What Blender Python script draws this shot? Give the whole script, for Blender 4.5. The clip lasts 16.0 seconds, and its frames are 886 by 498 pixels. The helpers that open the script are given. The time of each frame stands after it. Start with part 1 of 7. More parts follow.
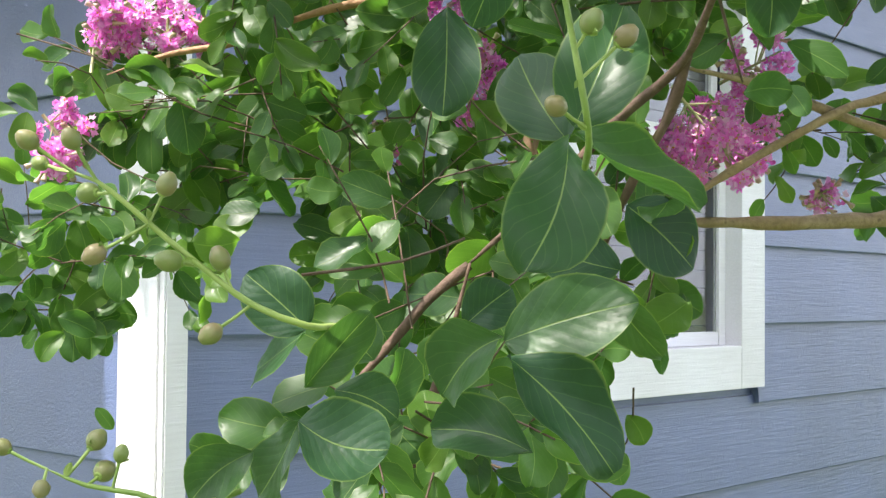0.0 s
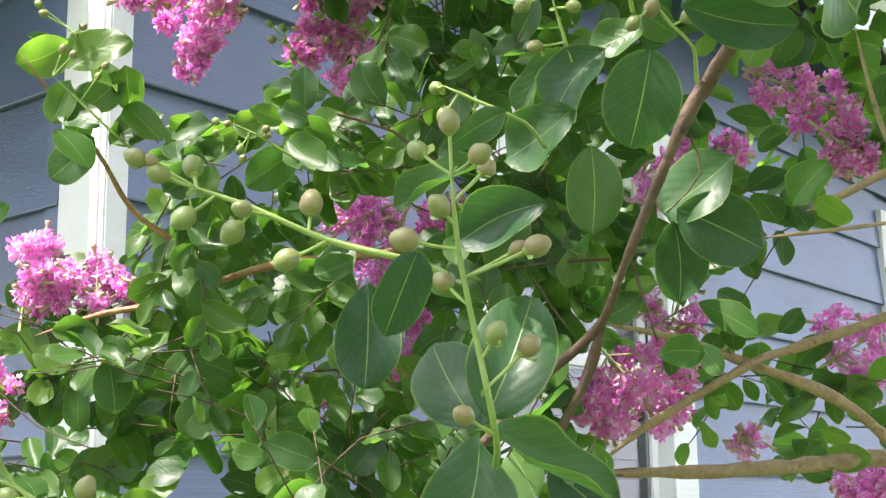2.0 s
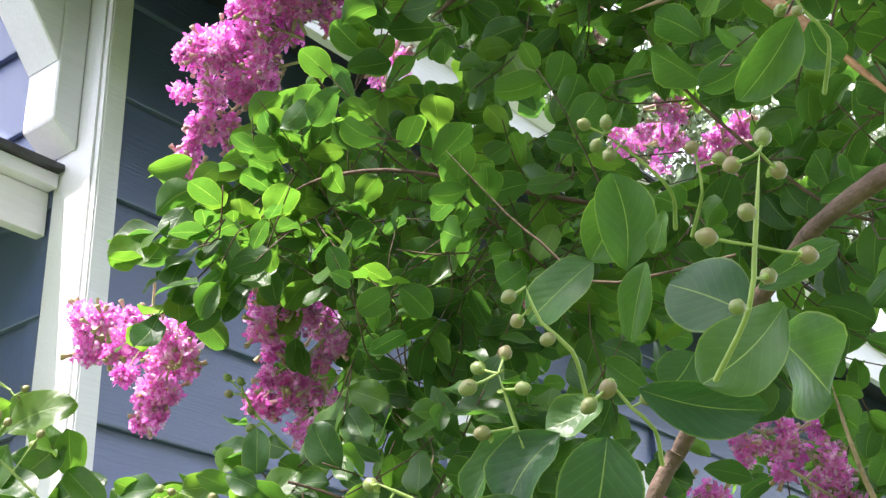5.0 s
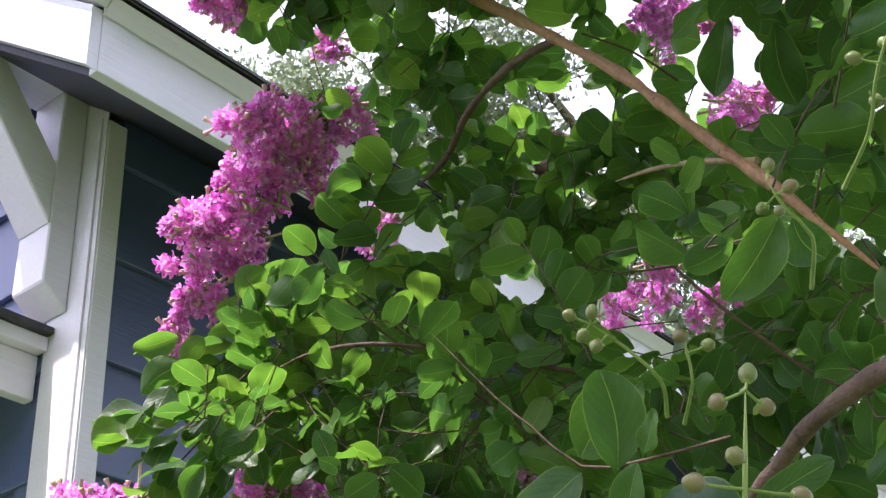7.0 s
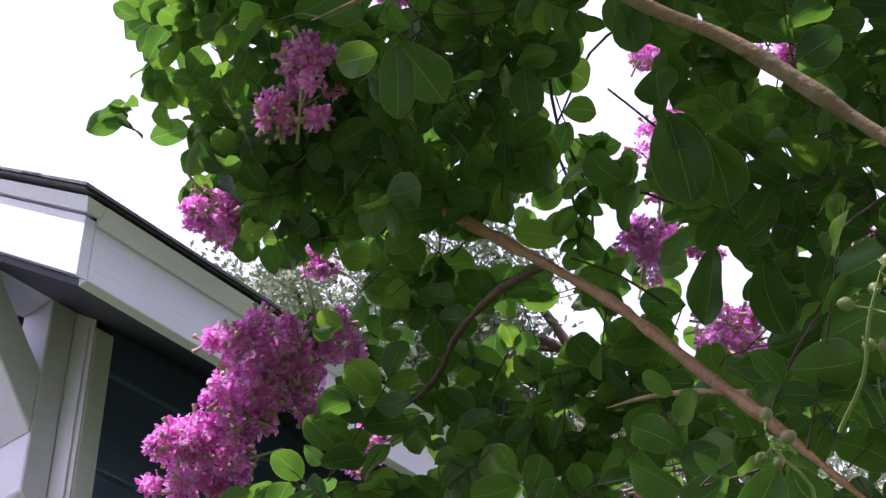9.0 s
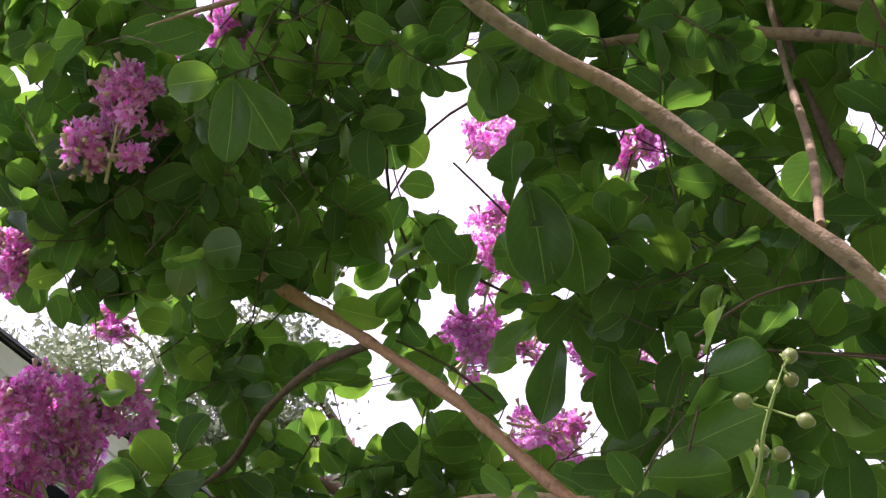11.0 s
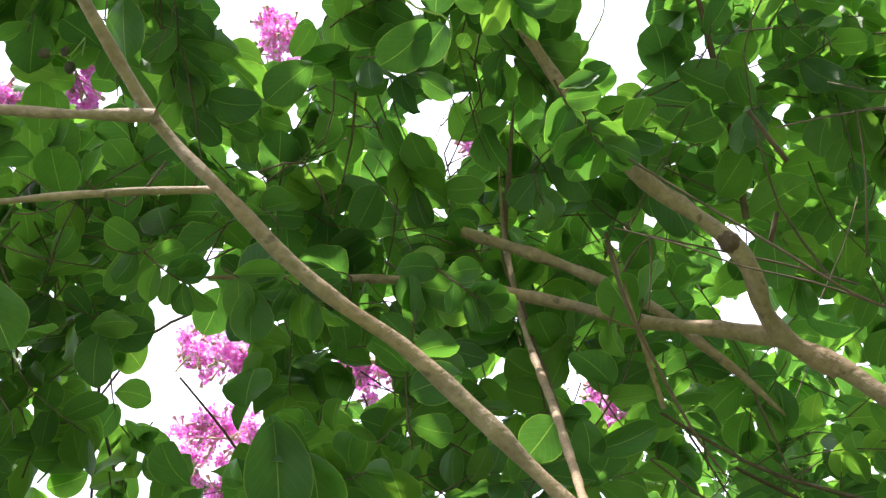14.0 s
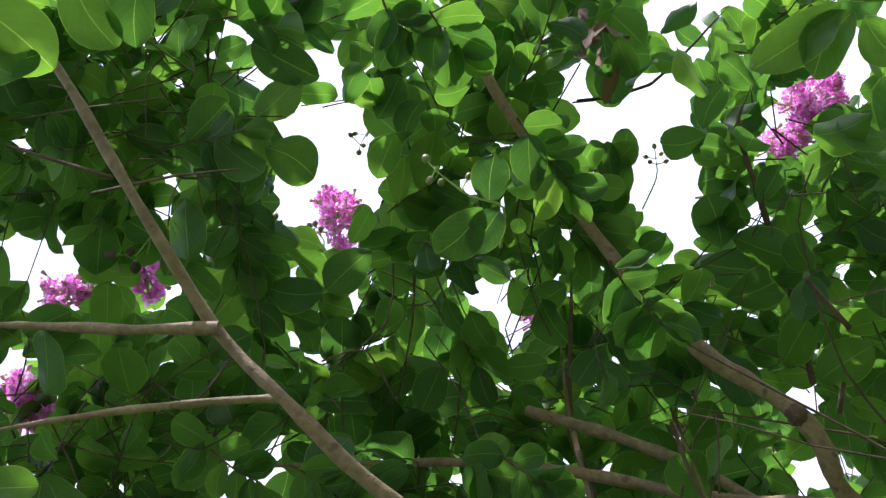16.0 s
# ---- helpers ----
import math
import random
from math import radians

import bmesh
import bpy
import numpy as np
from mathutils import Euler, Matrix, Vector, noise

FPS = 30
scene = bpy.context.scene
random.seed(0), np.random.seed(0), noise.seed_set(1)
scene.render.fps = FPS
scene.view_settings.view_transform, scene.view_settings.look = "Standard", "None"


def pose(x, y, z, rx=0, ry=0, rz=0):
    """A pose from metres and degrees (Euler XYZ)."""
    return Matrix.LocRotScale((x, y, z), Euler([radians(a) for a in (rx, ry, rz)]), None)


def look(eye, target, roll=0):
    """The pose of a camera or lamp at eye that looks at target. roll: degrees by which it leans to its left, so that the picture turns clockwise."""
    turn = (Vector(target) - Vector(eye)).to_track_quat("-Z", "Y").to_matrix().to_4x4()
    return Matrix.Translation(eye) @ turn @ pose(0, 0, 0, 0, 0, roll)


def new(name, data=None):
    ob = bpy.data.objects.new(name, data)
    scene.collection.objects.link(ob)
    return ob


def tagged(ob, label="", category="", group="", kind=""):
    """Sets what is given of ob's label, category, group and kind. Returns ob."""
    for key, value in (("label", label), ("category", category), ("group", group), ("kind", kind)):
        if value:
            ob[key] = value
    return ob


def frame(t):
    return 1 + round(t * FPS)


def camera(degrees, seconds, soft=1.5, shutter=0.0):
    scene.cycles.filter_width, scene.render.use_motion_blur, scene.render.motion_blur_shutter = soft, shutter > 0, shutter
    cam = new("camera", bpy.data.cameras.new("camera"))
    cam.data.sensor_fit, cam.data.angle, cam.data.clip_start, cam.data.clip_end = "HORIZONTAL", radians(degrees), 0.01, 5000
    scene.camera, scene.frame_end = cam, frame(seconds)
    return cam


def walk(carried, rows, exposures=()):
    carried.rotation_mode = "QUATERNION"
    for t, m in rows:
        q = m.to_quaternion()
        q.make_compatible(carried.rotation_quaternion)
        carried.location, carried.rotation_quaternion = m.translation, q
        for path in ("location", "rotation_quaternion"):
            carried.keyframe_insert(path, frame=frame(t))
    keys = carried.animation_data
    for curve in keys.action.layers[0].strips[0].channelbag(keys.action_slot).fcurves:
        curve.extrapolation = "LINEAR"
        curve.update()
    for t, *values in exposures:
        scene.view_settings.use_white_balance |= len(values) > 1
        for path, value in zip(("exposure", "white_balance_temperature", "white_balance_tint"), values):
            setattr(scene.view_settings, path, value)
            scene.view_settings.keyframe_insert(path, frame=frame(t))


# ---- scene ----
cam = camera(37.00, 16.0, soft=1.4)
walk(cam, [
    (0, look((0, 0, 1.5), (0, 0.999, 1.533), 0.52)),
    (0.5, look((-0.002, -0.014, 1.499), (0.03, 0.983, 1.579), -0.80)),
    (1, look((0.014, -0.016, 1.509), (0.051, 0.977, 1.621), -0.15)),
    (1.5, look((0.026, -0.033, 1.526), (0.056, 0.955, 1.678), -0.27)),
    (2, look((0.008, -0.022, 1.528), (0.056, 0.957, 1.726), -0.66)),
    (2.5, look((0.016, -0.034, 1.547), (0.059, 0.937, 1.78), -1.53)),
    (3, look((0.026, -0.035, 1.547), (0.072, 0.926, 1.819), -1.36)),
    (3.5, look((0.02, -0.038, 1.561), (0.073, 0.912, 1.87), -1.52)),
    (4, look((0.023, -0.039, 1.564), (0.079, 0.897, 1.913), -1.15)),
    (4.2, look((0.029, 0.004, 1.56), (0.086, 0.93, 1.934), -0.78)),
    (6.3, look((0.033, 0.025, 1.603), (0.097, 0.904, 2.074), -3.42)),
    (6.5, look((0.036, 0.025, 1.604), (0.099, 0.896, 2.092), -3.23)),
    (7, look((0.039, 0.017, 1.609), (0.102, 0.871, 2.126), -3.25)),
    (7.5, look((0.034, 0.01, 1.61), (0.096, 0.845, 2.157), -3.06)),
    (8, look((0.032, 0.018, 1.617), (0.089, 0.831, 2.197), -2.71)),
    (8.5, look((0.03, 0.007, 1.62), (0.092, 0.798, 2.228), -3.08)),
    (8.7, look((0.033, 0.004, 1.622), (0.1, 0.785, 2.244), -3.22)),
    (10.8, look((0.025, 0.095, 1.675), (0.226, 0.793, 2.362), -5.71)),
    (11, look((0.021, 0.11, 1.683), (0.246, 0.801, 2.37), -5.91)),
    (11.5, look((0.001, 0.132, 1.694), (0.3, 0.795, 2.38), -7.97)),
    (12, look((-0.026, 0.13, 1.694), (0.337, 0.76, 2.38), -9.83)),
    (12.5, look((-0.032, 0.131, 1.695), (0.371, 0.73, 2.387), -11.33)),
    (13, look((-0.03, 0.128, 1.7), (0.407, 0.695, 2.399), -12.84)),
    (13.5, look((-0.029, 0.124, 1.702), (0.421, 0.655, 2.421), -14.25)),
    (14, look((-0.036, 0.114, 1.705), (0.388, 0.607, 2.465), -15.61)),
    (14.5, look((-0.044, 0.109, 1.71), (0.34, 0.583, 2.502), -15.70)),
    (15, look((-0.041, 0.103, 1.713), (0.329, 0.569, 2.517), -15.75)),
    (15.5, look((-0.04, 0.097, 1.714), (0.323, 0.541, 2.532), -16.53)),
    (16, look((-0.043, 0.089, 1.715), (0.307, 0.517, 2.549), -17.04)),
], exposures=[(0, 1.44, 6450, 16), (2, 1.67, 6500, 17), (4.2, 1.71, 6400, 19), (6.3, 1.40, 6100, 27), (7, 1.10, 6050, 32), (8.5, 0.46, 5900, 41), (11, 1.10, 6300, 46), (11.7, 1.21, 6300, 43), (12.7, 1.46, 6250, 31), (14, 1.71, 6200, 20), (15, 1.42, 6050, 20), (16, 0.86, 5850, 26)])

# World: metres, z up, lawn at z = 0. House frame: X along the long wall, Y into the house, Z up.
UP = Vector((0, 0, 1))
HOUSE = Matrix.Translation((-0.448, 2.119, 0)) @ Matrix.Rotation(radians(48), 4, "Z")

# ---- world, sun ----
SUN_AZ, SUN_EL = 128, 63          # degrees left of +y, degrees above the horizon
world = bpy.data.worlds.new("sky")
scene.world = world
world.use_nodes = True
wn, wl = world.node_tree.nodes, world.node_tree.links
sky = wn.new("ShaderNodeTexSky")
sky.sky_type, sky.sun_disc = "NISHITA", False
sky.sun_elevation, sky.sun_rotation = radians(SUN_EL), radians(-SUN_AZ)
sky.air_density, sky.dust_density, sky.ozone_density = 1.0, 4.0, 1.0
haze = wn.new("ShaderNodeMixRGB")
haze.inputs[0].default_value = 0.6
haze.inputs[2].default_value = (9.0, 9.6, 10.5, 1)
wl.new(sky.outputs[0], haze.inputs[1])
wl.new(haze.outputs[0], wn["Background"].inputs[0])
wn["Background"].inputs[1].default_value = 0.138
lamp = bpy.data.lights.new("sun", "SUN")
lamp.energy, lamp.angle, lamp.color = 4.3, radians(0.6), (1.0, 0.95, 0.86)
sun = new("sun", lamp)
sd = Vector((-math.sin(radians(SUN_AZ)) * math.cos(radians(SUN_EL)), math.cos(radians(SUN_AZ)) * math.cos(radians(SUN_EL)), math.sin(radians(SUN_EL))))
sun.matrix_world = look(sd * 30, (0, 0, 0))


# ---- materials ----
def nodes(name):
    m = bpy.data.materials.new(name)
    m.use_nodes = True
    return m, m.node_tree.nodes, m.node_tree.links, m.node_tree.nodes["Principled BSDF"]


def ramp(n, l, src, stops):
    r = n.new("ShaderNodeValToRGB")
    while len(r.color_ramp.elements) < len(stops):
        r.color_ramp.elements.new(0.5)
    for e, (p, c) in zip(r.color_ramp.elements, stops):
        e.position, e.color = p, (*c, 1)
    l.new(src, r.inputs[0])
    return r.outputs[0]


def noise_tex(n, l, vec, scale, detail=4, rough=0.55):
    t = n.new("ShaderNodeTexNoise")
    t.inputs["Scale"].default_value, t.inputs["Detail"].default_value, t.inputs["Roughness"].default_value = scale, detail, rough
    l.new(vec, t.inputs["Vector"])
    return t.outputs["Fac"]


def maths(n, l, op, a, b=None, clamp=False):
    t = n.new("ShaderNodeMath")
    t.operation, t.use_clamp = op, clamp
    for i, v in enumerate((a, b)):
        if v is None:
            continue
        if isinstance(v, (int, float)):
            t.inputs[i].default_value = v
        else:
            l.new(v, t.inputs[i])
    return t.outputs[0]


def mix(n, l, fac, a, b, kind="MIX"):
    t = n.new("ShaderNodeMixRGB")
    t.blend_type = kind
    for i, v in enumerate((fac, a, b)):
        if isinstance(v, (int, float)):
            t.inputs[i].default_value = v
        elif isinstance(v, tuple):
            t.inputs[i].default_value = (*v, 1)
        else:
            l.new(v, t.inputs[i])
    return t.outputs[0]


def bump(n, l, b, height, strength, dist=0.01):
    t = n.new("ShaderNodeBump")
    t.inputs["Strength"].default_value, t.inputs["Distance"].default_value = strength, dist
    l.new(height, t.inputs["Height"])
    l.new(t.outputs[0], b.inputs["Normal"])


def mapped(n, l, scale=(1, 1, 1), kind="Object"):
    c, m = n.new("ShaderNodeTexCoord"), n.new("ShaderNodeMapping")
    m.inputs["Scale"].default_value = scale
    l.new(c.outputs[kind], m.inputs["Vector"])
    return m.outputs[0]


def paint(name, colour, rough=0.5, grain=0.25, dirt=0.15, along=(1.2, 30, 30), gloss=0.5):
    """Painted wood: brush and grain relief along the board, faint stains."""
    m, n, l, b = nodes(name)
    g = noise_tex(n, l, mapped(n, l, along), 6, 6, 0.65)
    s = noise_tex(n, l, mapped(n, l), 2.3, 5)
    dark = tuple(c * (1 - dirt) * k for c, k in zip(colour, (1.0, 0.985, 0.95)))
    c = mix(n, l, ramp(n, l, s, [(0.35, (0, 0, 0)), (0.68, (1, 1, 1))]), dark, colour)
    c = mix(n, l, 0.22, c, ramp(n, l, g, [(0.3, (0.6, 0.6, 0.6)), (0.7, (1, 1, 1))]), "MULTIPLY")
    i = n.new("ShaderNodeObjectInfo")
    v = maths(n, l, "ADD", maths(n, l, "MULTIPLY", i.outputs["Random"], 0.14), 0.93)
    c = mix(n, l, 1.0, c, v, "MULTIPLY")
    l.new(c, b.inputs["Base Color"])
    l.new(ramp(n, l, g, [(0.2, (rough + 0.12,) * 3), (0.8, (rough - 0.05,) * 3)]), b.inputs["Roughness"])
    b.inputs["Specular IOR Level"].default_value = gloss
    bump(n, l, b, g, grain, 0.004)
    return m


def leaf_material(name, per_object, tint=(1, 1, 1), thin=0.44):
    """Glossy green blade with a pale midrib and side veins; light shines through it."""
    m, n, l, b = nodes(name)
    uv = n.new("ShaderNodeUVMap")
    sep = n.new("ShaderNodeSeparateXYZ")
    l.new(uv.outputs[0], sep.inputs[0])
    across, along = maths(n, l, "ABSOLUTE", maths(n, l, "SUBTRACT", sep.outputs[0], 0.5)), sep.outputs[1]
    if per_object:
        rnd = n.new("ShaderNodeObjectInfo").outputs["Random"]
    else:
        rnd = n.new("ShaderNodeNewGeometry").outputs["Random Per Island"]
    base = ramp(n, l, rnd, [(0.0, (0.030, 0.078, 0.024)), (0.5, (0.044, 0.106, 0.022)), (0.88, (0.060, 0.128, 0.022)), (1.0, (0.085, 0.155, 0.028))])
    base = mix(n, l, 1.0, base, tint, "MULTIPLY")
    spots = noise_tex(n, l, mapped(n, l, kind="Object"), 5 if per_object else 55, 3)
    base = mix(n, l, 0.35, base, ramp(n, l, spots, [(0.3, (0.55, 0.6, 0.5)), (0.65, (1, 1, 1))]), "MULTIPLY")
    rib = ramp(n, l, across, [(0.006, (1, 1, 1)), (0.013, (0, 0, 0))])
    side = maths(n, l, "SINE", maths(n, l, "MULTIPLY", maths(n, l, "SUBTRACT", along, maths(n, l, "MULTIPLY", across, 0.9)), 44.0))
    vein = ramp(n, l, side, [(0.93, (0, 0, 0)), (1.0, (1, 1, 1))])
    c = mix(n, l, maths(n, l, "MULTIPLY", vein, 0.11), base, (0.15, 0.24, 0.07))
    c = mix(n, l, maths(n, l, "MULTIPLY", rib, 0.5 if per_object else 0.34), c, (0.26, 0.36, 0.11))
    # Pale margin line: the lit leaf edge is put into the colour.
    rim = ramp(n, l, across, [(0.470, (0, 0, 0)), (0.496, (1, 1, 1))])
    c = mix(n, l, maths(n, l, "MULTIPLY", rim, 0.42), c, (0.22, 0.30, 0.07))
    l.new(c, b.inputs["Base Color"])
    l.new(ramp(n, l, spots, [(0.25, (0.32,) * 3), (0.75, (0.50,) * 3)]), b.inputs["Roughness"])
    b.inputs["Specular IOR Level"].default_value = 0.38
    h = maths(n, l, "ADD", maths(n, l, "MULTIPLY", side, -0.12 if per_object else -0.06), maths(n, l, "MULTIPLY", rib, -1.0))
    h = maths(n, l, "ADD", h, maths(n, l, "MULTIPLY", spots, 2.2))
    bump(n, l, b, h, 0.25, 0.0012)
    tr = n.new("ShaderNodeBsdfTranslucent")
    l.new(mix(n, l, 1.0, c, (3.1, 3.4, 1.5), "MULTIPLY"), tr.inputs["Color"])
    ms = n.new("ShaderNodeMixShader")
    ms.inputs[0].default_value = thin
    l.new(b.outputs[0], ms.inputs[1])
    l.new(tr.outputs[0], ms.inputs[2])
    l.new(ms.outputs[0], n["Material Output"].inputs[0])
    return m


def petal_material():
    m, n, l, b = nodes("crinkled pink petals")
    rnd = n.new("ShaderNodeNewGeometry").outputs["Random Per Island"]
    spots = noise_tex(n, l, mapped(n, l), 160, 3)
    base = ramp(n, l, rnd, [(0.0, (0.95, 0.20, 0.77)), (0.35, (0.97, 0.34, 0.85)), (0.75, (0.98, 0.52, 0.91)), (1.0, (0.99, 0.80, 0.95))])
    base = mix(n, l, 0.35, base, ramp(n, l, spots, [(0.3, (0.92, 0.75, 0.92)), (0.7, (1, 1, 1))]), "MULTIPLY")
    l.new(base, b.inputs["Base Color"])
    b.inputs["Roughness"].default_value = 0.7
    tr = n.new("ShaderNodeBsdfTranslucent")
    l.new(base, tr.inputs["Color"])
    ms = n.new("ShaderNodeMixShader")
    ms.inputs[0].default_value = 0.46
    l.new(b.outputs[0], ms.inputs[1])
    l.new(tr.outputs[0], ms.inputs[2])
    l.new(ms.outputs[0], n["Material Output"].inputs[0])
    return m


def bark(name, a, c, scale=1.0, rough=0.8):
    """Peeling bark: long streaks, blotches and small dark scars."""
    m, n, l, b = nodes(name)
    v = mapped(n, l)
    g = noise_tex(n, l, v, 38 * scale, 6, 0.6)
    f = noise_tex(n, l, v, 170 * scale, 4, 0.6)
    blot = noise_tex(n, l, v, 12 * scale, 3)
    col = mix(n, l, ramp(n, l, g, [(0.28, (0, 0, 0)), (0.68, (1, 1, 1))]), a, c)
    col = mix(n, l, ramp(n, l, blot, [(0.42, (0, 0, 0)), (0.66, (0.8, 0.8, 0.8))]), col, tuple(0.5 * (x + y) * k for x, y, k in zip(a, c, (1.1, 1.0, 0.88))))
    col = mix(n, l, 0.55, col, ramp(n, l, f, [(0.3, (0.45, 0.42, 0.4)), (0.6, (1, 1, 1))]), "MULTIPLY")
    scar = noise_tex(n, l, mapped(n, l), 95 * scale, 2, 0.4)
    col = mix(n, l, ramp(n, l, scar, [(0.66, (0, 0, 0)), (0.72, (0.6, 0.6, 0.6))]), col, tuple(0.35 * x for x in a))
    l.new(col, b.inputs["Base Color"])
    b.inputs["Roughness"].default_value = rough
    bump(n, l, b, maths(n, l, "ADD", g, maths(n, l, "MULTIPLY", f, 0.6)), 0.8, 0.004)
    return m


def blend(name, a, c, scale, rough=0.5, strength=0.2):
    m, n, l, b = nodes(name)
    f = noise_tex(n, l, mapped(n, l), scale, 5)
    i = n.new("ShaderNodeObjectInfo")
    f = maths(n, l, "ADD", f, maths(n, l, "MULTIPLY", maths(n, l, "SUBTRACT", i.outputs["Random"], 0.5), 0.3))
    l.new(ramp(n, l, f, [(0.35, a), (0.65, c)]), b.inputs["Base Color"])
    b.inputs["Roughness"].default_value = rough
    bump(n, l, b, f, strength, 0.004)
    return m


WHITE = paint("white painted trim", (0.83, 0.83, 0.87), 0.45, 0.35, 0.10)
BLUE = paint("slate blue painted siding", (0.100, 0.141, 0.288), 0.33, 0.45, 0.25, gloss=0.95)
# House blue taken almost to black: shade under the roof is in the colour.
NAVY_SHADE = paint("navy soffit paint with shade in the colour", (0.014, 0.016, 0.028), 0.5, 0.5, 0.2)
SHINGLE = blend("grey asphalt shingle", (0.09, 0.09, 0.095), (0.18, 0.18, 0.185), 90, 0.95, 0.6)
LEAF_ONE = leaf_material("green leaf", True)
# Copy of the green leaf with shade and sky sheen in its tint.
LEAF_SHADED = leaf_material("shaded blue green leaf", True, (0.64, 0.74, 1.10), 0.24)
LEAF_MANY = leaf_material("green leaves", False)
PETAL = petal_material()
ANTHER = blend("yellow anthers", (0.75, 0.38, 0.03), (0.85, 0.55, 0.06), 300, 0.6)
BARK_BROWN = bark("brown bark", (0.075, 0.045, 0.030), (0.165, 0.108, 0.075))
BARK_TAN = bark("smooth tan bark", (0.22, 0.155, 0.085), (0.40, 0.30, 0.17), 0.9, 0.65)
# Darker, greyer copy of the tan bark, with crown shade in the colour.
BARK_GREY = bark("shaded grey brown bark", (0.135, 0.094, 0.048), (0.265, 0.195, 0.108), 1.0, 0.75)
BARK_DARK = bark("dark rough bark", (0.045, 0.028, 0.018), (0.13, 0.08, 0.05), 2.0, 0.9)
BARK_GOLD = bark("golden brown bark", (0.26, 0.13, 0.06), (0.42, 0.25, 0.12), 1.0, 0.6)
TWIG = bark("thin brown twigs", (0.06, 0.04, 0.025), (0.14, 0.095, 0.06))
FLOWER_STALK = blend("pale flower stalk", (0.34, 0.40, 0.17), (0.52, 0.50, 0.28), 90, 0.6)
FLOWER_BUD = blend("cream and pink closed bud", (0.46, 0.40, 0.20), (0.62, 0.36, 0.40), 240, 0.6)
STALK = blend("light green stalk", (0.18, 0.28, 0.055), (0.29, 0.39, 0.10), 60, 0.5)
BUD = blend("green and brown flower bud", (0.165, 0.220, 0.060), (0.215, 0.182, 0.078), 75, 0.42, 0.25)
SEED = blend("dark dry seed pod", (0.03, 0.022, 0.018), (0.09, 0.06, 0.045), 90, 0.7)
DRY = blend("dried brown leaf", (0.10, 0.058, 0.03), (0.20, 0.125, 0.065), 60, 0.8)
GRASS = blend("mown lawn", (0.04, 0.075, 0.02), (0.08, 0.12, 0.035), 14, 0.9, 0.6)
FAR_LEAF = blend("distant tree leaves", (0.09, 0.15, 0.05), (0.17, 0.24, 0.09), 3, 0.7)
# Lighter copy of FAR_LEAF: sunlight and haze are put into the colour.
HAZED_LEAF = blend("tree leaves with sun and haze in the colour", (0.20, 0.26, 0.15), (0.34, 0.40, 0.25), 3, 0.7)
BLIND = blend("grey window blind", (0.16, 0.155, 0.16), (0.22, 0.21, 0.215), 5, 0.8)
DARK = blend("dark metal flashing", (0.03, 0.03, 0.032), (0.07, 0.07, 0.072), 30, 0.5)


def glass():
    m, n, l, b = nodes("window glass")
    b.inputs["Base Color"].default_value = (0.9, 0.93, 0.95, 1)
    b.inputs["Transmission Weight"].default_value = 1.0
    b.inputs["Roughness"].default_value = 0.03
    b.inputs["IOR"].default_value = 1.45
    return m


GLASS = glass()


# ---- mesh helpers ----
def part(name, bm, material, parent=None, label=""):
    """Link a bmesh as one mesh object, under a thing or a part."""
    me = bpy.data.meshes.new(name)
    bm.to_mesh(me)
    bm.free()
    for mat in material if isinstance(material, (list, tuple)) else [material]:
        me.materials.append(mat)
    ob = new(name, me)
    ob.parent = parent
    return tagged(ob, label)


def from_arrays(name, verts, faces, material, parent=None, uvs=None, smooth=True, mats=None):
    """One mesh object from arrays of vertices (n, 3), quads (m, 4) and corner UVs (m * 4, 2)."""
    me = bpy.data.meshes.new(name)
    nf = len(faces)
    me.vertices.add(len(verts))
    me.vertices.foreach_set("co", np.asarray(verts, np.float32).ravel())
    me.loops.add(nf * 4)
    me.loops.foreach_set("vertex_index", np.asarray(faces, np.int32).ravel())
    me.polygons.add(nf)
    me.polygons.foreach_set("loop_start", np.arange(0, nf * 4, 4, dtype=np.int32))
    me.polygons.foreach_set("use_smooth", np.full(nf, smooth))
    for mat in material if isinstance(material, (list, tuple)) else [material]:
        me.materials.append(mat)
    if mats is not None:
        me.polygons.foreach_set("material_index", np.asarray(mats, np.int32))
    if uvs is not None:
        me.uv_layers.new(name="UVMap").data.foreach_set("uv", np.asarray(uvs, np.float32).ravel())
    me.update(calc_edges=True)
    me.validate()
    ob = new(name, me)
    ob.parent = parent
    return ob


def box(bm, lo, hi, bevel=0.0):
    """A block between two corners, in the house frame, with eased edges."""
    c = [(a + b) / 2 for a, b in zip(lo, hi)]
    s = [b - a for a, b in zip(lo, hi)]
    r = bmesh.ops.create_cube(bm, size=1, matrix=Matrix.LocRotScale(c, None, s))
    if bevel:
        es = list({e for v in r["verts"] for e in v.link_edges})
        bmesh.ops.bevel(bm, geom=es, offset=bevel, segments=2, affect="EDGES", profile=0.7)
    return bm


def in_house(ob):
    ob.matrix_world = HOUSE
    return ob


def prism(bm, outline, axis, lo, hi):
    """An outline of (a, b) pairs pushed along an axis of the house frame."""
    def place(a, b, c):
        return {"x": (c, a, b), "y": (a, c, b), "z": (a, b, c)}[axis]
    rings = [[bm.verts.new(place(a, b, c)) for a, b in outline] for c in (lo, hi)]
    k = len(outline)
    for i in range(k):
        bm.faces.new((rings[0][i], rings[0][(i + 1) % k], rings[1][(i + 1) % k], rings[1][i]))
    bm.faces.new(rings[0][::-1])
    bm.faces.new(rings[1])
    bmesh.ops.recalc_face_normals(bm, faces=bm.faces)
    return bm


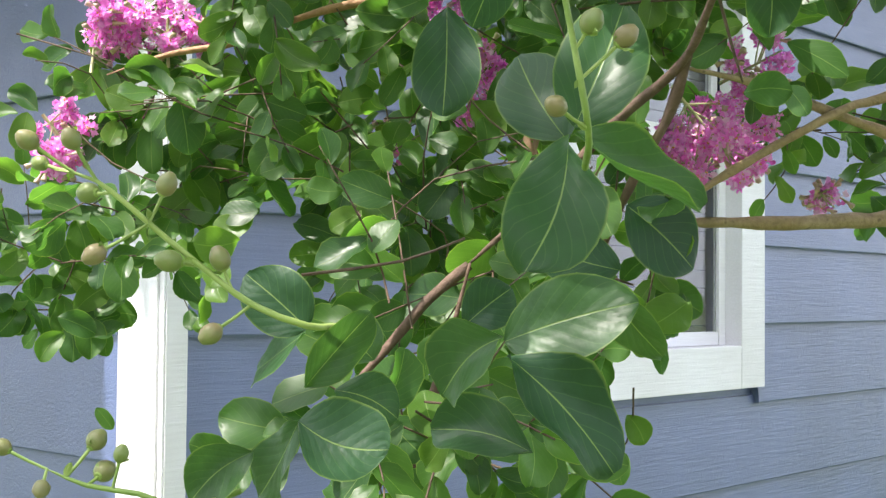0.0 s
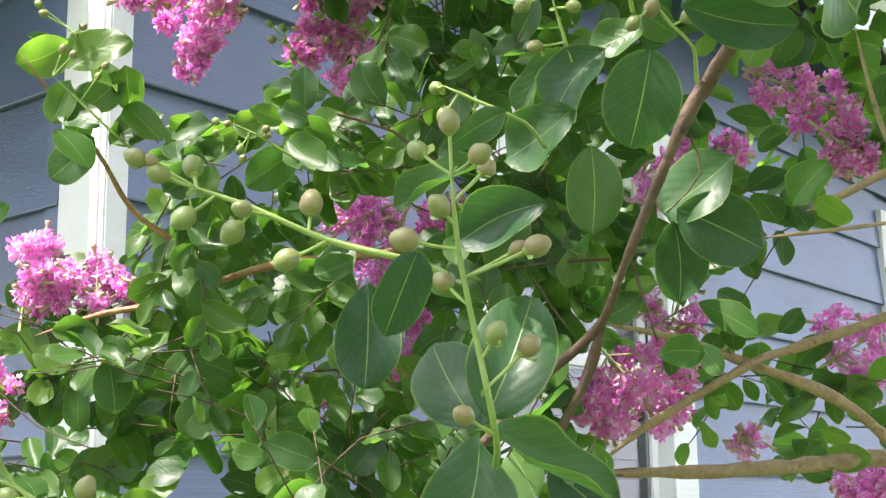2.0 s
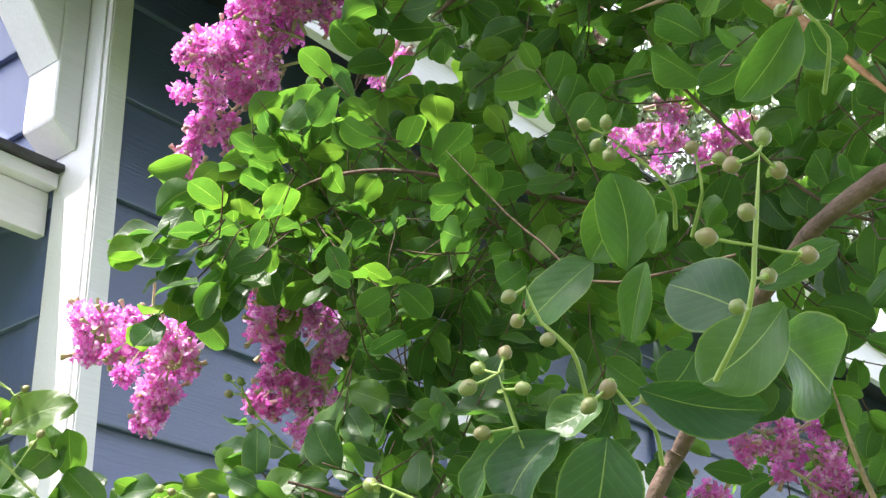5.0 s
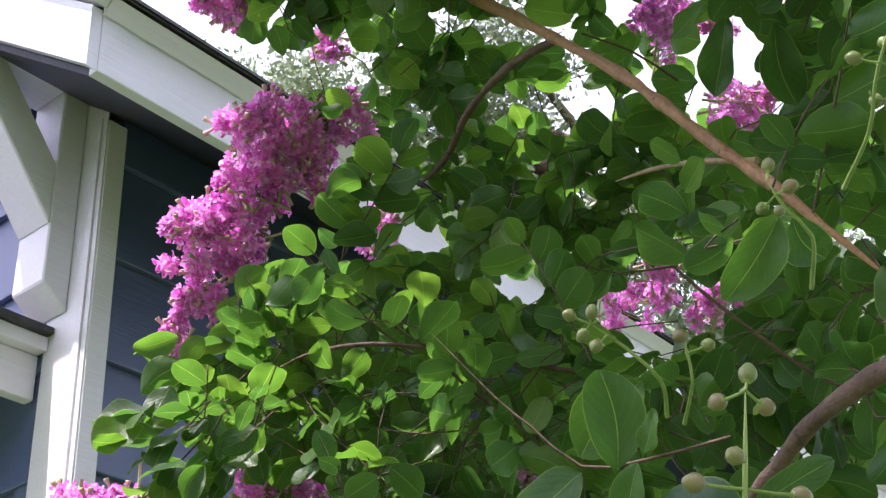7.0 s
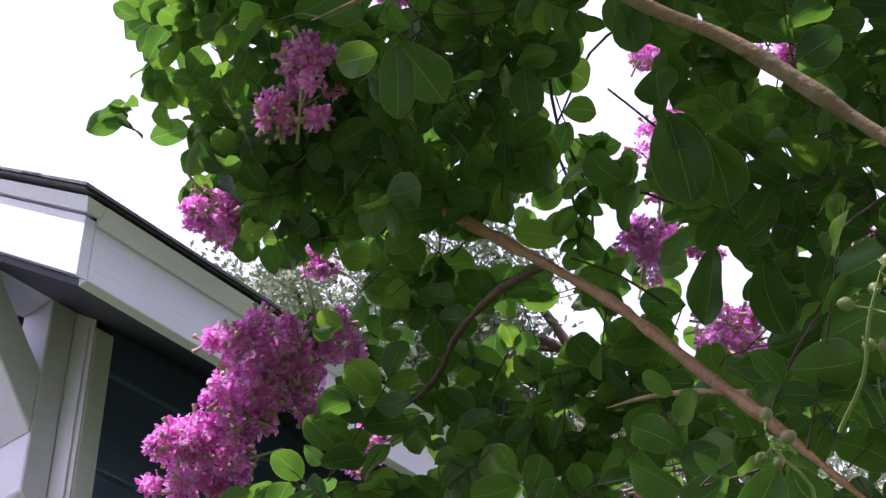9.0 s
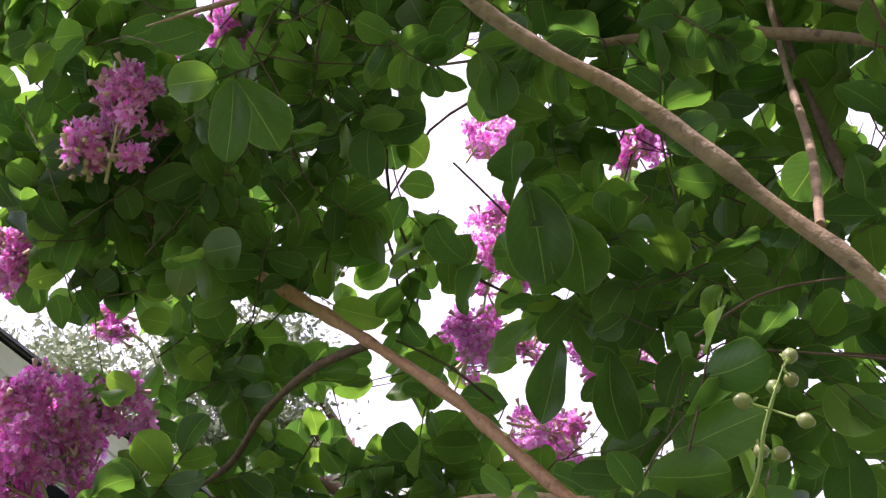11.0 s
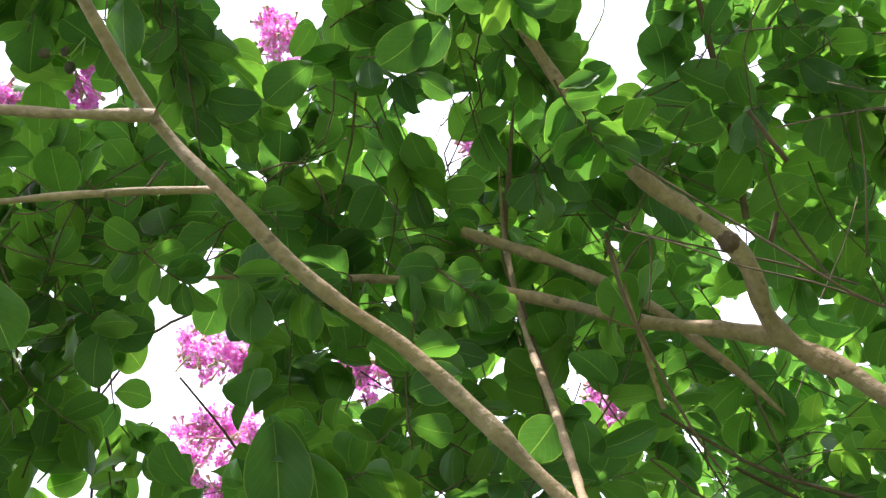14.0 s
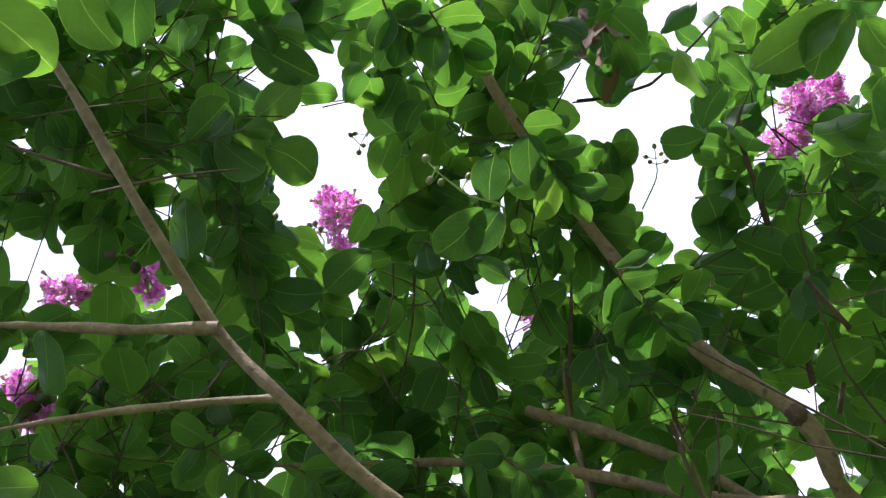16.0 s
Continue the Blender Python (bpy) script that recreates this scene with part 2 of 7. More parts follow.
# ---- ground and house ----
gm = bmesh.new()
bmesh.ops.create_grid(gm, x_segments=60, y_segments=60, size=1)
for v in gm.verts:
    v.co.x, v.co.y = [math.copysign(abs(c) ** 4 * 1500, c) for c in v.co.xy]
    v.co.z = 0.03 * noise.noise((v.co.x * 0.4, v.co.y * 0.4, 0)) if abs(v.co.x) + abs(v.co.y) < 40 else 0
tagged(part("ground", gm, GRASS), "mown green lawn around the house", "lawn", kind="structure")

LAP, FIRST = 0.210, 0.164            # siding exposure and the lowest butt line
EAVE, SLOPE, OVER, RAKE = 2.960, 0.755, 0.35, 0.272
W1 = (0.99, 1.94, 1.257, 2.56)     # outer casing of the windows: x0, x1, z0, z1
W2 = (3.415, 4.385, 1.262, 2.62)
LONG, DEEP, RIDGE = 9.0, 6.0, 3.0


def wall_core(name, label, pieces):
    bm = bmesh.new()
    for lo, hi in pieces:
        box(bm, lo, hi)
    return tagged(in_house(part(name, bm, BLUE)), label, "wall", kind="structure")


def holes(w):
    return w[0] + 0.06, w[1] - 0.06, w[2] + 0.06, w[3] - 0.06


a0, a1, az0, az1 = holes(W1)
b0, b1, bz0, bz1 = holes(W2)
wall_long = wall_core("wall_long", "long house wall clad in slate blue lap siding", [
    ((0.001, 0.031, 0), (a0, 0.16, 3.2)), ((a1, 0.02, 0), (b0, 0.16, 3.2)), ((b1, 0.02, 0), (LONG, 0.16, 3.2)),
    ((a0, 0.02, 0), (a1, 0.16, az0)), ((a0, 0.02, az1), (a1, 0.16, 3.2)), ((b0, 0.02, 0), (b1, 0.16, bz0)), ((b0, 0.02, bz1), (b1, 0.16, 3.2))])
gb = bmesh.new()
prism(gb, [(0.165, 0), (DEEP, 0), (DEEP, 3.2), (RIDGE, 3.2 + SLOPE * RIDGE), (0.16, 3.28)], "x", 0.02, 0.16)
wall_gable = tagged(in_house(part("wall_gable", gb, BLUE)), "gable end wall clad in slate blue lap siding", "wall", kind="structure")
wall_core("wall_back", "plain back wall of the house", [((0.16, DEEP - 0.14, 0), (LONG, DEEP, 3.2))])
wall_core("wall_far", "plain far end wall of the house", [((LONG - 0.14, 0.16, 0), (LONG, DEEP - 0.14, 3.2))])


def board(parent, x0, x1, z, along):
    """One lap board: thick butt below, thin top edge; along the long wall (x) or the gable (y)."""
    bm = bmesh.new()
    prof = [(0.019, z + LAP + 0.02), (0.010, z + LAP + 0.02), (-0.006, z + 0.003), (-0.005, z), (0.006, z), (0.019, z + 0.03)]
    if along == "x":
        prism(bm, prof, "x", x0, x1)
    else:
        prism(bm, prof, "y", x0, x1)
    ob = part("board", bm, BLUE, parent)
    return ob


rows = [(FIRST + LAP * k) for k in range(15)]
for k, z in enumerate(rows):
    if z > 3.15:
        continue
    spans = [(0.044, LONG)]
    for w in (W1, W2):
        if z + LAP > w[2] + 0.02 and z < w[3] - 0.02:
            spans = [q for x0, x1 in spans for q in ((x0, min(x1, w[0] + 0.01)), (max(x0, w[1] - 0.01), x1)) if q[1] - q[0] > 0.03]
    for x0, x1 in spans:
        cut = 4.4 + 1.3 * (k % 3)
        for q in ([(x0, cut - 0.0015), (cut + 0.0015, x1)] if x0 < cut - 0.3 and x1 > cut + 0.3 else [(x0, x1)]):
            board(wall_long, *q, z, "x")
for z in [FIRST + LAP * k for k in range(24)]:
    far = DEEP if z < 3.2 else DEEP - (z - 3.2) / SLOPE
    near = 0.116 if z < 3.2 else 0.116 + (z - 3.2) / SLOPE
    if far - near > 0.3:
        board(wall_gable, near, far, z, "y")

cb = bmesh.new()
box(cb, (0.0, -0.012, 0.0), (0.043, 0.03, 3.185), 0.003)
corner = tagged(in_house(part("corner_board", cb, WHITE)), "white painted corner board of the house, lightly worn", "trim", kind="structure")
cb = bmesh.new()
box(cb, (-0.004, -0.010, 0.0), (-0.0005, 0.115, 3.30), 0.001)
part("side_board", cb, WHITE, corner)
cb = bmesh.new()
box(cb, (-0.0095, 0.002, 0.0), (-0.0045, 0.020, 3.19), 0.0015)
part("bead", cb, WHITE, corner)

# knee bracket under the gable overhang
br = tagged(in_house(new("bracket")), "white painted timber knee bracket below the gable overhang", "bracket")
for nm, outline in (("leg", [(-0.005, 2.782), (-0.062, 2.827), (-0.062, 3.312), (-0.005, 3.352)]),
                    ("strut", [(-0.0625, 2.947), (-0.0625, 3.082), (-0.272, 3.352), (-0.272, 3.222)]),
                    ("arm", [(-0.0625, 3.252), (-0.0625, 3.312), (-0.272, 3.312), (-0.272, 3.252)])):
    bm = bmesh.new()
    k = [bm.verts.new((x, 0.055, z)) for x, z in outline], [bm.verts.new((x, 0.150, z)) for x, z in outline]
    for i in range(4):
        bm.faces.new((k[0][i], k[0][(i + 1) % 4], k[1][(i + 1) % 4], k[1][i]))
    bm.faces.new(k[0])
    bm.faces.new(k[1][::-1])
    bmesh.ops.recalc_face_normals(bm, faces=bm.faces)
    bmesh.ops.bevel(bm, geom=list(bm.edges), offset=0.003, segments=1, affect="EDGES")
    part(nm, bm, WHITE, br)

# porch beam that runs out from the gable wall, with its flashing
beam = tagged(in_house(new("porch_beam")), "white painted porch beam with dark flashing on top", "beam")
bm = bmesh.new()
box(bm, (-0.6, 0.125, 2.630), (-0.006, 0.150, 2.717), 0.003)
part("fascia", bm, WHITE, beam)
bm = bmesh.new()
box(bm, (-0.62, 0.10, 2.719), (-0.006, 0.28, 2.747), 0.003)
part("cornice", bm, WHITE, beam)
bm = bmesh.new()
box(bm, (-0.64, 0.085, 2.749), (-0.005, 0.32, 2.762), 0.002)
part("flashing", bm, DARK, beam, "dark metal flashing")
# Ceiling slab added to shade the gable wall; its own shadow is painted in.
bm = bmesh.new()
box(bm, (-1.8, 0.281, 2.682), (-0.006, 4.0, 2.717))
part("ceiling", bm, NAVY_SHADE, beam, "porch ceiling added to shade the wall, shadow in its colour")

# roof: two slopes, soffit, fascia, rake board, shingle edge
roof = tagged(in_house(new("roof")), "gabled roof with white fascia and grey shingles", "roof", kind="structure")
zr = EAVE + 0.140 + SLOPE * (RIDGE + OVER + 0.034)
bm = bmesh.new()
prism(bm, [(-OVER - 0.034, EAVE + 0.140), (RIDGE, zr), (DEEP + OVER + 0.034, EAVE + 0.140), (DEEP + OVER + 0.034, EAVE + 0.145), (RIDGE, zr + 0.005), (-OVER - 0.034, EAVE + 0.145)], "x", -RAKE - 0.054, LONG + 0.3)
part("deck", bm, SHINGLE, roof)
for k in range(3):
    y0 = -OVER - 0.040 + 0.14 * k
    z0 = EAVE + 0.147 + SLOPE * (y0 + OVER + 0.034)
    bm = bmesh.new()
    prism(bm, [(y0, z0), (y0 + 0.2, z0 + 0.2 * SLOPE), (y0 + 0.2, z0 + 0.2 * SLOPE + 0.004), (y0, z0 + 0.007)], "x", -RAKE - 0.058, LONG + 0.3)
    part("shingle_course", bm, SHINGLE, roof)
bm = bmesh.new()
box(bm, (-RAKE, -OVER, EAVE), (LONG + 0.3, -OVER + 0.022, EAVE + 0.120), 0.003)
part("fascia", bm, WHITE, roof)
bm = bmesh.new()
prism(bm, [(-OVER - 0.001, EAVE + 0.113), (-OVER - 0.005, EAVE + 0.113), (-OVER - 0.027, EAVE + 0.138), (-OVER - 0.001, EAVE + 0.138)], "x", -RAKE - 0.0005, LONG + 0.3)
part("eave_crown", bm, WHITE, roof)
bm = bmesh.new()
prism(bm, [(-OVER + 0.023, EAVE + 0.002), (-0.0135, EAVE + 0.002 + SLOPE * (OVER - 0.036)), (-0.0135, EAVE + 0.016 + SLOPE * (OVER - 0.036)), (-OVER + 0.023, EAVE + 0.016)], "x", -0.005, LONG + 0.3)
part("soffit", bm, NAVY_SHADE, roof, "navy soffit, eave shade in its colour")
bm = bmesh.new()
rise = SLOPE * (RIDGE + OVER)
prism(bm, [(-OVER, EAVE), (RIDGE, EAVE + rise), (RIDGE, EAVE + 0.123 + rise), (-OVER, EAVE + 0.123)], "x", -RAKE - 0.022, -RAKE - 0.001)
part("rake_board", bm, WHITE, roof)
bm = bmesh.new()                     # crown that leans out under the shingles
ends = []
for y, z in ((-OVER - 0.008, EAVE), (RIDGE, EAVE + rise)):
    out = 0.019 if y < 0 else 0.0
    ends.append([bm.verts.new((-RAKE + x, y - out * k, z + h)) for x, h, k in ((-0.001, 0.124, 0), (-0.026, 0.124, 0), (-0.042, 0.137, 1), (-0.001, 0.137, 1))])
for k in range(4):
    bm.faces.new((ends[0][k], ends[0][(k + 1) % 4], ends[1][(k + 1) % 4], ends[1][k]))
bm.faces.new(ends[0][::-1])
bm.faces.new(ends[1])
bmesh.ops.recalc_face_normals(bm, faces=bm.faces)
part("rake_crown", bm, WHITE, roof)
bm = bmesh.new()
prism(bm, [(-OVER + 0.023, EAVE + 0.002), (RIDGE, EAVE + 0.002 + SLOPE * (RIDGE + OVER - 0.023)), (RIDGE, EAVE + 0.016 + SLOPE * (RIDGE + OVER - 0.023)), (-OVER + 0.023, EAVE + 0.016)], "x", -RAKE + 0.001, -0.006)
part("rake_soffit", bm, NAVY_SHADE, roof, "navy soffit, eave shade in its colour")


def window(name, w, label):
    x0, x1, z0, z1 = w
    ob = tagged(in_house(new(name)), label, "window", kind="structure")
    c, sill = 0.122, 0.112
    for nm, lo, hi in (("casing", (x0, z0 + 0.0), (x0 + c, z1)), ("casing", (x1 - c, z0), (x1, z1)),
                       ("casing", (x0 + c + 0.001, z1 - c), (x1 - c - 0.001, z1)), ("sill", (x0 + c + 0.001, z0), (x1 - c - 0.001, z0 + sill))):
        bm = bmesh.new()
        box(bm, (lo[0], -0.018, lo[1]), (hi[0], 0.05, hi[1]), 0.003)
        part(nm, bm, WHITE, ob)
    i0, i1, j0, j1 = x0 + c, x1 - c, z0 + sill + 0.001, z1 - c
    zm = (j0 + j1) / 2
    for k, (q0, q1, y) in enumerate(((j0, zm + 0.02, 0.03), (zm - 0.018, j1, 0.055))):
        sash = in_house(new("sash"))
        sash.parent, sash.matrix_parent_inverse = ob, HOUSE.inverted()
        for lo, hi in (((i0, q0), (i0 + 0.035, q1)), ((i1 - 0.035, q0), (i1, q1)), ((i0 + 0.036, q0), (i1 - 0.036, q0 + 0.035)), ((i0 + 0.036, q1 - 0.035), (i1 - 0.036, q1))):
            bm = bmesh.new()
            box(bm, (lo[0] + 0.001, y, lo[1]), (hi[0] - 0.001, y + 0.022, hi[1]), 0.003)
            part("rail", bm, WHITE, sash)
        bm = bmesh.new()
        box(bm, (i0 + 0.036, y + 0.008, q0 + 0.034), (i1 - 0.036, y + 0.013, q1 - 0.034))
        g = part("pane", bm, GLASS, sash)
        g.visible_shadow = False
    bm = bmesh.new()
    for k in range(int((j1 - j0) / 0.05)):
        box(bm, (i0, 0.10 - 0.008, j0 + 0.05 * k), (i1, 0.104, j0 + 0.05 * k + 0.047))
    part("blind", bm, BLIND, ob, "grey window blind")
    return ob


window("window_1", W1, "white framed sash window with a grey blind")
window("window_2", W2, "white framed sash window beyond the branches")

# ---- crape myrtle: functions ----
tree = tagged(new("crape_myrtle"), "crape myrtle in bloom, glossy green leaves and pink panicles", "tree")
rng = np.random.default_rng(7)
OPENINGS, TWIGS, MANY, NEAR = [], [], [], []
HEART, CROWD = np.array((0.0, 0.08, 1.72)), {}


def unit(v):
    v = np.asarray(v, float)
    return v / np.linalg.norm(v)


def leaf_shape(kind, nl, nw):
    """A blade along +Y of length 1, its normal +Z: verts, quads and corner UVs."""
    r = np.random.default_rng(50 + kind)
    wide, peak, tip = r.uniform(0.27, 0.33), r.uniform(0.50, 0.62), r.uniform(0.0, 1.0)
    fold, droop, wave = r.uniform(0.12, 0.62), r.uniform(-0.12, 0.45), r.uniform(0.05, 0.14)
    twist, ph, side = r.uniform(-0.35, 0.35), r.uniform(0, 6.28), r.uniform(-0.08, 0.08)
    curl = r.uniform(-0.38, 0.38)
    vs, uv = [], []
    for i in range(nl + 1):
        t = 0.5 - 0.5 * math.cos(math.pi * (0.06 + 0.94 * i / nl)) if i else 0.0
        s = t ** (math.log(0.5) / math.log(peak))
        w = wide * max(1 - abs(2 * s - 1) ** 2.3, 0.0) ** 0.62
        w = max(w, 0.012 if i == 0 else 0.022 + 0.03 * tip)
        for j in range(nw + 1):
            a = 2 * j / nw - 1
            x = a * w
            z = fold * abs(a) * w * (1 - 0.4 * t) + wave * math.sin(t * 9 + ph + 2 * a) * abs(a) * 0.5 - droop * t * t * 0.6
            z += twist * a * w * t + curl * (a * a) ** 1.5 * w - 0.02 * math.cos(2 * math.pi * (t - 0.12 * abs(a)) * 4) * abs(a) * (1 - abs(a))
            vs.append((x + side * math.sin(math.pi * t), t - 0.05 * a * a * w, z))
            uv.append((0.5 + 0.5 * a, t))
    quads = [(i * (nw + 1) + j, i * (nw + 1) + j + 1, (i + 1) * (nw + 1) + j + 1, (i + 1) * (nw + 1) + j) for i in range(nl) for j in range(nw)]
    uvs = [uv[k] for q in quads for k in q]
    return np.array(vs), np.array(quads), np.array(uvs)


KINDS = 8
FINE = [leaf_shape(k, 12, 6) for k in range(KINDS)]
COARSE = [leaf_shape(k, 8, 4) for k in range(KINDS)]
FINE_MESH, LOW_MESH, BRACT_MESH, DRY_MESH = [], [], [], []
for vs, qs, us in FINE:
    for keep, stuff in ((FINE_MESH, LEAF_ONE), (LOW_MESH, LEAF_SHADED), (BRACT_MESH, STALK), (DRY_MESH, DRY)):
        ob = from_arrays("leaf_shape", vs, qs, stuff, uvs=us)
        keep.append(ob.data)
        bpy.data.objects.remove(ob)


def leaf_frame(base, way, normal, length, wide=1.0):
    y = unit(way)
    z = np.asarray(normal, float) - np.dot(normal, y) * y
    z = unit(z if np.linalg.norm(z) > 1e-3 else np.cross(y, (1, 0.2, 0.1)))
    m = np.eye(4)
    m[:3, 0], m[:3, 1], m[:3, 2], m[:3, 3] = np.cross(y, z) * length * wide, y * length, z * length, base
    return m


def closed(p):
    """Whether a place lies clear of the openings in the crown."""
    for apex, axis, right, up, a, b, far in OPENINGS:
        o = p - apex
        d = o @ axis
        if 0.2 < d < far and (o @ right / d / a) ** 2 + (o @ up / d / b) ** 2 < 1:
            return False
    return True


def opening(apex, axis, a, b, lean=0.0, far=99.0):
    """A gap in the crown: an elliptic cone, a and b its half widths per metre."""
    axis = unit(axis)
    right = unit(np.cross(axis, (0, 0, 1)))
    up = np.cross(right, axis)
    c, s = math.cos(radians(lean)), math.sin(radians(lean))
    OPENINGS.append((np.array(apex, float), axis, c * right + s * up, c * up - s * right, a, b, far))


def tube(points, r0, r1, sides=6, step=0.03, lump=0.0):
    """Verts and quads of a tapered tube on a smooth curve through the points."""
    p = np.asarray(points, float)
    p = np.vstack([2 * p[0] - p[1], p, 2 * p[-1] - p[-2]])
    line = []
    for i in range(1, len(p) - 2):
        k = max(2, int(np.linalg.norm(p[i + 1] - p[i]) / step))
        for t in np.arange(k) / k:
            a, b, c, d = p[i - 1 : i + 3]
            line.append(0.5 * (2 * b + (c - a) * t + (2 * a - 5 * b + 4 * c - d) * t * t + (3 * b - a - 3 * c + d) * t ** 3))
    line = np.array(line + [p[-2]])
    n = len(line)
    ways = np.gradient(line, axis=0)
    ways /= np.linalg.norm(ways, axis=1, keepdims=True)
    side = unit(np.cross(ways[0], (0.3, 0.2, 1)))
    verts = []
    for i in range(n):
        side = unit(side - (side @ ways[i]) * ways[i])
        other = np.cross(ways[i], side)
        r = r0 + (r1 - r0) * i / (n - 1)
        if r1 < r0 and i > 0.8 * n:
            r *= 1 - 0.75 * ((i / (n - 1) - 0.8) / 0.2) ** 1.5 if i < n - 1 else 0.25
        for k in range(sides):
            a = 2 * math.pi * k / sides
            q = line[i] + r * (math.cos(a) * side + math.sin(a) * other)
            if lump:
                q = q + r * lump * noise.noise(Vector(q) * 45) * unit(q - line[i]) + r * lump * 0.7 * noise.noise(Vector(q) * 14) * unit(q - line[i])
            verts.append(q)
    quads = [(i * sides + k, i * sides + (k + 1) % sides, (i + 1) * sides + (k + 1) % sides, (i + 1) * sides + k) for i in range(n - 1) for k in range(sides)]
    e = (n - 1) * sides
    for o in (0, e):
        for k in range(1, sides - 2, 2):
            quads.append((o, o + k, o + k + 1, o + k + 2))
    return np.array(verts), np.array(quads), line


def limb(points, r0, r1, material, label="", name="limb"):
    vs, qs, _ = tube(points, r0, r1, 12, 0.008, 0.34)
    return tagged(from_arrays(name, vs, qs, material, tree), label)


def knot(centre, r):
    """A rough dark burr where a branch was lost."""
    bm = bmesh.new()
    bmesh.ops.create_icosphere(bm, subdivisions=4, radius=r, matrix=Matrix.Translation(centre))
    for v in bm.verts:
        o = v.co - Vector(centre)
        v.co = Vector(centre) + o * (1 + 0.5 * noise.noise(v.co * 90) + 0.25 * noise.noise(v.co * 380))
    for f in bm.faces:
        f.smooth = True
    part("knot", bm, BARK_DARK, tree, "rough dark knot on the limb")


def add_twig(points, r0, r1, clip=False):
    if not clip or closed(np.asarray(points[-1])):
        TWIGS.append(tube(points, r0 * 0.75, r1 * 0.75, 5, 0.03)[:2])


def crowded(p, length):
    """Leaves spread to catch the light: only a few stand behind one another."""
    o = p - HEART
    d = np.linalg.norm(o)
    az, el = math.atan2(o[0], o[1]), math.asin(o[2] / d)
    if not (-0.45 < az < 1.15):
        return False
    cell = (int(az * math.cos(el) / 0.02 + 500), int(el / 0.02 + 500))
    CROWD[cell] = CROWD.get(cell, 0) + 0.44 * (length / 0.02 / d) ** 2 * 0.6
    return CROWD[cell] > (2.8 if el < 0.6 else 2.62)


def add_leaf(base, way, normal, length, near=False, wide=1.0, dense=False):
    if not near and not dense and crowded(np.asarray(base) + 0.5 * length * unit(way), length):
        return
    (NEAR if near else MANY).append((leaf_frame(base, way, normal, length, wide), int(rng.integers(KINDS))))


def leaf(base, tip, wide, normal, kind=0):
    """One large leaf seen singly: base, tip, breadth over length, and the way it faces."""
    way = np.subtract(tip, base)
    NEAR.append((leaf_frame(np.array(base), way, normal, np.linalg.norm(way), wide / 0.58), kind))


def spray(base, tip, n, size, face=(0.0, -0.55, 0.55), near=False, check=True, r=0.0009, dense=False):
    """A twig with leaves in pairs along it and one at its end."""
    base, tip = np.array(base, float), np.array(tip, float)
    along = tip - base
    reach = np.linalg.norm(along)
    bend = rng.normal(0, 0.10 * reach, 3)
    pts = [base, base + along / 2 + bend, tip]
    if not check or (closed(tip) and closed(pts[1])):
        TWIGS.append(tube(pts, r, 0.0006, 4, 0.04)[:2])
    face = unit(np.array(face) + rng.normal(0, 0.30, 3))
    for i in range(n):
        t = 0.18 + 0.82 * (i + 0.5 * rng.random()) / n
        p = (1 - t) ** 2 * base + 2 * t * (1 - t) * pts[1] + t * t * tip
        nrm = unit(face + rng.normal(0, 0.36, 3))
        out = np.cross(unit(along), nrm)
        way = unit(along) * rng.uniform(0.25, 0.75) + out * (1 if i % 2 else -1) * rng.uniform(0.6, 1.0) + np.array((0, 0, -0.22)) + rng.normal(0, 0.16, 3)
        if i == n - 1:
            way = unit(along) + rng.normal(0, 0.2, 3)
        way = way - 0.6 * (way @ face) * face
        length = size * rng.uniform(0.68, 1.18) * (0.75 + 0.35 * math.sin(math.pi * min(1, t)))
        if check and not closed(p + 0.5 * length * unit(way)):
            continue
        add_leaf(p, way, nrm, length, near, rng.uniform(0.95, 1.28), dense)


def clump(centre, radii, yaw, pitch, n, size=0.046, dense=False):
    """A bough's worth of leafy sprays spread through an ellipsoid that is turned by yaw and pitch."""
    y, p = radians(yaw), radians(pitch)
    ahead = np.array((-math.sin(y) * math.cos(p), math.cos(y) * math.cos(p), math.sin(p)))
    right = np.array((math.cos(y), math.sin(y), 0))
    axes = np.array((right, np.cross(right, ahead), ahead))
    open_side = ahead if pitch > 24 else -ahead
    face = 0.85 * open_side + np.array((-0.15, -0.05, 0.40))
    for _ in range(n):
        q = rng.normal(0, 1, 3)
        q *= rng.random() ** 0.4 / np.linalg.norm(q)
        base = np.array(centre) + (q * radii) @ axes
        way = unit(rng.normal(0, 1, 3) + 0.9 * q @ axes + np.array((0, -0.1, -0.15)))
        spray(base, base + way * rng.uniform(0.07, 0.17), int(rng.integers(5, 10)), size, face, dense=dense)


def dried_leaves(centre, spread, n, size):
    """Curled brown leaves that hang in a tuft."""
    for _ in range(n):
        ob = new("dried_leaf", DRY_MESH[int(rng.integers(KINDS))])
        ob.parent = tree
        way = rng.normal(0, 0.5, 3) + np.array((0, 0, -0.8))
        m = leaf_frame(np.array(centre) + rng.normal(0, spread, 3), way, rng.normal(0, 1, 3), size * rng.uniform(0.6, 1.1), 0.6)
        ob.matrix_basis = Matrix(m.tolist())
        tagged(ob, "curled brown dried leaf")


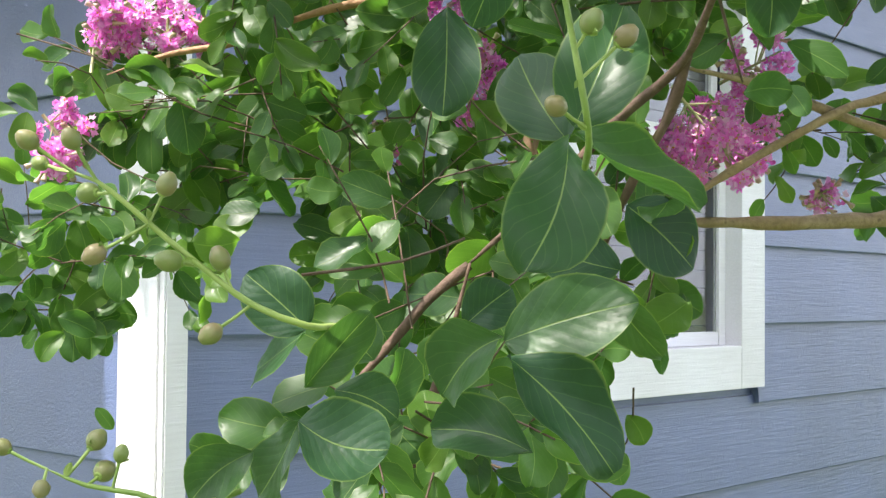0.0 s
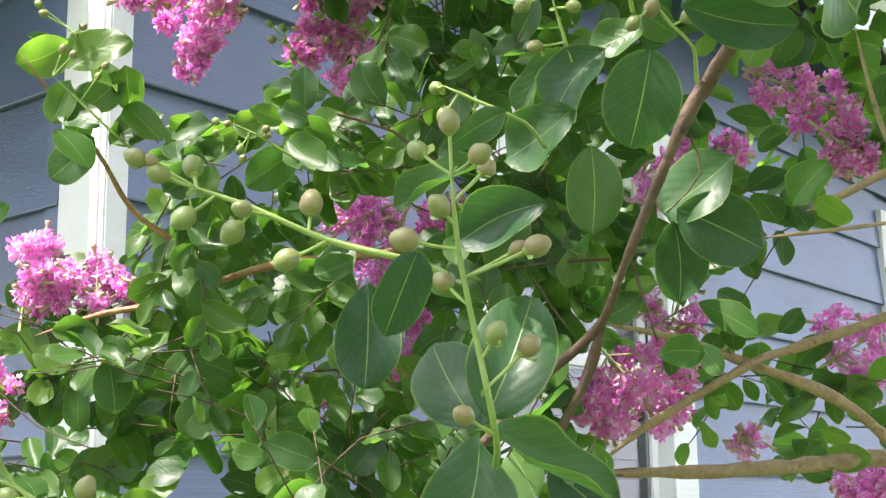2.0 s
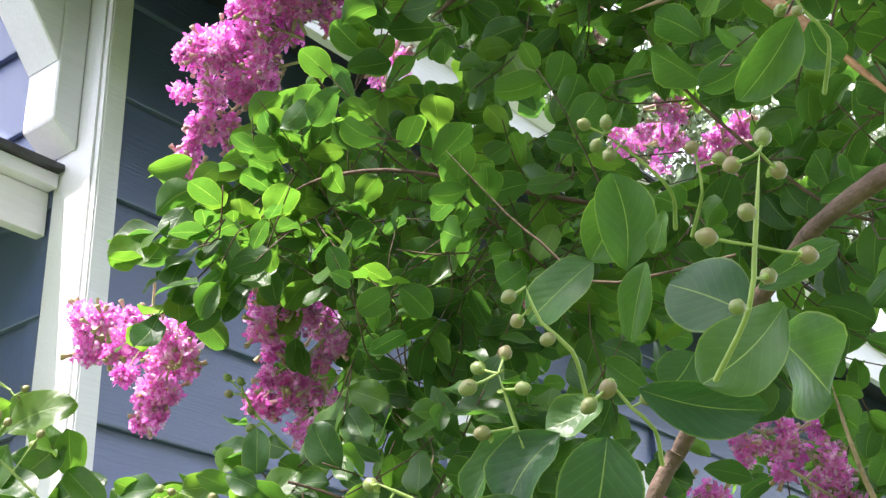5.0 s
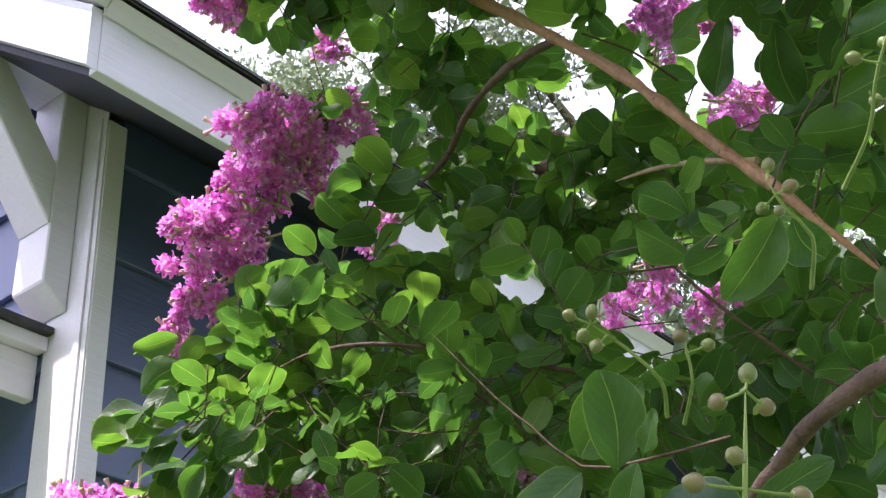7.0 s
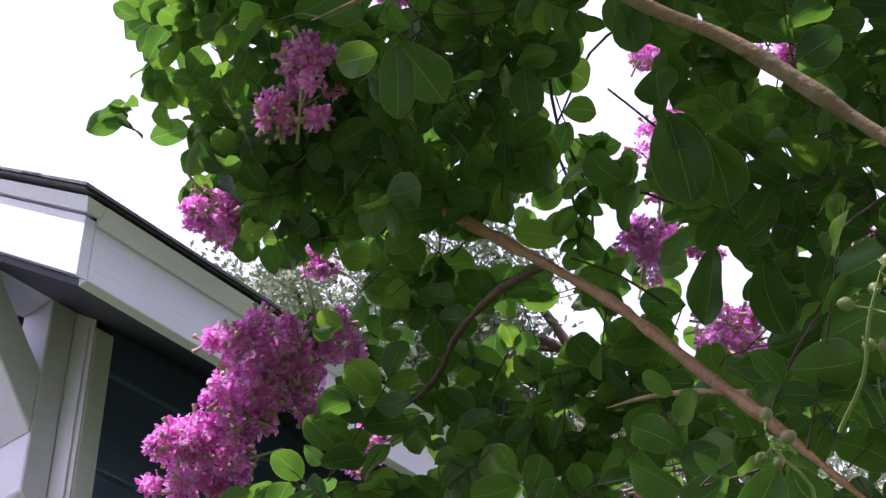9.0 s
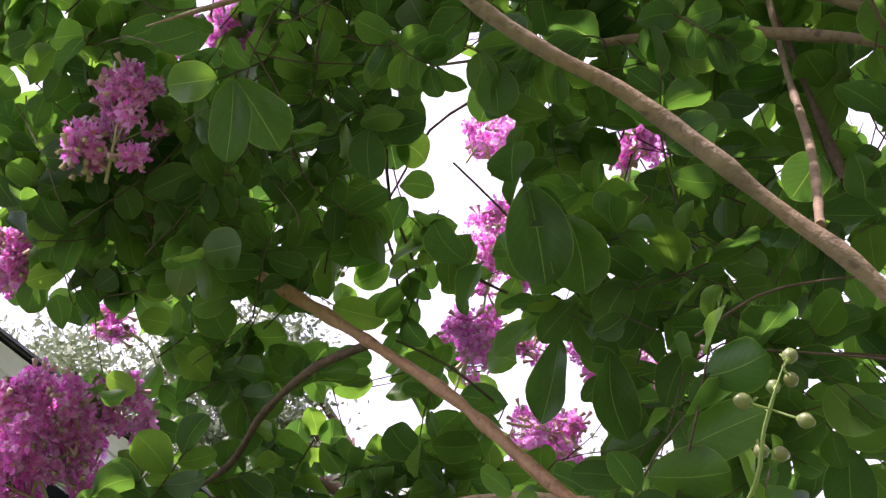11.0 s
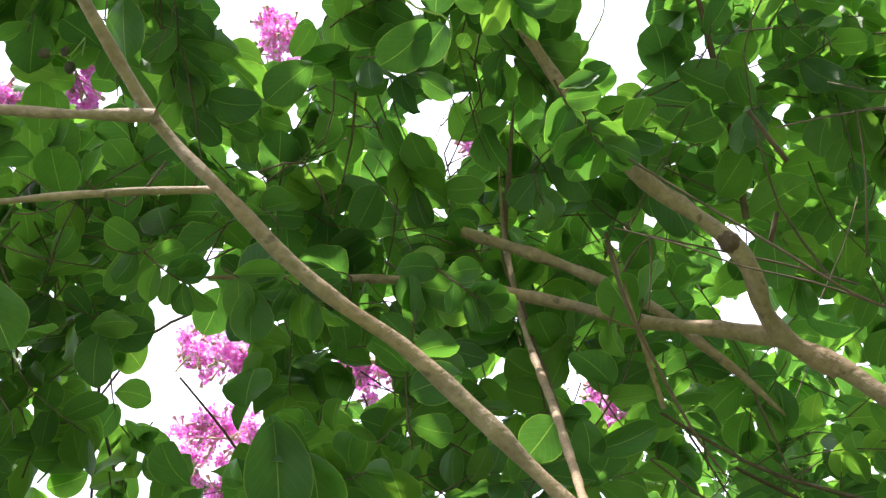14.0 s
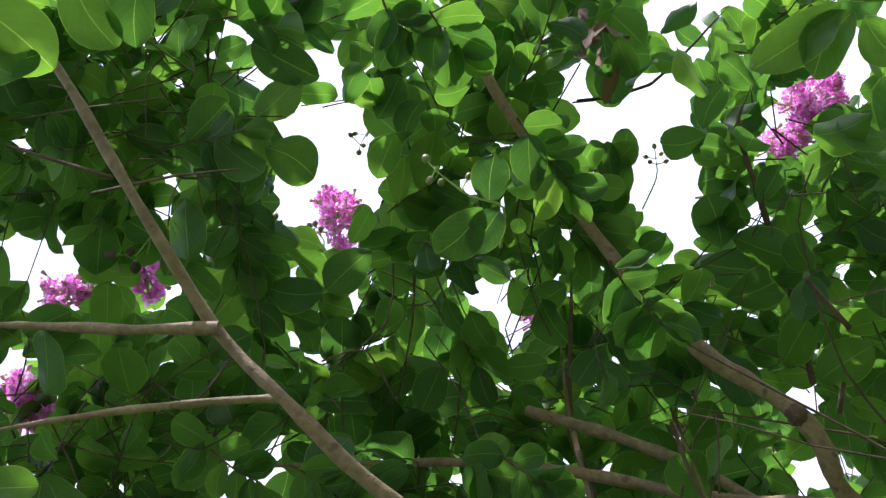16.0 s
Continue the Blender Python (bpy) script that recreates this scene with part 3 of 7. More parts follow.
def ball(bm, centre, r, way, stretch=1.15):
    """A bud: a globe drawn out along its stalk, with a small point."""
    m = Matrix.Translation(centre) @ Vector(way).to_track_quat("Z", "Y").to_matrix().to_4x4()
    k = bmesh.ops.create_uvsphere(bm, u_segments=12, v_segments=8, radius=r)["verts"]
    for v in k:
        z = v.co.z / r
        a = math.atan2(v.co.y, v.co.x)
        f = 1 + 0.035 * math.cos(6 * a) * (1 - z * z)
        v.co.x *= f
        v.co.y *= f
        v.co.z *= stretch + (0.14 if z > 0.9 else 0)
    bmesh.ops.transform(bm, matrix=m, verts=k)


def bud_stalk(points, r0, buds, stuff=BUD, label="upright stalk with round green buds"):
    """A flowering shoot before it opens: stalk, side stalks, each with its bud and sepals. buds: (place, radius)."""
    first, second = np.array(points[0]), np.array(points[1])
    root = first + 0.015 * unit(first - second) + np.array((0.0, 0.035, 0.005))
    points = [root, *points]
    vs, qs, line = tube(points, r0 * 0.9, r0 * 0.6, 8, 0.008, 0.1)
    stalk = tagged(from_arrays("bud_stalk", vs, qs, STALK, tree), label)
    for place, r in buds:
        p, r = np.array(place), 0.88 * r
        foot = line[max(0, int(np.argmin(np.linalg.norm(line - p, axis=1))) - int(len(line) * 0.08))]
        way = unit(p - foot)
        tv, tq, _ = tube([foot, foot + (p - foot) * 0.5 + np.array((0, 0, -0.1 * r)), p - way * r * 0.8], r0 * 0.42, r0 * 0.5, 6, 0.006)
        stem = from_arrays("pedicel", tv, tq, STALK, tree)
        stem.parent = stalk
        bm = bmesh.new()
        ball(bm, p, r, way)
        for f in bm.faces:
            f.smooth = True
        part("bud", bm, stuff, stalk)
        bm = bmesh.new()
        m = Matrix.Translation(p - way * r * 1.02) @ Vector(way).to_track_quat("Z", "Y").to_matrix().to_4x4()
        bmesh.ops.create_cone(bm, cap_ends=True, segments=10, radius1=r * 0.32, radius2=r * 0.80, depth=r * 0.75, matrix=m @ Matrix.Translation((0, 0, r * 0.2)))
        for f in bm.faces:
            f.smooth = len(f.verts) == 4
        part("calyx", bm, STALK, stalk)
        for k in range(int(rng.integers(1, 4))):
            out = unit(way * 0.6 + rng.normal(0, 0.6, 3))
            bract = new("bract", BRACT_MESH[int(rng.integers(KINDS))])
            spot = foot if k % 2 else p - way * r * 1.1
            bract.parent = stalk
            bract.matrix_basis = Matrix(leaf_frame(spot, out, rng.normal(0, 1, 3), r * rng.uniform(0.9, 1.7), 0.8).tolist())


def floret_shape(seed):
    """Six crinkled petals on thin claws round a yellow tuft, about 1 across."""
    r = np.random.default_rng(seed)
    vs, qs, ms = [], [], []
    for k in range(6):
        a = k * math.pi / 3 + r.uniform(-0.25, 0.25)
        tilt = r.uniform(-0.5, 1.1)
        c, s = math.cos(a), math.sin(a)
        o = len(vs)
        for i, (rad, wid) in enumerate(((0.06, 0.02), (0.26, 0.04), (0.38, 0.21), (0.56, 0.20))):
            for j in (-1, -0.1, 1):
                rr = rad + r.uniform(-0.11, 0.11) * (i > 1)
                x, y = rr, j * wid + r.uniform(-0.06, 0.06) * (i > 1)
                z = tilt * rad + (r.uniform(-0.24, 0.24) if i > 1 else 0)
                vs.append((c * x - s * y, s * x + c * y, z))
        for i in range(3):
            for j in range(2):
                qs.append((o + i * 3 + j, o + i * 3 + j + 1, o + i * 3 + 4 + j, o + i * 3 + 3 + j))
                ms.append(0)
    o = len(vs)
    for x, y in ((-1, -1), (1, -1), (1, 1), (-1, 1)):
        vs.append((x * 0.03, y * 0.03, 0.0))
    for x, y in ((-1, -1), (1, -1), (1, 1), (-1, 1)):
        vs.append((x * 0.05, y * 0.05, 0.15))
    qs += [(o + 4, o + 5, o + 6, o + 7)] + [(o + k, o + (k + 1) % 4, o + 4 + (k + 1) % 4, o + 4 + k) for k in range(4)]
    ms += [1] * 5
    return np.array(vs), np.array(qs), ms


FLORETS = [floret_shape(k) for k in range(12)]


def panicle(base, tip, r, n, size=0.0120, buds=26, label="cluster of crinkled pink flowers"):
    """A loose cone of small flower heads on branchlets round a stalk, with closed buds at its edge."""
    base, tip = np.array(base, float), np.array(tip, float)
    axis = tip - base
    vv, qq, mm, off = [], [], [], 0

    def grow(piece, kind):
        nonlocal off
        vv.append(piece[0]), qq.append(piece[1] + off), mm.append(np.full(len(piece[1]), kind))
        off += len(piece[0])

    grow(tube([base - 0.25 * axis, base + axis * 0.45, tip - axis * 0.1], 0.0019, 0.0008, 5, 0.02), 2)
    u = unit(axis)
    e1 = unit(np.cross(u, (0.3, 0.5, 0.8)))
    e2 = np.cross(u, e1)
    heads = []
    for t, a, rad in zip(rng.uniform(0.05, 1.0, 17), rng.uniform(0, 6.28, 17), rng.uniform(0.5, 1.4, 17)):
        prof = math.sin(math.pi * min(1, 0.22 + 0.72 * t)) ** 0.6
        at = base + axis * t + r * prof * rad * 0.86 * (math.cos(a) * e1 + math.sin(a) * e2)
        heads.append((at, rng.uniform(0.16, 0.32) * r))
        foot = base + axis * max(0.0, t - 0.35)
        grow(tube([foot, (foot + at) / 2 + 0.15 * (at - foot - axis * 0.2), at], 0.0009, 0.0006, 4, 0.02), 2)
    for i in range(int(n * 1.9) + buds):
        at, wide = heads[int(rng.integers(len(heads)))]
        o = unit(rng.normal(0, 1, 3))
        q = at + o * wide * rng.random() ** 0.33
        out = unit(o + 0.5 * unit(at - base - axis * 0.5) + rng.normal(0, 0.4, 3))
        if i >= int(n * 1.9):
            q = q + out * 0.008
            grow(tube([q - out * 0.012, q, q + out * 0.003, q + out * 0.007], 0.0007, 0.0032, 5, 0.004), 3)
            continue
        vs, qs, ms = FLORETS[int(rng.integers(12))]
        m = leaf_frame(q, np.cross(out, rng.normal(0, 1, 3)), out, size * rng.uniform(0.75, 1.25))
        vv.append(vs @ m[:3, :3].T + m[:3, 3]), qq.append(qs + off), mm.append(np.array(ms))
        off += len(vs)
    ob = from_arrays("flower_panicle", np.vstack(vv), np.vstack(qq), [PETAL, ANTHER, FLOWER_STALK, FLOWER_BUD], tree, mats=np.concatenate(mm))
    return tagged(ob, label)


# ---- crape myrtle: its growth ----
opening((0.03, 0.02, 1.62), (0.052, 0.855, 0.516), 0.022, 0.016, -3)
opening((0.03, 0.02, 1.62), (0.132, 0.867, 0.481), 0.022, 0.016, -3)
opening((0.03, 0.02, 1.62), (-0.038, 0.780, 0.625), 0.030, 0.012, -3)
opening((0.03, 0.02, 1.62), (0.119, 0.798, 0.590), 0.016, 0.010, -3)
opening((0.03, 0.01, 1.62), (0.173, 0.680, 0.713), 0.028, 0.040, -3)
opening((0.03, 0.01, 1.62), (0.219, 0.771, 0.597), 0.016, 0.016, -3)
opening((0.03, 0.01, 1.62), (0.162, 0.798, 0.581), 0.012, 0.016, -3)
opening((-0.04, 0.1, 1.71), (0.252, 0.392, 0.885), 0.027, 0.048, -16)
opening((-0.04, 0.1, 1.71), (0.448, 0.274, 0.851), 0.044, 0.020, -16)
opening((-0.04, 0.1, 1.71), (0.492, 0.319, 0.810), 0.018, 0.030, -16)
opening((-0.04, 0.1, 1.71), (0.226, 0.443, 0.868), 0.016, 0.016, -16)
opening((-0.04, 0.1, 1.71), (0.079, 0.536, 0.841), 0.014, 0.014, -16)
opening((0, 0.13, 1.69), (0.243, 0.646, 0.724), 0.055, 0.044, -8)
opening((0, 0.13, 1.69), (0.227, 0.715, 0.661), 0.030, 0.030, -8)
opening((0, 0.13, 1.69), (0.337, 0.709, 0.620), 0.028, 0.022, -8)
opening((0, 0.13, 1.69), (0.169, 0.784, 0.598), 0.042, 0.020, -8)
opening((0, 0.13, 1.69), (0.019, 0.775, 0.631), 0.034, 0.018, -8)
opening((0, 0.13, 1.69), (0.348, 0.740, 0.576), 0.042, 0.024, -8)
opening((0, 0, 1.5), (0.201, 0.980, 0.001), 0.024, 0.085, 1)
opening((0, 0, 1.5), (0.262, 0.964, -0.048), 0.075, 0.060, 1)
opening((0.02, -0.04, 1.56), (-0.052, 0.937, 0.345), 0.050, 0.045, -1, 1.36)
opening((0.02, -0.04, 1.56), (-0.153, 0.926, 0.345), 0.055, 0.050, -1, 1.38)
opening((0.03, 0.02, 1.62), (0.228, 0.860, 0.456), 0.050, 0.030, -3)
opening((0.03, 0.02, 1.62), (-0.072, 0.821, 0.566), 0.060, 0.070, -3, 1.25)
opening((-0.04, 0.09, 1.72), (0.257, 0.603, 0.755), 0.030, 0.018, -17)
opening((-0.04, 0.09, 1.72), (0.389, 0.444, 0.807), 0.024, 0.018, -17)
opening((-0.04, 0.09, 1.72), (0.409, 0.453, 0.792), 0.022, 0.018, -17)
opening((-0.04, 0.09, 1.72), (0.597, 0.396, 0.698), 0.016, 0.020, -17)
opening((-0.04, 0.09, 1.72), (0.566, 0.390, 0.726), 0.016, 0.016, -17)
opening((-0.04, 0.09, 1.72), (0.078, 0.602, 0.795), 0.018, 0.018, -17)
opening((-0.04, 0.09, 1.72), (0.615, 0.426, 0.663), 0.022, 0.018, -17)
opening((-0.03, 0.13, 1.7), (0.532, 0.510, 0.677), 0.018, 0.018, -13)
opening((-0.03, 0.13, 1.7), (0.679, 0.498, 0.540), 0.026, 0.020, -13)
opening((-0.03, 0.13, 1.7), (0.545, 0.392, 0.741), 0.016, 0.014, -13)
opening((-0.03, 0.13, 1.7), (0.256, 0.589, 0.767), 0.030, 0.016, -13)
opening((0.03, 0.01, 1.62), (-0.194, 0.737, 0.647), 0.050, 0.045, -3)
opening((0.03, 0.01, 1.61), (-0.197, 0.731, 0.654), 0.050, 0.050, -3)
opening((-0.03, 1.13, 2.00), sd, 0.100, 0.100)
opening((-0.12, 1.15, 2.06), sd, 0.100, 0.100)
opening((-0.10, 1.10, 2.17), sd, 0.100, 0.100)
opening((0.05, 1.08, 2.12), sd, 0.100, 0.100)
opening((-0.13, 1.17, 2.18), sd, 0.100, 0.100)
opening((-0.06, 1.2, 2.36), sd, 0.105, 0.105)
opening((-0.2, 1.34, 2.04), sd, 0.100, 0.100)
opening((-0.3, 1.27, 1.62), sd, 0.110, 0.110)
opening((-0.24, 1.26, 1.75), sd, 0.100, 0.100)
opening((0.25, 1.2, 1.64), sd, 0.060, 0.060)
opening((-0.14, 1.24, 2.34), sd, 0.100, 0.100)
opening((-0.02, 1.17, 2.46), sd, 0.100, 0.100)
opening((0.032, 0.017, 1.617), (-0.080, 0.786, 0.614), 0.040, 0.040)
opening((-0.04, 0.09, 1.72), (0.105, 0.547, 0.83), 0.012, 0.012, 0, 1.63)
opening((-0.04, 0.09, 1.72), (0.091, 0.556, 0.826), 0.012, 0.012, 0, 1.63)
opening((-0.04, 0.09, 1.72), (0.095, 0.62, 0.779), 0.018, 0.018, 0, 1.43)
opening((-0.04, 0.09, 1.72), (0.269, 0.433, 0.86), 0.018, 0.018, 0, 1.94)
opening((-0.04, 0.09, 1.72), (0.278, 0.457, 0.845), 0.018, 0.018, 0, 1.94)
opening((-0.04, 0.09, 1.72), (0.545, 0.239, 0.804), 0.014, 0.014, 0, 1.84)
opening((-0.04, 0.09, 1.72), (0.536, 0.25, 0.806), 0.014, 0.014, 0, 1.84)
opening((-0.04, 0.09, 1.72), (0.548, 0.2, 0.812), 0.024, 0.024, 0, 1.84)
opening((-0.04, 0.09, 1.72), (0.537, 0.219, 0.815), 0.024, 0.024, 0, 1.84)
opening((-0.04, 0.11, 1.71), (0.564, 0.518, 0.643), 0.014, 0.014, 0, 1.63)
opening((-0.04, 0.11, 1.71), (0.532, 0.277, 0.8), 0.010, 0.010, 0, 1.73)
opening((-0.04, 0.11, 1.71), (0.512, 0.292, 0.808), 0.010, 0.010, 0, 1.73)
opening((-0.04, 0.11, 1.71), (0.312, 0.615, 0.725), 0.016, 0.016, 0, 1.63)
opening((-0.04, 0.11, 1.71), (0.3, 0.626, 0.72), 0.016, 0.016, 0, 1.63)
opening((-0.04, 0.11, 1.71), (0.536, 0.24, 0.81), 0.013, 0.013, 0, 1.84)
opening((-0.04, 0.11, 1.71), (0.544, 0.207, 0.813), 0.014, 0.014, 0, 1.84)
opening((-0.04, 0.11, 1.71), (0.532, 0.213, 0.819), 0.014, 0.014, 0, 1.84)
opening((-0.04, 0.11, 1.71), (0.424, 0.428, 0.798), 0.011, 0.011, 0, 1.84)
opening((-0.04, 0.11, 1.71), (0.115, 0.537, 0.836), 0.011, 0.011, 0, 1.63)
opening((-0.04, 0.11, 1.71), (0.1, 0.606, 0.789), 0.020, 0.020, 0, 1.43)
opening((-0.04, 0.11, 1.71), (0.269, 0.419, 0.867), 0.018, 0.018, 0, 1.94)
opening((-0.04, 0.11, 1.71), (0.274, 0.445, 0.853), 0.018, 0.018, 0, 1.94)
opening((-0.04, 0.11, 1.71), (0.159, 0.519, 0.84), 0.015, 0.015, 0, 1.53)
opening((-0.04, 0.11, 1.71), (0.146, 0.505, 0.851), 0.015, 0.015, 0, 1.53)
opening((-0.03, 0.13, 1.7), (0.326, 0.677, 0.66), 0.011, 0.011, 0, 1.73)
opening((-0.03, 0.13, 1.7), (0.314, 0.677, 0.666), 0.011, 0.011, 0, 1.73)
opening((-0.03, 0.13, 1.7), (0.085, 0.584, 0.807), 0.018, 0.018, 0, 1.43)
opening((-0.03, 0.13, 1.7), (0.085, 0.603, 0.793), 0.018, 0.018, 0, 1.43)
opening((-0.03, 0.13, 1.7), (0.353, 0.744, 0.567), 0.012, 0.012, 0, 1.63)
opening((-0.03, 0.13, 1.7), (0.553, 0.507, 0.661), 0.010, 0.010, 0, 1.94)
opening((-0.03, 0.13, 1.7), (0.546, 0.5, 0.672), 0.010, 0.010, 0, 1.94)
opening((-0.03, 0.13, 1.7), (0.438, 0.674, 0.595), 0.012, 0.012, 0, 1.63)
opening((-0.03, 0.13, 1.7), (0.411, 0.685, 0.602), 0.012, 0.012, 0, 1.63)
opening((-0.03, 0.13, 1.7), (0.371, 0.702, 0.607), 0.016, 0.016, 0, 1.63)
opening((-0.03, 0.13, 1.7), (0.407, 0.58, 0.705), 0.016, 0.016, 0, 1.73)
opening((-0.03, 0.13, 1.7), (0.401, 0.569, 0.718), 0.016, 0.016, 0, 1.73)
opening((-0.03, 0.13, 1.7), (0.326, 0.647, 0.69), 0.020, 0.020, 0, 1.73)
opening((-0.03, 0.13, 1.7), (0.298, 0.658, 0.692), 0.020, 0.020, 0, 1.73)
opening((0.02, 0.11, 1.68), (0.019, 0.615, 0.789), 0.010, 0.010, 0, 1.43)
opening((0.02, 0.11, 1.68), (0.014, 0.599, 0.801), 0.010, 0.010, 0, 1.43)
opening((0.02, 0.11, 1.68), (0.313, 0.756, 0.575), 0.018, 0.018, 0, 1.63)
opening((0.02, 0.11, 1.68), (0.29, 0.765, 0.575), 0.018, 0.018, 0, 1.63)
opening((0.02, 0.11, 1.68), (0.392, 0.71, 0.585), 0.012, 0.012, 0, 1.53)
opening((0.02, 0.11, 1.68), (0.388, 0.7, 0.599), 0.012, 0.012, 0, 1.53)
opening((0.02, 0.11, 1.68), (0.257, 0.667, 0.699), 0.014, 0.014, 0, 1.73)
opening((0.02, 0.11, 1.68), (0.256, 0.68, 0.687), 0.014, 0.014, 0, 1.73)
opening((0.02, 0.11, 1.68), (0.352, 0.591, 0.726), 0.018, 0.018, 0, 1.63)
opening((0.02, 0.11, 1.68), (0.35, 0.612, 0.709), 0.018, 0.018, 0, 1.63)
opening((0.02, 0.11, 1.68), (0.249, 0.612, 0.751), 0.018, 0.018, 0, 1.73)
opening((0.02, 0.11, 1.68), (0.239, 0.631, 0.738), 0.018, 0.018, 0, 1.73)
opening((0.02, 0.11, 1.68), (-0.081, 0.745, 0.662), 0.018, 0.018, 0, 1.43)
opening((0.02, 0.11, 1.68), (-0.089, 0.73, 0.678), 0.018, 0.018, 0, 1.43)
opening((0.03, 0, 1.62), (0.298, 0.775, 0.557), 0.016, 0.016, 0, 1.73)
opening((0.03, 0, 1.62), (0.234, 0.734, 0.638), 0.020, 0.020, 0, 1.79)
opening((0.03, 0, 1.62), (0.226, 0.758, 0.612), 0.020, 0.020, 0, 1.79)
opening((0.03, 0, 1.62), (0.238, 0.696, 0.678), 0.010, 0.010, 0, 1.73)
opening((0.03, 0, 1.62), (0.236, 0.718, 0.655), 0.010, 0.010, 0, 1.73)
opening((0.03, 0, 1.62), (-0.087, 0.754, 0.651), 0.017, 0.017, 0, 1.53)
opening((0.03, 0, 1.62), (-0.104, 0.735, 0.67), 0.017, 0.017, 0, 1.53)
opening((0.03, 0, 1.62), (-0.044, 0.692, 0.721), 0.016, 0.016, 0, 1.33)
opening((0.03, 0, 1.62), (-0.058, 0.698, 0.714), 0.016, 0.016, 0, 1.33)
opening((0.03, 0, 1.62), (-0.028, 0.664, 0.747), 0.024, 0.024, 0, 1.33)
opening((0.03, 0, 1.62), (-0.032, 0.696, 0.717), 0.024, 0.024, 0, 1.33)
opening((0.04, 0.02, 1.61), (0.229, 0.841, 0.491), 0.010, 0.010, 0, 1.53)
opening((0.04, 0.02, 1.61), (0.215, 0.845, 0.49), 0.010, 0.010, 0, 1.53)
opening((0.04, 0.02, 1.61), (-0.034, 0.932, 0.361), 0.012, 0.012, 0, 1.43)
opening((0.04, 0.02, 1.61), (-0.048, 0.933, 0.355), 0.012, 0.012, 0, 1.43)
opening((0.04, 0.02, 1.61), (0.125, 0.925, 0.359), 0.010, 0.010, 0, 1.43)
opening((0.04, 0.02, 1.61), (0.11, 0.929, 0.353), 0.010, 0.010, 0, 1.43)
opening((0.04, 0.02, 1.61), (0.221, 0.854, 0.472), 0.018, 0.018, 0, 1.63)
opening((0.04, 0.02, 1.61), (0.186, 0.865, 0.466), 0.018, 0.018, 0, 1.63)
opening((0.04, 0.02, 1.61), (0.27, 0.839, 0.473), 0.015, 0.015, 0, 1.53)
opening((0.04, 0.02, 1.61), (0.261, 0.855, 0.448), 0.015, 0.015, 0, 1.53)
opening((0.04, 0.02, 1.61), (0.301, 0.759, 0.577), 0.014, 0.014, 0, 1.63)
opening((0.04, 0.02, 1.61), (0.271, 0.765, 0.585), 0.014, 0.014, 0, 1.63)
opening((0.04, 0.02, 1.61), (0.262, 0.733, 0.628), 0.012, 0.012, 0, 1.53)
opening((0.04, 0.02, 1.61), (0.224, 0.732, 0.643), 0.020, 0.020, 0, 1.53)
opening((0.04, 0.02, 1.61), (0.221, 0.747, 0.626), 0.020, 0.020, 0, 1.53)
opening((0.04, 0.02, 1.61), (-0.015, 0.769, 0.639), 0.012, 0.012, 0, 1.63)
opening((0.04, 0.02, 1.61), (-0.026, 0.762, 0.647), 0.012, 0.012, 0, 1.63)
opening((0.04, 0.02, 1.61), (-0.088, 0.742, 0.664), 0.018, 0.018, 0, 1.53)
opening((0.04, 0.02, 1.61), (0.008, 0.854, 0.52), 0.010, 0.010, 0, 1.53)
opening((0.04, 0.02, 1.61), (0.017, 0.843, 0.537), 0.010, 0.010, 0, 1.53)
opening((0.04, 0.02, 1.61), (-0.139, 0.883, 0.448), 0.011, 0.011, 0, 1.45)
opening((0.04, 0.02, 1.61), (-0.13, 0.875, 0.466), 0.011, 0.011, 0, 1.45)
opening((0.04, 0.02, 1.61), (-0.128, 0.869, 0.477), 0.015, 0.015, 0, 1.45)
opening((0.04, 0.02, 1.61), (-0.108, 0.863, 0.493), 0.015, 0.015, 0, 1.45)
opening((0.04, 0.02, 1.61), (-0.129, 0.851, 0.509), 0.022, 0.022, 0, 1.43)
opening((0.04, 0.02, 1.61), (-0.077, 0.848, 0.524), 0.022, 0.022, 0, 1.43)
opening((0.04, 0.02, 1.61), (-0.083, 0.822, 0.563), 0.024, 0.024, 0, 1.43)
opening((0.04, 0.02, 1.61), (0.006, 0.798, 0.603), 0.020, 0.020, 0, 1.48)
opening((0.04, 0.02, 1.61), (-0.024, 0.811, 0.584), 0.020, 0.020, 0, 1.48)
opening((0.04, 0.02, 1.61), (-0.041, 0.82, 0.571), 0.028, 0.028, 0, 1.45)
opening((0.04, 0.02, 1.61), (-0.048, 0.794, 0.606), 0.022, 0.022, 0, 1.43)
opening((0.04, 0.02, 1.61), (-0.055, 0.82, 0.57), 0.022, 0.022, 0, 1.43)
opening((0.04, 0.02, 1.61), (-0.08, 0.797, 0.599), 0.026, 0.026, 0, 1.43)
opening((0.04, 0.02, 1.61), (-0.061, 0.822, 0.566), 0.026, 0.026, 0, 1.43)
opening((0.02, -0.04, 1.56), (0.323, 0.913, 0.248), 0.020, 0.020, 0, 1.43)
opening((0.02, -0.04, 1.56), (0.308, 0.912, 0.272), 0.020, 0.020, 0, 1.43)
opening((0.02, -0.04, 1.56), (0.189, 0.961, 0.204), 0.012, 0.012, 0, 1.43)
opening((0.02, -0.04, 1.56), (0.195, 0.957, 0.215), 0.012, 0.012, 0, 1.43)
opening((0.02, -0.04, 1.56), (0.248, 0.938, 0.241), 0.020, 0.020, 0, 1.43)
opening((0.02, -0.04, 1.56), (0.206, 0.95, 0.235), 0.020, 0.020, 0, 1.43)
opening((0.02, -0.04, 1.56), (0.033, 0.981, 0.19), 0.014, 0.014, 0, 1.43)
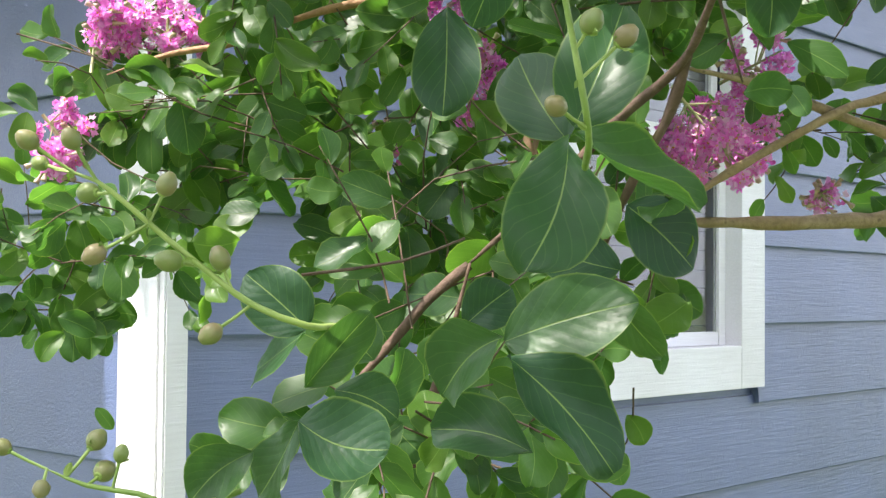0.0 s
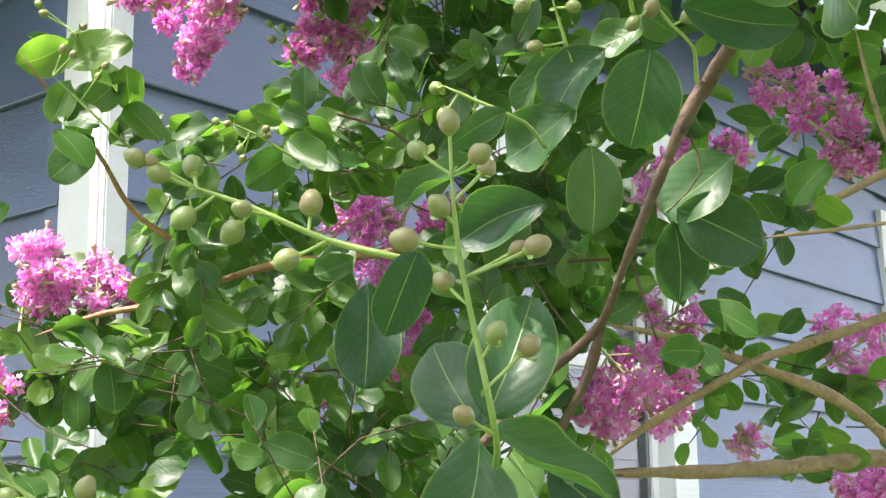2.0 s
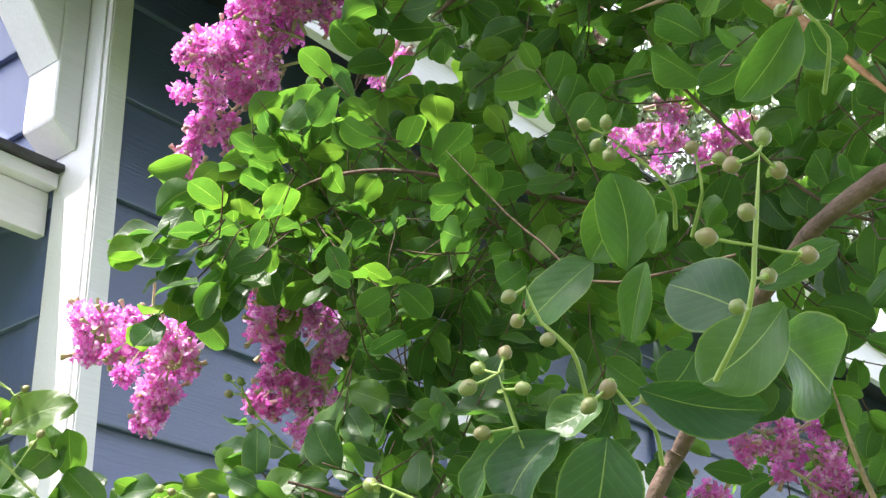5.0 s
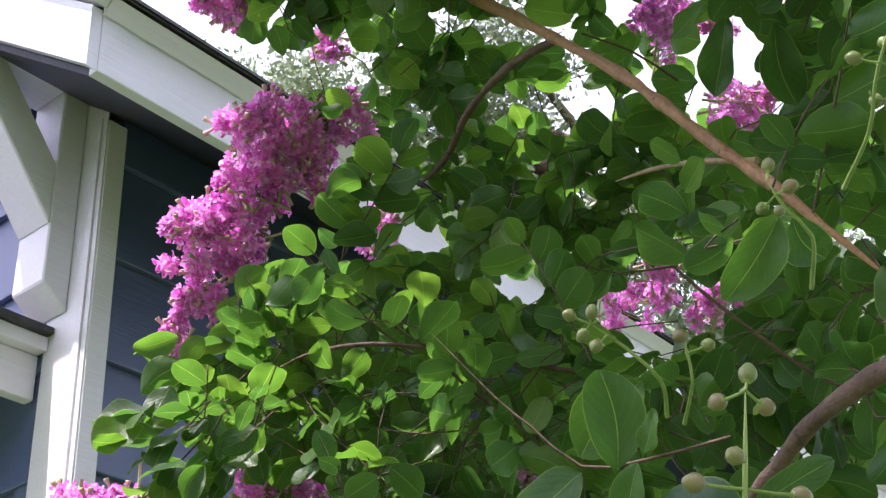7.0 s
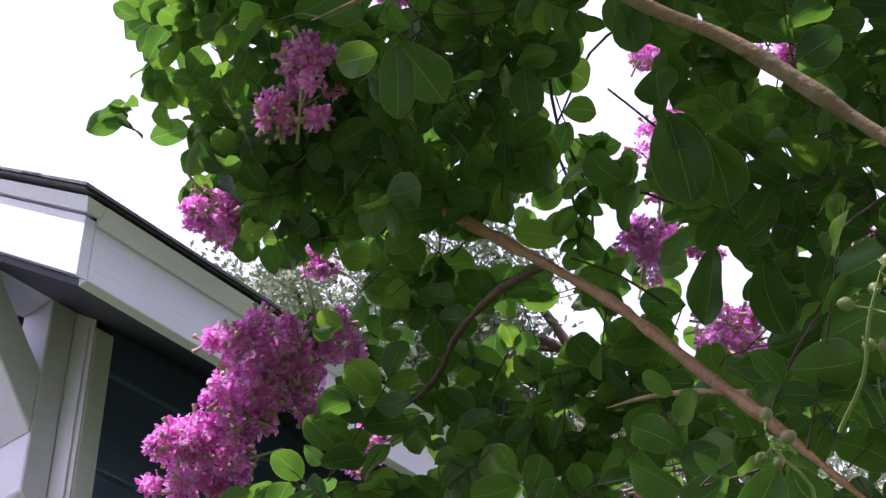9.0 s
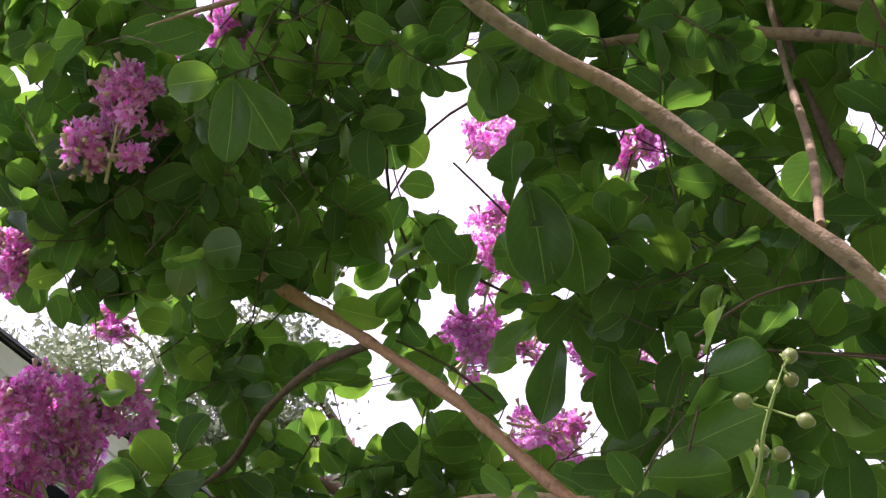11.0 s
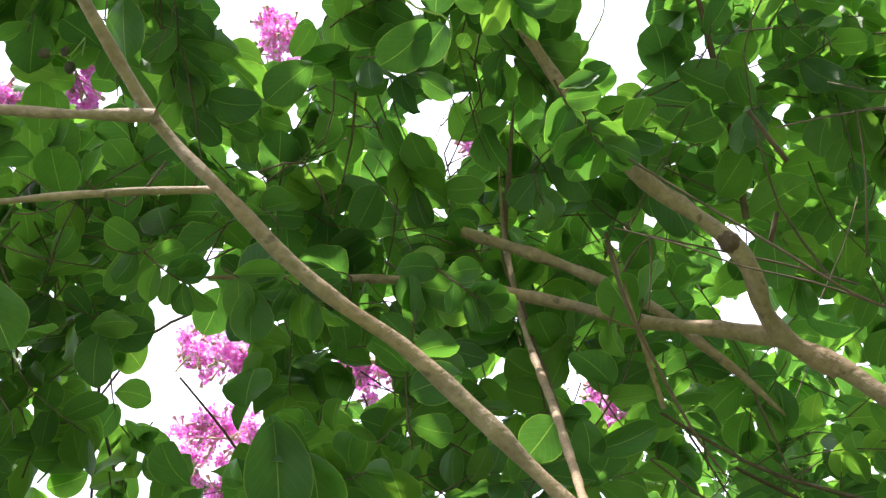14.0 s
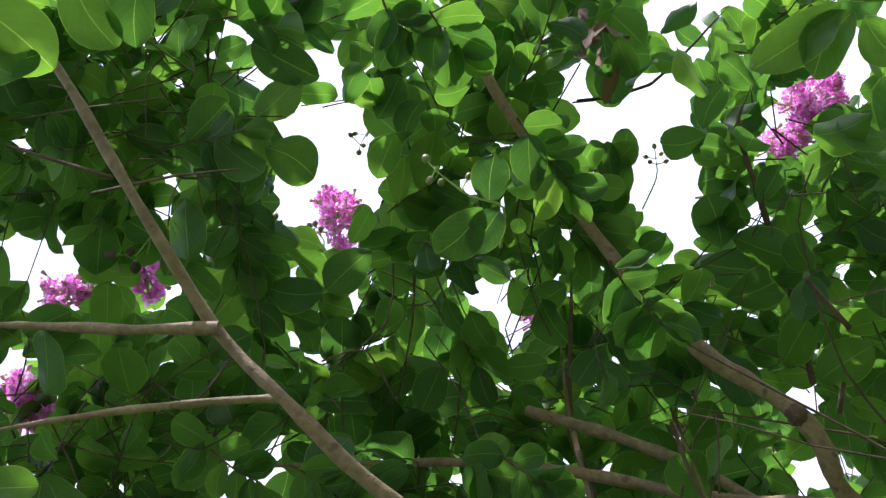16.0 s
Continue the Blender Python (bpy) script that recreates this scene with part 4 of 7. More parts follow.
opening((0.02, -0.04, 1.56), (0.04, 0.978, 0.204), 0.014, 0.014, 0, 1.43)
opening((0.02, -0.04, 1.56), (-0.014, 0.987, 0.159), 0.026, 0.026, 0, 1.43)
opening((0.02, -0.04, 1.56), (0.01, 0.98, 0.199), 0.026, 0.026, 0, 1.43)
opening((0.02, -0.04, 1.56), (-0.038, 0.981, 0.19), 0.018, 0.018, 0, 1.43)
opening((0.02, -0.04, 1.56), (-0.011, 0.979, 0.202), 0.018, 0.018, 0, 1.43)
opening((0.02, -0.04, 1.56), (-0.039, 0.953, 0.299), 0.018, 0.018, 0, 1.43)
opening((0.02, -0.04, 1.56), (-0.021, 0.947, 0.322), 0.018, 0.018, 0, 1.43)
opening((0.02, -0.04, 1.56), (-0.063, 0.944, 0.323), 0.020, 0.020, 0, 1.43)
opening((0.02, -0.04, 1.56), (-0.018, 0.932, 0.362), 0.020, 0.020, 0, 1.43)
opening((0.02, -0.04, 1.56), (-0.162, 0.938, 0.308), 0.041, 0.041, 0, 1.48)
opening((0.02, -0.04, 1.56), (-0.159, 0.918, 0.363), 0.041, 0.041, 0, 1.48)
opening((0.03, -0.03, 1.53), (0.001, 0.993, 0.119), 0.016, 0.016, 0, 1.38)
opening((0.03, -0.03, 1.53), (0.004, 0.988, 0.157), 0.016, 0.016, 0, 1.38)
opening((0.03, -0.03, 1.53), (0.336, 0.942, -0.021), 0.018, 0.018, 0, 1.38)
opening((0.03, -0.03, 1.53), (0.316, 0.948, -0.024), 0.018, 0.018, 0, 1.38)
opening((0.03, -0.03, 1.53), (0.338, 0.941, 0.021), 0.016, 0.016, 0, 1.38)
opening((0.03, -0.03, 1.53), (0.318, 0.948, 0.013), 0.016, 0.016, 0, 1.38)
opening((0.03, -0.03, 1.53), (0.289, 0.909, 0.301), 0.020, 0.020, 0, 1.38)
opening((0.03, -0.03, 1.53), (0.265, 0.912, 0.312), 0.020, 0.020, 0, 1.38)
opening((0.03, -0.03, 1.53), (0.328, 0.912, 0.248), 0.028, 0.028, 0, 1.38)
opening((0.03, -0.03, 1.53), (0.301, 0.915, 0.269), 0.028, 0.028, 0, 1.38)
opening((0.03, -0.03, 1.53), (0.34, 0.932, 0.125), 0.024, 0.024, 0, 1.38)
opening((0.03, -0.03, 1.53), (0.318, 0.942, 0.111), 0.024, 0.024, 0, 1.38)
opening((0.03, -0.03, 1.53), (0.218, 0.964, 0.154), 0.020, 0.020, 0, 1.33)
opening((0.03, -0.03, 1.53), (0.193, 0.971, 0.14), 0.020, 0.020, 0, 1.33)
opening((0.03, -0.03, 1.53), (0.149, 0.984, 0.096), 0.024, 0.024, 0, 1.27)
opening((0.03, -0.03, 1.53), (0.163, 0.984, 0.072), 0.024, 0.024, 0, 1.27)
opening((0.03, -0.03, 1.53), (0.192, 0.979, 0.074), 0.034, 0.034, 0, 1.27)
opening((0.03, -0.03, 1.53), (0.161, 0.981, 0.11), 0.034, 0.034, 0, 1.27)
opening((0.03, -0.03, 1.53), (-0.28, 0.957, 0.078), 0.024, 0.024, 0, 1.33)
opening((0.03, -0.03, 1.53), (-0.293, 0.951, 0.094), 0.024, 0.024, 0, 1.33)
opening((0.03, -0.03, 1.53), (-0.217, 0.959, 0.182), 0.028, 0.028, 0, 1.33)
opening((0.03, -0.03, 1.53), (-0.217, 0.964, 0.155), 0.028, 0.028, 0, 1.33)
opening((0.03, -0.03, 1.53), (-0.26, 0.946, 0.192), 0.026, 0.026, 0, 1.33)
opening((0.03, -0.03, 1.53), (-0.266, 0.951, 0.155), 0.026, 0.026, 0, 1.33)
opening((0.453, 1.668, 1.396), sd, 0.050, 0.050)
opening((0.938, 1.713, 2.085), sd, 0.050, 0.050)
opening((0.476, 1.544, 1.79), sd, 0.080, 0.080)
opening((0.156, 1.642, 1.117), sd, 0.070, 0.070)
opening((0.228, 1.642, 1.106), sd, 0.070, 0.070)
opening((0.275, 1.725, 1.411), sd, 0.100, 0.100)
opening((0.36, 1.646, 1.638), sd, 0.060, 0.060)
opening((0.39, 1.616, 1.682), sd, 0.100, 0.100)
opening((0.434, 1.552, 1.782), sd, 0.100, 0.100)
opening((0, 0, 1.5), (-0.274, 0.959, -0.072), 0.055, 0.026, 1)
opening((0, 0, 1.5), (-0.129, 0.991, 0.045), 0.026, 0.013, 1)
opening((0, 0, 1.5), (0.281, 0.96, 0.006), 0.055, 0.043, 1)
opening((0, 0, 1.5), (0.253, 0.961, -0.108), 0.081, 0.047, 1)
opening((0, 0, 1.5), (-0.212, 0.975, -0.069), 0.034, 0.077, 1)
opening((0.03, -0.03, 1.53), (-0.265, 0.931, 0.251), 0.026, 0.073, -0)
opening((0.03, -0.03, 1.53), (-0.143, 0.94, 0.309), 0.047, 0.021, -0)
opening((0.03, -0.03, 1.53), (0.29, 0.943, 0.162), 0.043, 0.026, -0)
opening((0.03, -0.03, 1.53), (0.291, 0.957, -0.008), 0.073, 0.026, -0)
opening((0.03, -0.03, 1.53), (-0.151, 0.988, 0.006), 0.026, 0.038, -0)
opening((0.03, -0.03, 1.53), (-0.224, 0.945, 0.238), 0.017, 0.051, -0)
opening((0.02, -0.04, 1.56), (-0.232, 0.897, 0.377), 0.047, 0.073, -2)
opening((0.02, -0.04, 1.56), (-0.152, 0.884, 0.442), 0.019, 0.038, -2)
opening((0.02, -0.04, 1.56), (-0.143, 0.949, 0.281), 0.038, 0.026, -2)
opening((0.02, -0.04, 1.56), (-0.076, 0.926, 0.37), 0.026, 0.017, -2)
opening((0.02, -0.04, 1.56), (-0.099, 0.94, 0.326), 0.026, 0.034, -2)
opening((0.02, -0.04, 1.56), (0.262, 0.924, 0.277), 0.021, 0.019, -2)
opening((0.02, -0.04, 1.56), (0.349, 0.921, 0.17), 0.015, 0.034, -2)
opening((0.02, -0.04, 1.56), (-0.252, 0.945, 0.209), 0.013, 0.047, -2)
opening((0.04, 0.02, 1.61), (-0.214, 0.813, 0.542), 0.077, 0.137, -3)
opening((0.04, 0.02, 1.61), (-0.135, 0.753, 0.644), 0.053, 0.040, -3)
opening((0.04, 0.02, 1.61), (-0.054, 0.778, 0.626), 0.032, 0.021, -3)
opening((0.04, 0.02, 1.61), (0.118, 0.756, 0.644), 0.032, 0.017, -3)
opening((0.04, 0.02, 1.61), (-0.156, 0.851, 0.501), 0.026, 0.051, -3)
opening((0.04, 0.02, 1.61), (-0.235, 0.889, 0.394), 0.047, 0.051, -3)
opening((0.04, 0.02, 1.61), (0.16, 0.751, 0.64), 0.019, 0.032, -3)
opening((0.04, 0.02, 1.61), (0.105, 0.793, 0.599), 0.015, 0.023, -3)
opening((0.02, 0.11, 1.68), (0.213, 0.654, 0.726), 0.032, 0.053, -6)
opening((0.02, 0.11, 1.68), (0.211, 0.718, 0.663), 0.025, 0.040, -6)
opening((0.02, 0.11, 1.68), (-0.028, 0.776, 0.63), 0.053, 0.021, -6)
opening((0.02, 0.11, 1.68), (0.149, 0.791, 0.594), 0.032, 0.021, -6)
opening((0.02, 0.11, 1.68), (0.323, 0.732, 0.6), 0.023, 0.032, -6)
opening((0.02, 0.11, 1.68), (0.309, 0.752, 0.582), 0.032, 0.021, -6)
opening((0.02, 0.11, 1.68), (0.209, 0.612, 0.762), 0.021, 0.023, -6)
opening((0.02, 0.11, 1.68), (0.083, 0.749, 0.658), 0.017, 0.017, -6)
opening((-0.03, 0.13, 1.7), (0.253, 0.646, 0.72), 0.040, 0.032, -11)
opening((-0.03, 0.13, 1.7), (0.222, 0.776, 0.59), 0.053, 0.023, -11)
opening((-0.03, 0.13, 1.7), (0.221, 0.709, 0.67), 0.032, 0.017, -11)
opening((-0.03, 0.13, 1.7), (0.345, 0.732, 0.587), 0.027, 0.027, -11)
opening((-0.04, 0.11, 1.71), (0.242, 0.409, 0.88), 0.032, 0.049, -16)
opening((-0.04, 0.11, 1.71), (0.479, 0.305, 0.823), 0.025, 0.042, -16)
opening((-0.04, 0.11, 1.71), (0.083, 0.518, 0.851), 0.032, 0.021, -16)
opening((-0.04, 0.11, 1.71), (0.277, 0.658, 0.7), 0.042, 0.023, -16)
opening((-0.04, 0.11, 1.71), (0.282, 0.608, 0.742), 0.027, 0.021, -16)
opening((-0.04, 0.11, 1.71), (0.266, 0.366, 0.892), 0.019, 0.023, -16)
opening((-0.04, 0.09, 1.72), (0.249, 0.411, 0.877), 0.038, 0.053, -17)
opening((-0.04, 0.09, 1.72), (0.219, 0.354, 0.909), 0.032, 0.019, -17)
opening((-0.04, 0.09, 1.72), (0.439, 0.283, 0.853), 0.053, 0.025, -17)
opening((-0.04, 0.09, 1.72), (0.488, 0.314, 0.814), 0.027, 0.040, -17)
opening((-0.04, 0.09, 1.72), (0.552, 0.174, 0.816), 0.032, 0.019, -17)
opening((-0.04, 0.09, 1.72), (0.074, 0.544, 0.836), 0.023, 0.021, -17)
opening((0.03, 0.02, 1.62), (-0.117, 0.779, 0.615), 0.038, 0.036, -3)
opening((0.03, 0.01, 1.62), (-0.232, 0.681, 0.694), 0.036, 0.040, -3)
opening((0.03, 0.01, 1.62), (-0.1, 0.778, 0.621), 0.023, 0.027, -3)
opening((0.03, 0.01, 1.62), (-0.151, 0.714, 0.684), 0.049, 0.027, -3)
opening((0.03, 0.01, 1.62), (-0.108, 0.805, 0.583), 0.021, 0.025, -3)
opening((0.04, 0.03, 1.6), (-0.216, 0.878, 0.428), 0.041, 0.055, -3)
opening((0.03, 0.02, 1.62), (-0.196, 0.881, 0.431), 0.021, 0.021, -3)
opening((0.03, 0.02, 1.62), (-0.109, 0.836, 0.537), 0.026, 0.026, -3)
opening((0.03, 0.01, 1.61), (-0.129, 0.863, 0.489), 0.021, 0.026, -3)
limb([(0.207, 0.742, 1.786), (0.192, 0.757, 1.757), (0.167, 0.808, 1.689), (0.156, 0.865, 1.653), (0.117, 0.912, 1.618), (0.074, 0.941, 1.571), (0.02, 0.98, 1.522)], 0.0038, 0.0032, BARK_BROWN, "rough brown limb")
limb([(0.16, 0.864, 1.658), (0.151, 0.89, 1.62), (0.134, 0.906, 1.586), (0.113, 0.924, 1.538), (0.094, 0.943, 1.486)], 0.0035, 0.0031, BARK_BROWN)
limb([(0.21, 0.767, 1.786), (0.223, 0.724, 1.81), (0.234, 0.647, 1.838), (0.244, 0.628, 1.847), (0.251, 0.59, 1.854), (0.271, 0.551, 1.861), (0.299, 0.527, 1.87), (0.42, 0.5, 1.987)], 0.0044, 0.0044, BARK_BROWN, "rough brown limb")
limb([(0.572, 1.258, 1.585), (0.485, 1.221, 1.578), (0.389, 1.205, 1.57), (0.305, 1.188, 1.566), (0.187, 1.171, 1.564)], 0.0094, 0.0056, BARK_TAN, "smooth tan limb")
limb([(0.5, 1.163, 1.555), (0.449, 1.157, 1.606), (0.402, 1.154, 1.636), (0.338, 1.142, 1.658), (0.268, 1.121, 1.679), (0.191, 1.071, 1.686)], 0.0061, 0.0033, BARK_TAN, "smooth tan branch")
limb([(0.513, 1.158, 1.718), (0.467, 1.152, 1.701), (0.377, 1.149, 1.672), (0.336, 1.132, 1.657), (0.245, 1.143, 1.605), (0.198, 1.139, 1.57)], 0.0052, 0.0032, BARK_TAN, "smooth tan branch")
limb([(0.049, 1.144, 1.765), (-0.028, 1.148, 1.757), (-0.084, 1.15, 1.751), (-0.148, 1.155, 1.733), (-0.186, 1.159, 1.718), (-0.243, 1.162, 1.708), (-0.299, 1.166, 1.69)], 0.0044, 0.0023, BARK_GOLD, "slender golden brown branch")
limb([(-0.148, 1.155, 1.733), (-0.162, 1.141, 1.761), (-0.206, 1.117, 1.792), (-0.231, 1.091, 1.834), (-0.256, 1.067, 1.866), (-0.286, 1.032, 1.904)], 0.0031, 0.0014, BARK_GOLD)
limb([(0.451, 1.024, 1.81), (0.427, 1.026, 1.803), (0.39, 1.03, 1.785), (0.362, 1.032, 1.773)], 0.0042, 0.0023, BARK_TAN)
limb([(0.412, 0.934, 1.744), (0.39, 0.935, 1.741), (0.34, 0.938, 1.735), (0.297, 0.94, 1.731)], 0.0019, 0.0011, BARK_TAN)
limb([(0.428, 0.937, 1.731), (0.39, 0.918, 1.797), (0.373, 0.905, 1.838), (0.361, 0.893, 1.879)], 0.0026, 0.0015, BARK_TAN)
limb([(0.02, 1, 1.521), (-0.01, 1.001, 1.495), (-0.039, 1.002, 1.461), (-0.069, 1.003, 1.426), (-0.094, 1.004, 1.396)], 0.0047, 0.0026, BARK_BROWN)
limb([(-0.048, 1.073, 2.703), (0.029, 1.064, 2.625), (0.133, 1.019, 2.526), (0.224, 0.963, 2.409), (0.265, 0.904, 2.319), (0.283, 0.869, 2.264), (0.316, 0.835, 2.191), (0.336, 0.801, 2.135), (0.352, 0.767, 2.079), (0.378, 0.744, 2.024)], 0.0058, 0.0051, BARK_GOLD, "sunlit pinkish brown limb")
limb([(0.227, 0.969, 2.413), (0.186, 1.016, 2.418), (0.15, 1.072, 2.407), (0.13, 1.129, 2.392), (0.102, 1.179, 2.391)], 0.0048, 0.0027, BARK_BROWN)
limb([(0.334, 0.809, 2.16), (0.305, 0.853, 2.19), (0.281, 0.898, 2.215), (0.26, 0.954, 2.241)], 0.0027, 0.0012, BARK_TAN)
limb([(0.264, 1.096, 2.122), (0.172, 1.092, 2.14), (0.065, 1.089, 2.158), (-0.002, 1.095, 2.155), (-0.043, 1.107, 2.142)], 0.0028, 0.0016, BARK_BROWN)
add_twig([(0.44, 0.501, 2.374), (0.462, 0.525, 2.345), (0.493, 0.547, 2.314), (0.528, 0.569, 2.28), (0.559, 0.581, 2.254)], 0.0023, 0.0013)
add_twig([(0.385, 0.416, 2.328), (0.437, 0.414, 2.3), (0.483, 0.412, 2.275), (0.524, 0.411, 2.253), (0.554, 0.405, 2.24)], 0.0010, 0.0015)
add_twig([(0.416, 0.471, 2.34), (0.455, 0.459, 2.326), (0.494, 0.45, 2.31), (0.536, 0.436, 2.296), (0.58, 0.426, 2.278)], 0.0007, 0.0011)
add_twig([(0.496, 0.328, 2.323), (0.511, 0.354, 2.297), (0.526, 0.391, 2.265)], 0.0007, 0.0010)
add_twig([(0.588, 0.437, 2.53), (0.605, 0.444, 2.516), (0.626, 0.452, 2.499)], 0.0027, 0.0034)
add_twig([(0.598, 0.467, 2.438), (0.601, 0.487, 2.425)], 0.0028, 0.0034)
add_twig([(0.626, 0.658, 2.22), (0.645, 0.636, 2.226), (0.658, 0.624, 2.228), (0.704, 0.6, 2.218)], 0.0032, 0.0041)
add_twig([(0.625, 0.701, 2.4), (0.679, 0.702, 2.365), (0.73, 0.697, 2.337), (0.803, 0.671, 2.313)], 0.0014, 0.0021)
add_twig([(0.684, 0.721, 2.49), (0.736, 0.718, 2.461), (0.786, 0.711, 2.435), (0.867, 0.687, 2.403)], 0.0020, 0.0031)
add_twig([(0.819, 0.774, 2.506), (0.885, 0.765, 2.472), (0.948, 0.753, 2.442)], 0.0025, 0.0039)
add_twig([(0.742, 0.748, 2.504), (0.795, 0.774, 2.449), (0.847, 0.811, 2.387)], 0.0016, 0.0016)
add_twig([(0.555, 0.611, 2.231), (0.572, 0.617, 2.215), (0.601, 0.619, 2.195)], 0.0012, 0.0008)
add_twig([(0.503, 0.832, 2.514), (0.551, 0.826, 2.488), (0.596, 0.831, 2.456), (0.647, 0.828, 2.427)], 0.0015, 0.0020)
add_twig([(0.372, 0.691, 2.209), (0.402, 0.657, 2.218), (0.432, 0.636, 2.216), (0.46, 0.621, 2.211)], 0.0016, 0.0011)
add_twig([(0.384, 0.648, 2.165), (0.43, 0.629, 2.151), (0.477, 0.611, 2.136), (0.525, 0.587, 2.125)], 0.0014, 0.0010)
add_twig([(0.676, 0.613, 2.439), (0.71, 0.64, 2.396), (0.738, 0.663, 2.361)], 0.0019, 0.0012)
add_twig([(0.54, 0.644, 2.428), (0.552, 0.659, 2.408), (0.579, 0.67, 2.383)], 0.0011, 0.0009)
add_twig([(0.516, 0.597, 2.409), (0.518, 0.552, 2.445), (0.53, 0.531, 2.454)], 0.0013, 0.0009)
add_twig([(0.502, 0.511, 2.417), (0.508, 0.534, 2.394), (0.512, 0.551, 2.378)], 0.0010, 0.0010)
add_twig([(0.432, 0.767, 2.324), (0.468, 0.771, 2.298), (0.498, 0.769, 2.282)], 0.0015, 0.0011)
add_twig([(0.618, 0.487, 2.364), (0.625, 0.45, 2.389), (0.626, 0.42, 2.412)], 0.0008, 0.0006)
add_twig([(0.294, 0.892, 2.573), (0.34, 0.907, 2.535), (0.387, 0.926, 2.493), (0.431, 0.93, 2.466)], 0.0015, 0.0020)
add_twig([(0.089, 0.81, 2.611), (0.126, 0.837, 2.567), (0.145, 0.871, 2.526)], 0.0012, 0.0016)
add_twig([(0.393, 0.729, 2.525), (0.433, 0.733, 2.5), (0.456, 0.748, 2.474)], 0.0012, 0.0009)
add_twig([(0.264, 1.025, 2.467), (0.311, 1.024, 2.443), (0.355, 1.032, 2.412)], 0.0015, 0.0020)
add_twig([(0.048, 0.549, 2.533), (0.096, 0.515, 2.53), (0.136, 0.492, 2.525)], 0.0017, 0.0010)
add_twig([(0.139, 0.69, 2.534), (0.17, 0.691, 2.519), (0.187, 0.652, 2.534)], 0.0011, 0.0017)
add_twig([(0.278, 0.678, 2.601), (0.309, 0.655, 2.6), (0.341, 0.677, 2.572)], 0.0012, 0.0014)
add_twig([(0.362, 0.635, 2.712), (0.372, 0.671, 2.686), (0.378, 0.729, 2.65)], 0.0018, 0.0013)
add_twig([(0.297, 0.674, 3.093), (0.344, 0.645, 3.087)], 0.0013, 0.0010)
add_twig([(0.532, 0.511, 2.954), (0.573, 0.486, 2.949), (0.606, 0.455, 2.953)], 0.0015, 0.0012)
add_twig([(-0.014, 0.522, 2.515), (0.018, 0.516, 2.504), (0.053, 0.509, 2.491)], 0.0015, 0.0020)
add_twig([(0.278, 0.808, 1.941), (0.222, 0.825, 1.933), (0.183, 0.837, 1.935), (0.151, 0.838, 1.966), (0.13, 0.841, 1.988), (0.088, 0.835, 2.036)], 0.0017, 0.0010)
limb([(0.431, 0.868, 1.99), (0.378, 0.865, 2.003), (0.331, 0.853, 2.031), (0.263, 0.83, 2.085), (0.232, 0.81, 2.126)], 0.0016, 0.0012, BARK_BROWN)
limb([(-0.048, 0.399, 2.482), (-0.021, 0.413, 2.452), (0.004, 0.424, 2.424), (0.033, 0.44, 2.391), (0.06, 0.455, 2.36), (0.112, 0.486, 2.316), (0.148, 0.488, 2.272), (0.201, 0.496, 2.226), (0.247, 0.495, 2.194), (0.289, 0.496, 2.154), (0.316, 0.498, 2.125), (0.346, 0.495, 2.088), (0.375, 0.498, 2.051), (0.4, 0.495, 2.01), (0.417, 0.497, 1.985)], 0.0026, 0.0056, BARK_GREY, "long straight tan limb")
limb([(0.111, 0.48, 2.309), (0.072, 0.506, 2.325), (0.041, 0.532, 2.349), (-0.003, 0.565, 2.376)], 0.0036, 0.0023, BARK_GREY)
limb([(0.151, 0.501, 2.289), (0.11, 0.524, 2.296), (0.069, 0.555, 2.309), (0.012, 0.599, 2.323)], 0.0023, 0.0013, BARK_GREY)
limb([(0.807, 0.504, 2.193), (0.706, 0.509, 2.281), (0.679, 0.512, 2.309), (0.647, 0.523, 2.349), (0.608, 0.544, 2.386), (0.548, 0.586, 2.42), (0.511, 0.619, 2.461), (0.476, 0.652, 2.5), (0.427, 0.702, 2.55), (0.366, 0.764, 2.597), (0.256, 0.854, 2.655)], 0.0087, 0.0023, BARK_GREY, "thick peeling tan limb")
limb([(0.467, 0.667, 2.593), (0.507, 0.639, 2.549), (0.554, 0.613, 2.5), (0.587, 0.6, 2.464), (0.612, 0.594, 2.428), (0.643, 0.593, 2.398), (0.673, 0.595, 2.367)], 0.0050, 0.0042, BARK_GREY)
limb([(0.655, 0.522, 2.340), (0.630, 0.529, 2.362), (0.6, 0.52, 2.383), (0.587, 0.505, 2.4), (0.566, 0.496, 2.425), (0.533, 0.498, 2.455), (0.504, 0.5, 2.483), (0.475, 0.497, 2.541), (0.453, 0.495, 2.594), (0.366, 0.45, 2.679), (0.326, 0.428, 2.743), (0.276, 0.424, 2.813), (0.213, 0.411, 2.883)], 0.0074, 0.0030, BARK_GREY, "peeling limb with a dark knot")
knot((0.566, 0.496, 2.422), 0.0084)
limb([(0.334, 0.493, 2.109), (0.418, 0.578, 2.275), (0.486, 0.651, 2.461), (0.518, 0.672, 2.612), (0.508, 0.639, 2.676)], 0.0028, 0.0026, BARK_GREY)
limb([(0.567, 0.73, 2.43), (0.552, 0.714, 2.586), (0.531, 0.69, 2.623), (0.52, 0.634, 2.687), (0.515, 0.596, 2.737)], 0.0042, 0.0022, BARK_BROWN)
limb([(0.571, 0.621, 2.367), (0.536, 0.585, 2.406), (0.511, 0.559, 2.434), (0.495, 0.546, 2.449)], 0.0021, 0.0011, BARK_GREY)
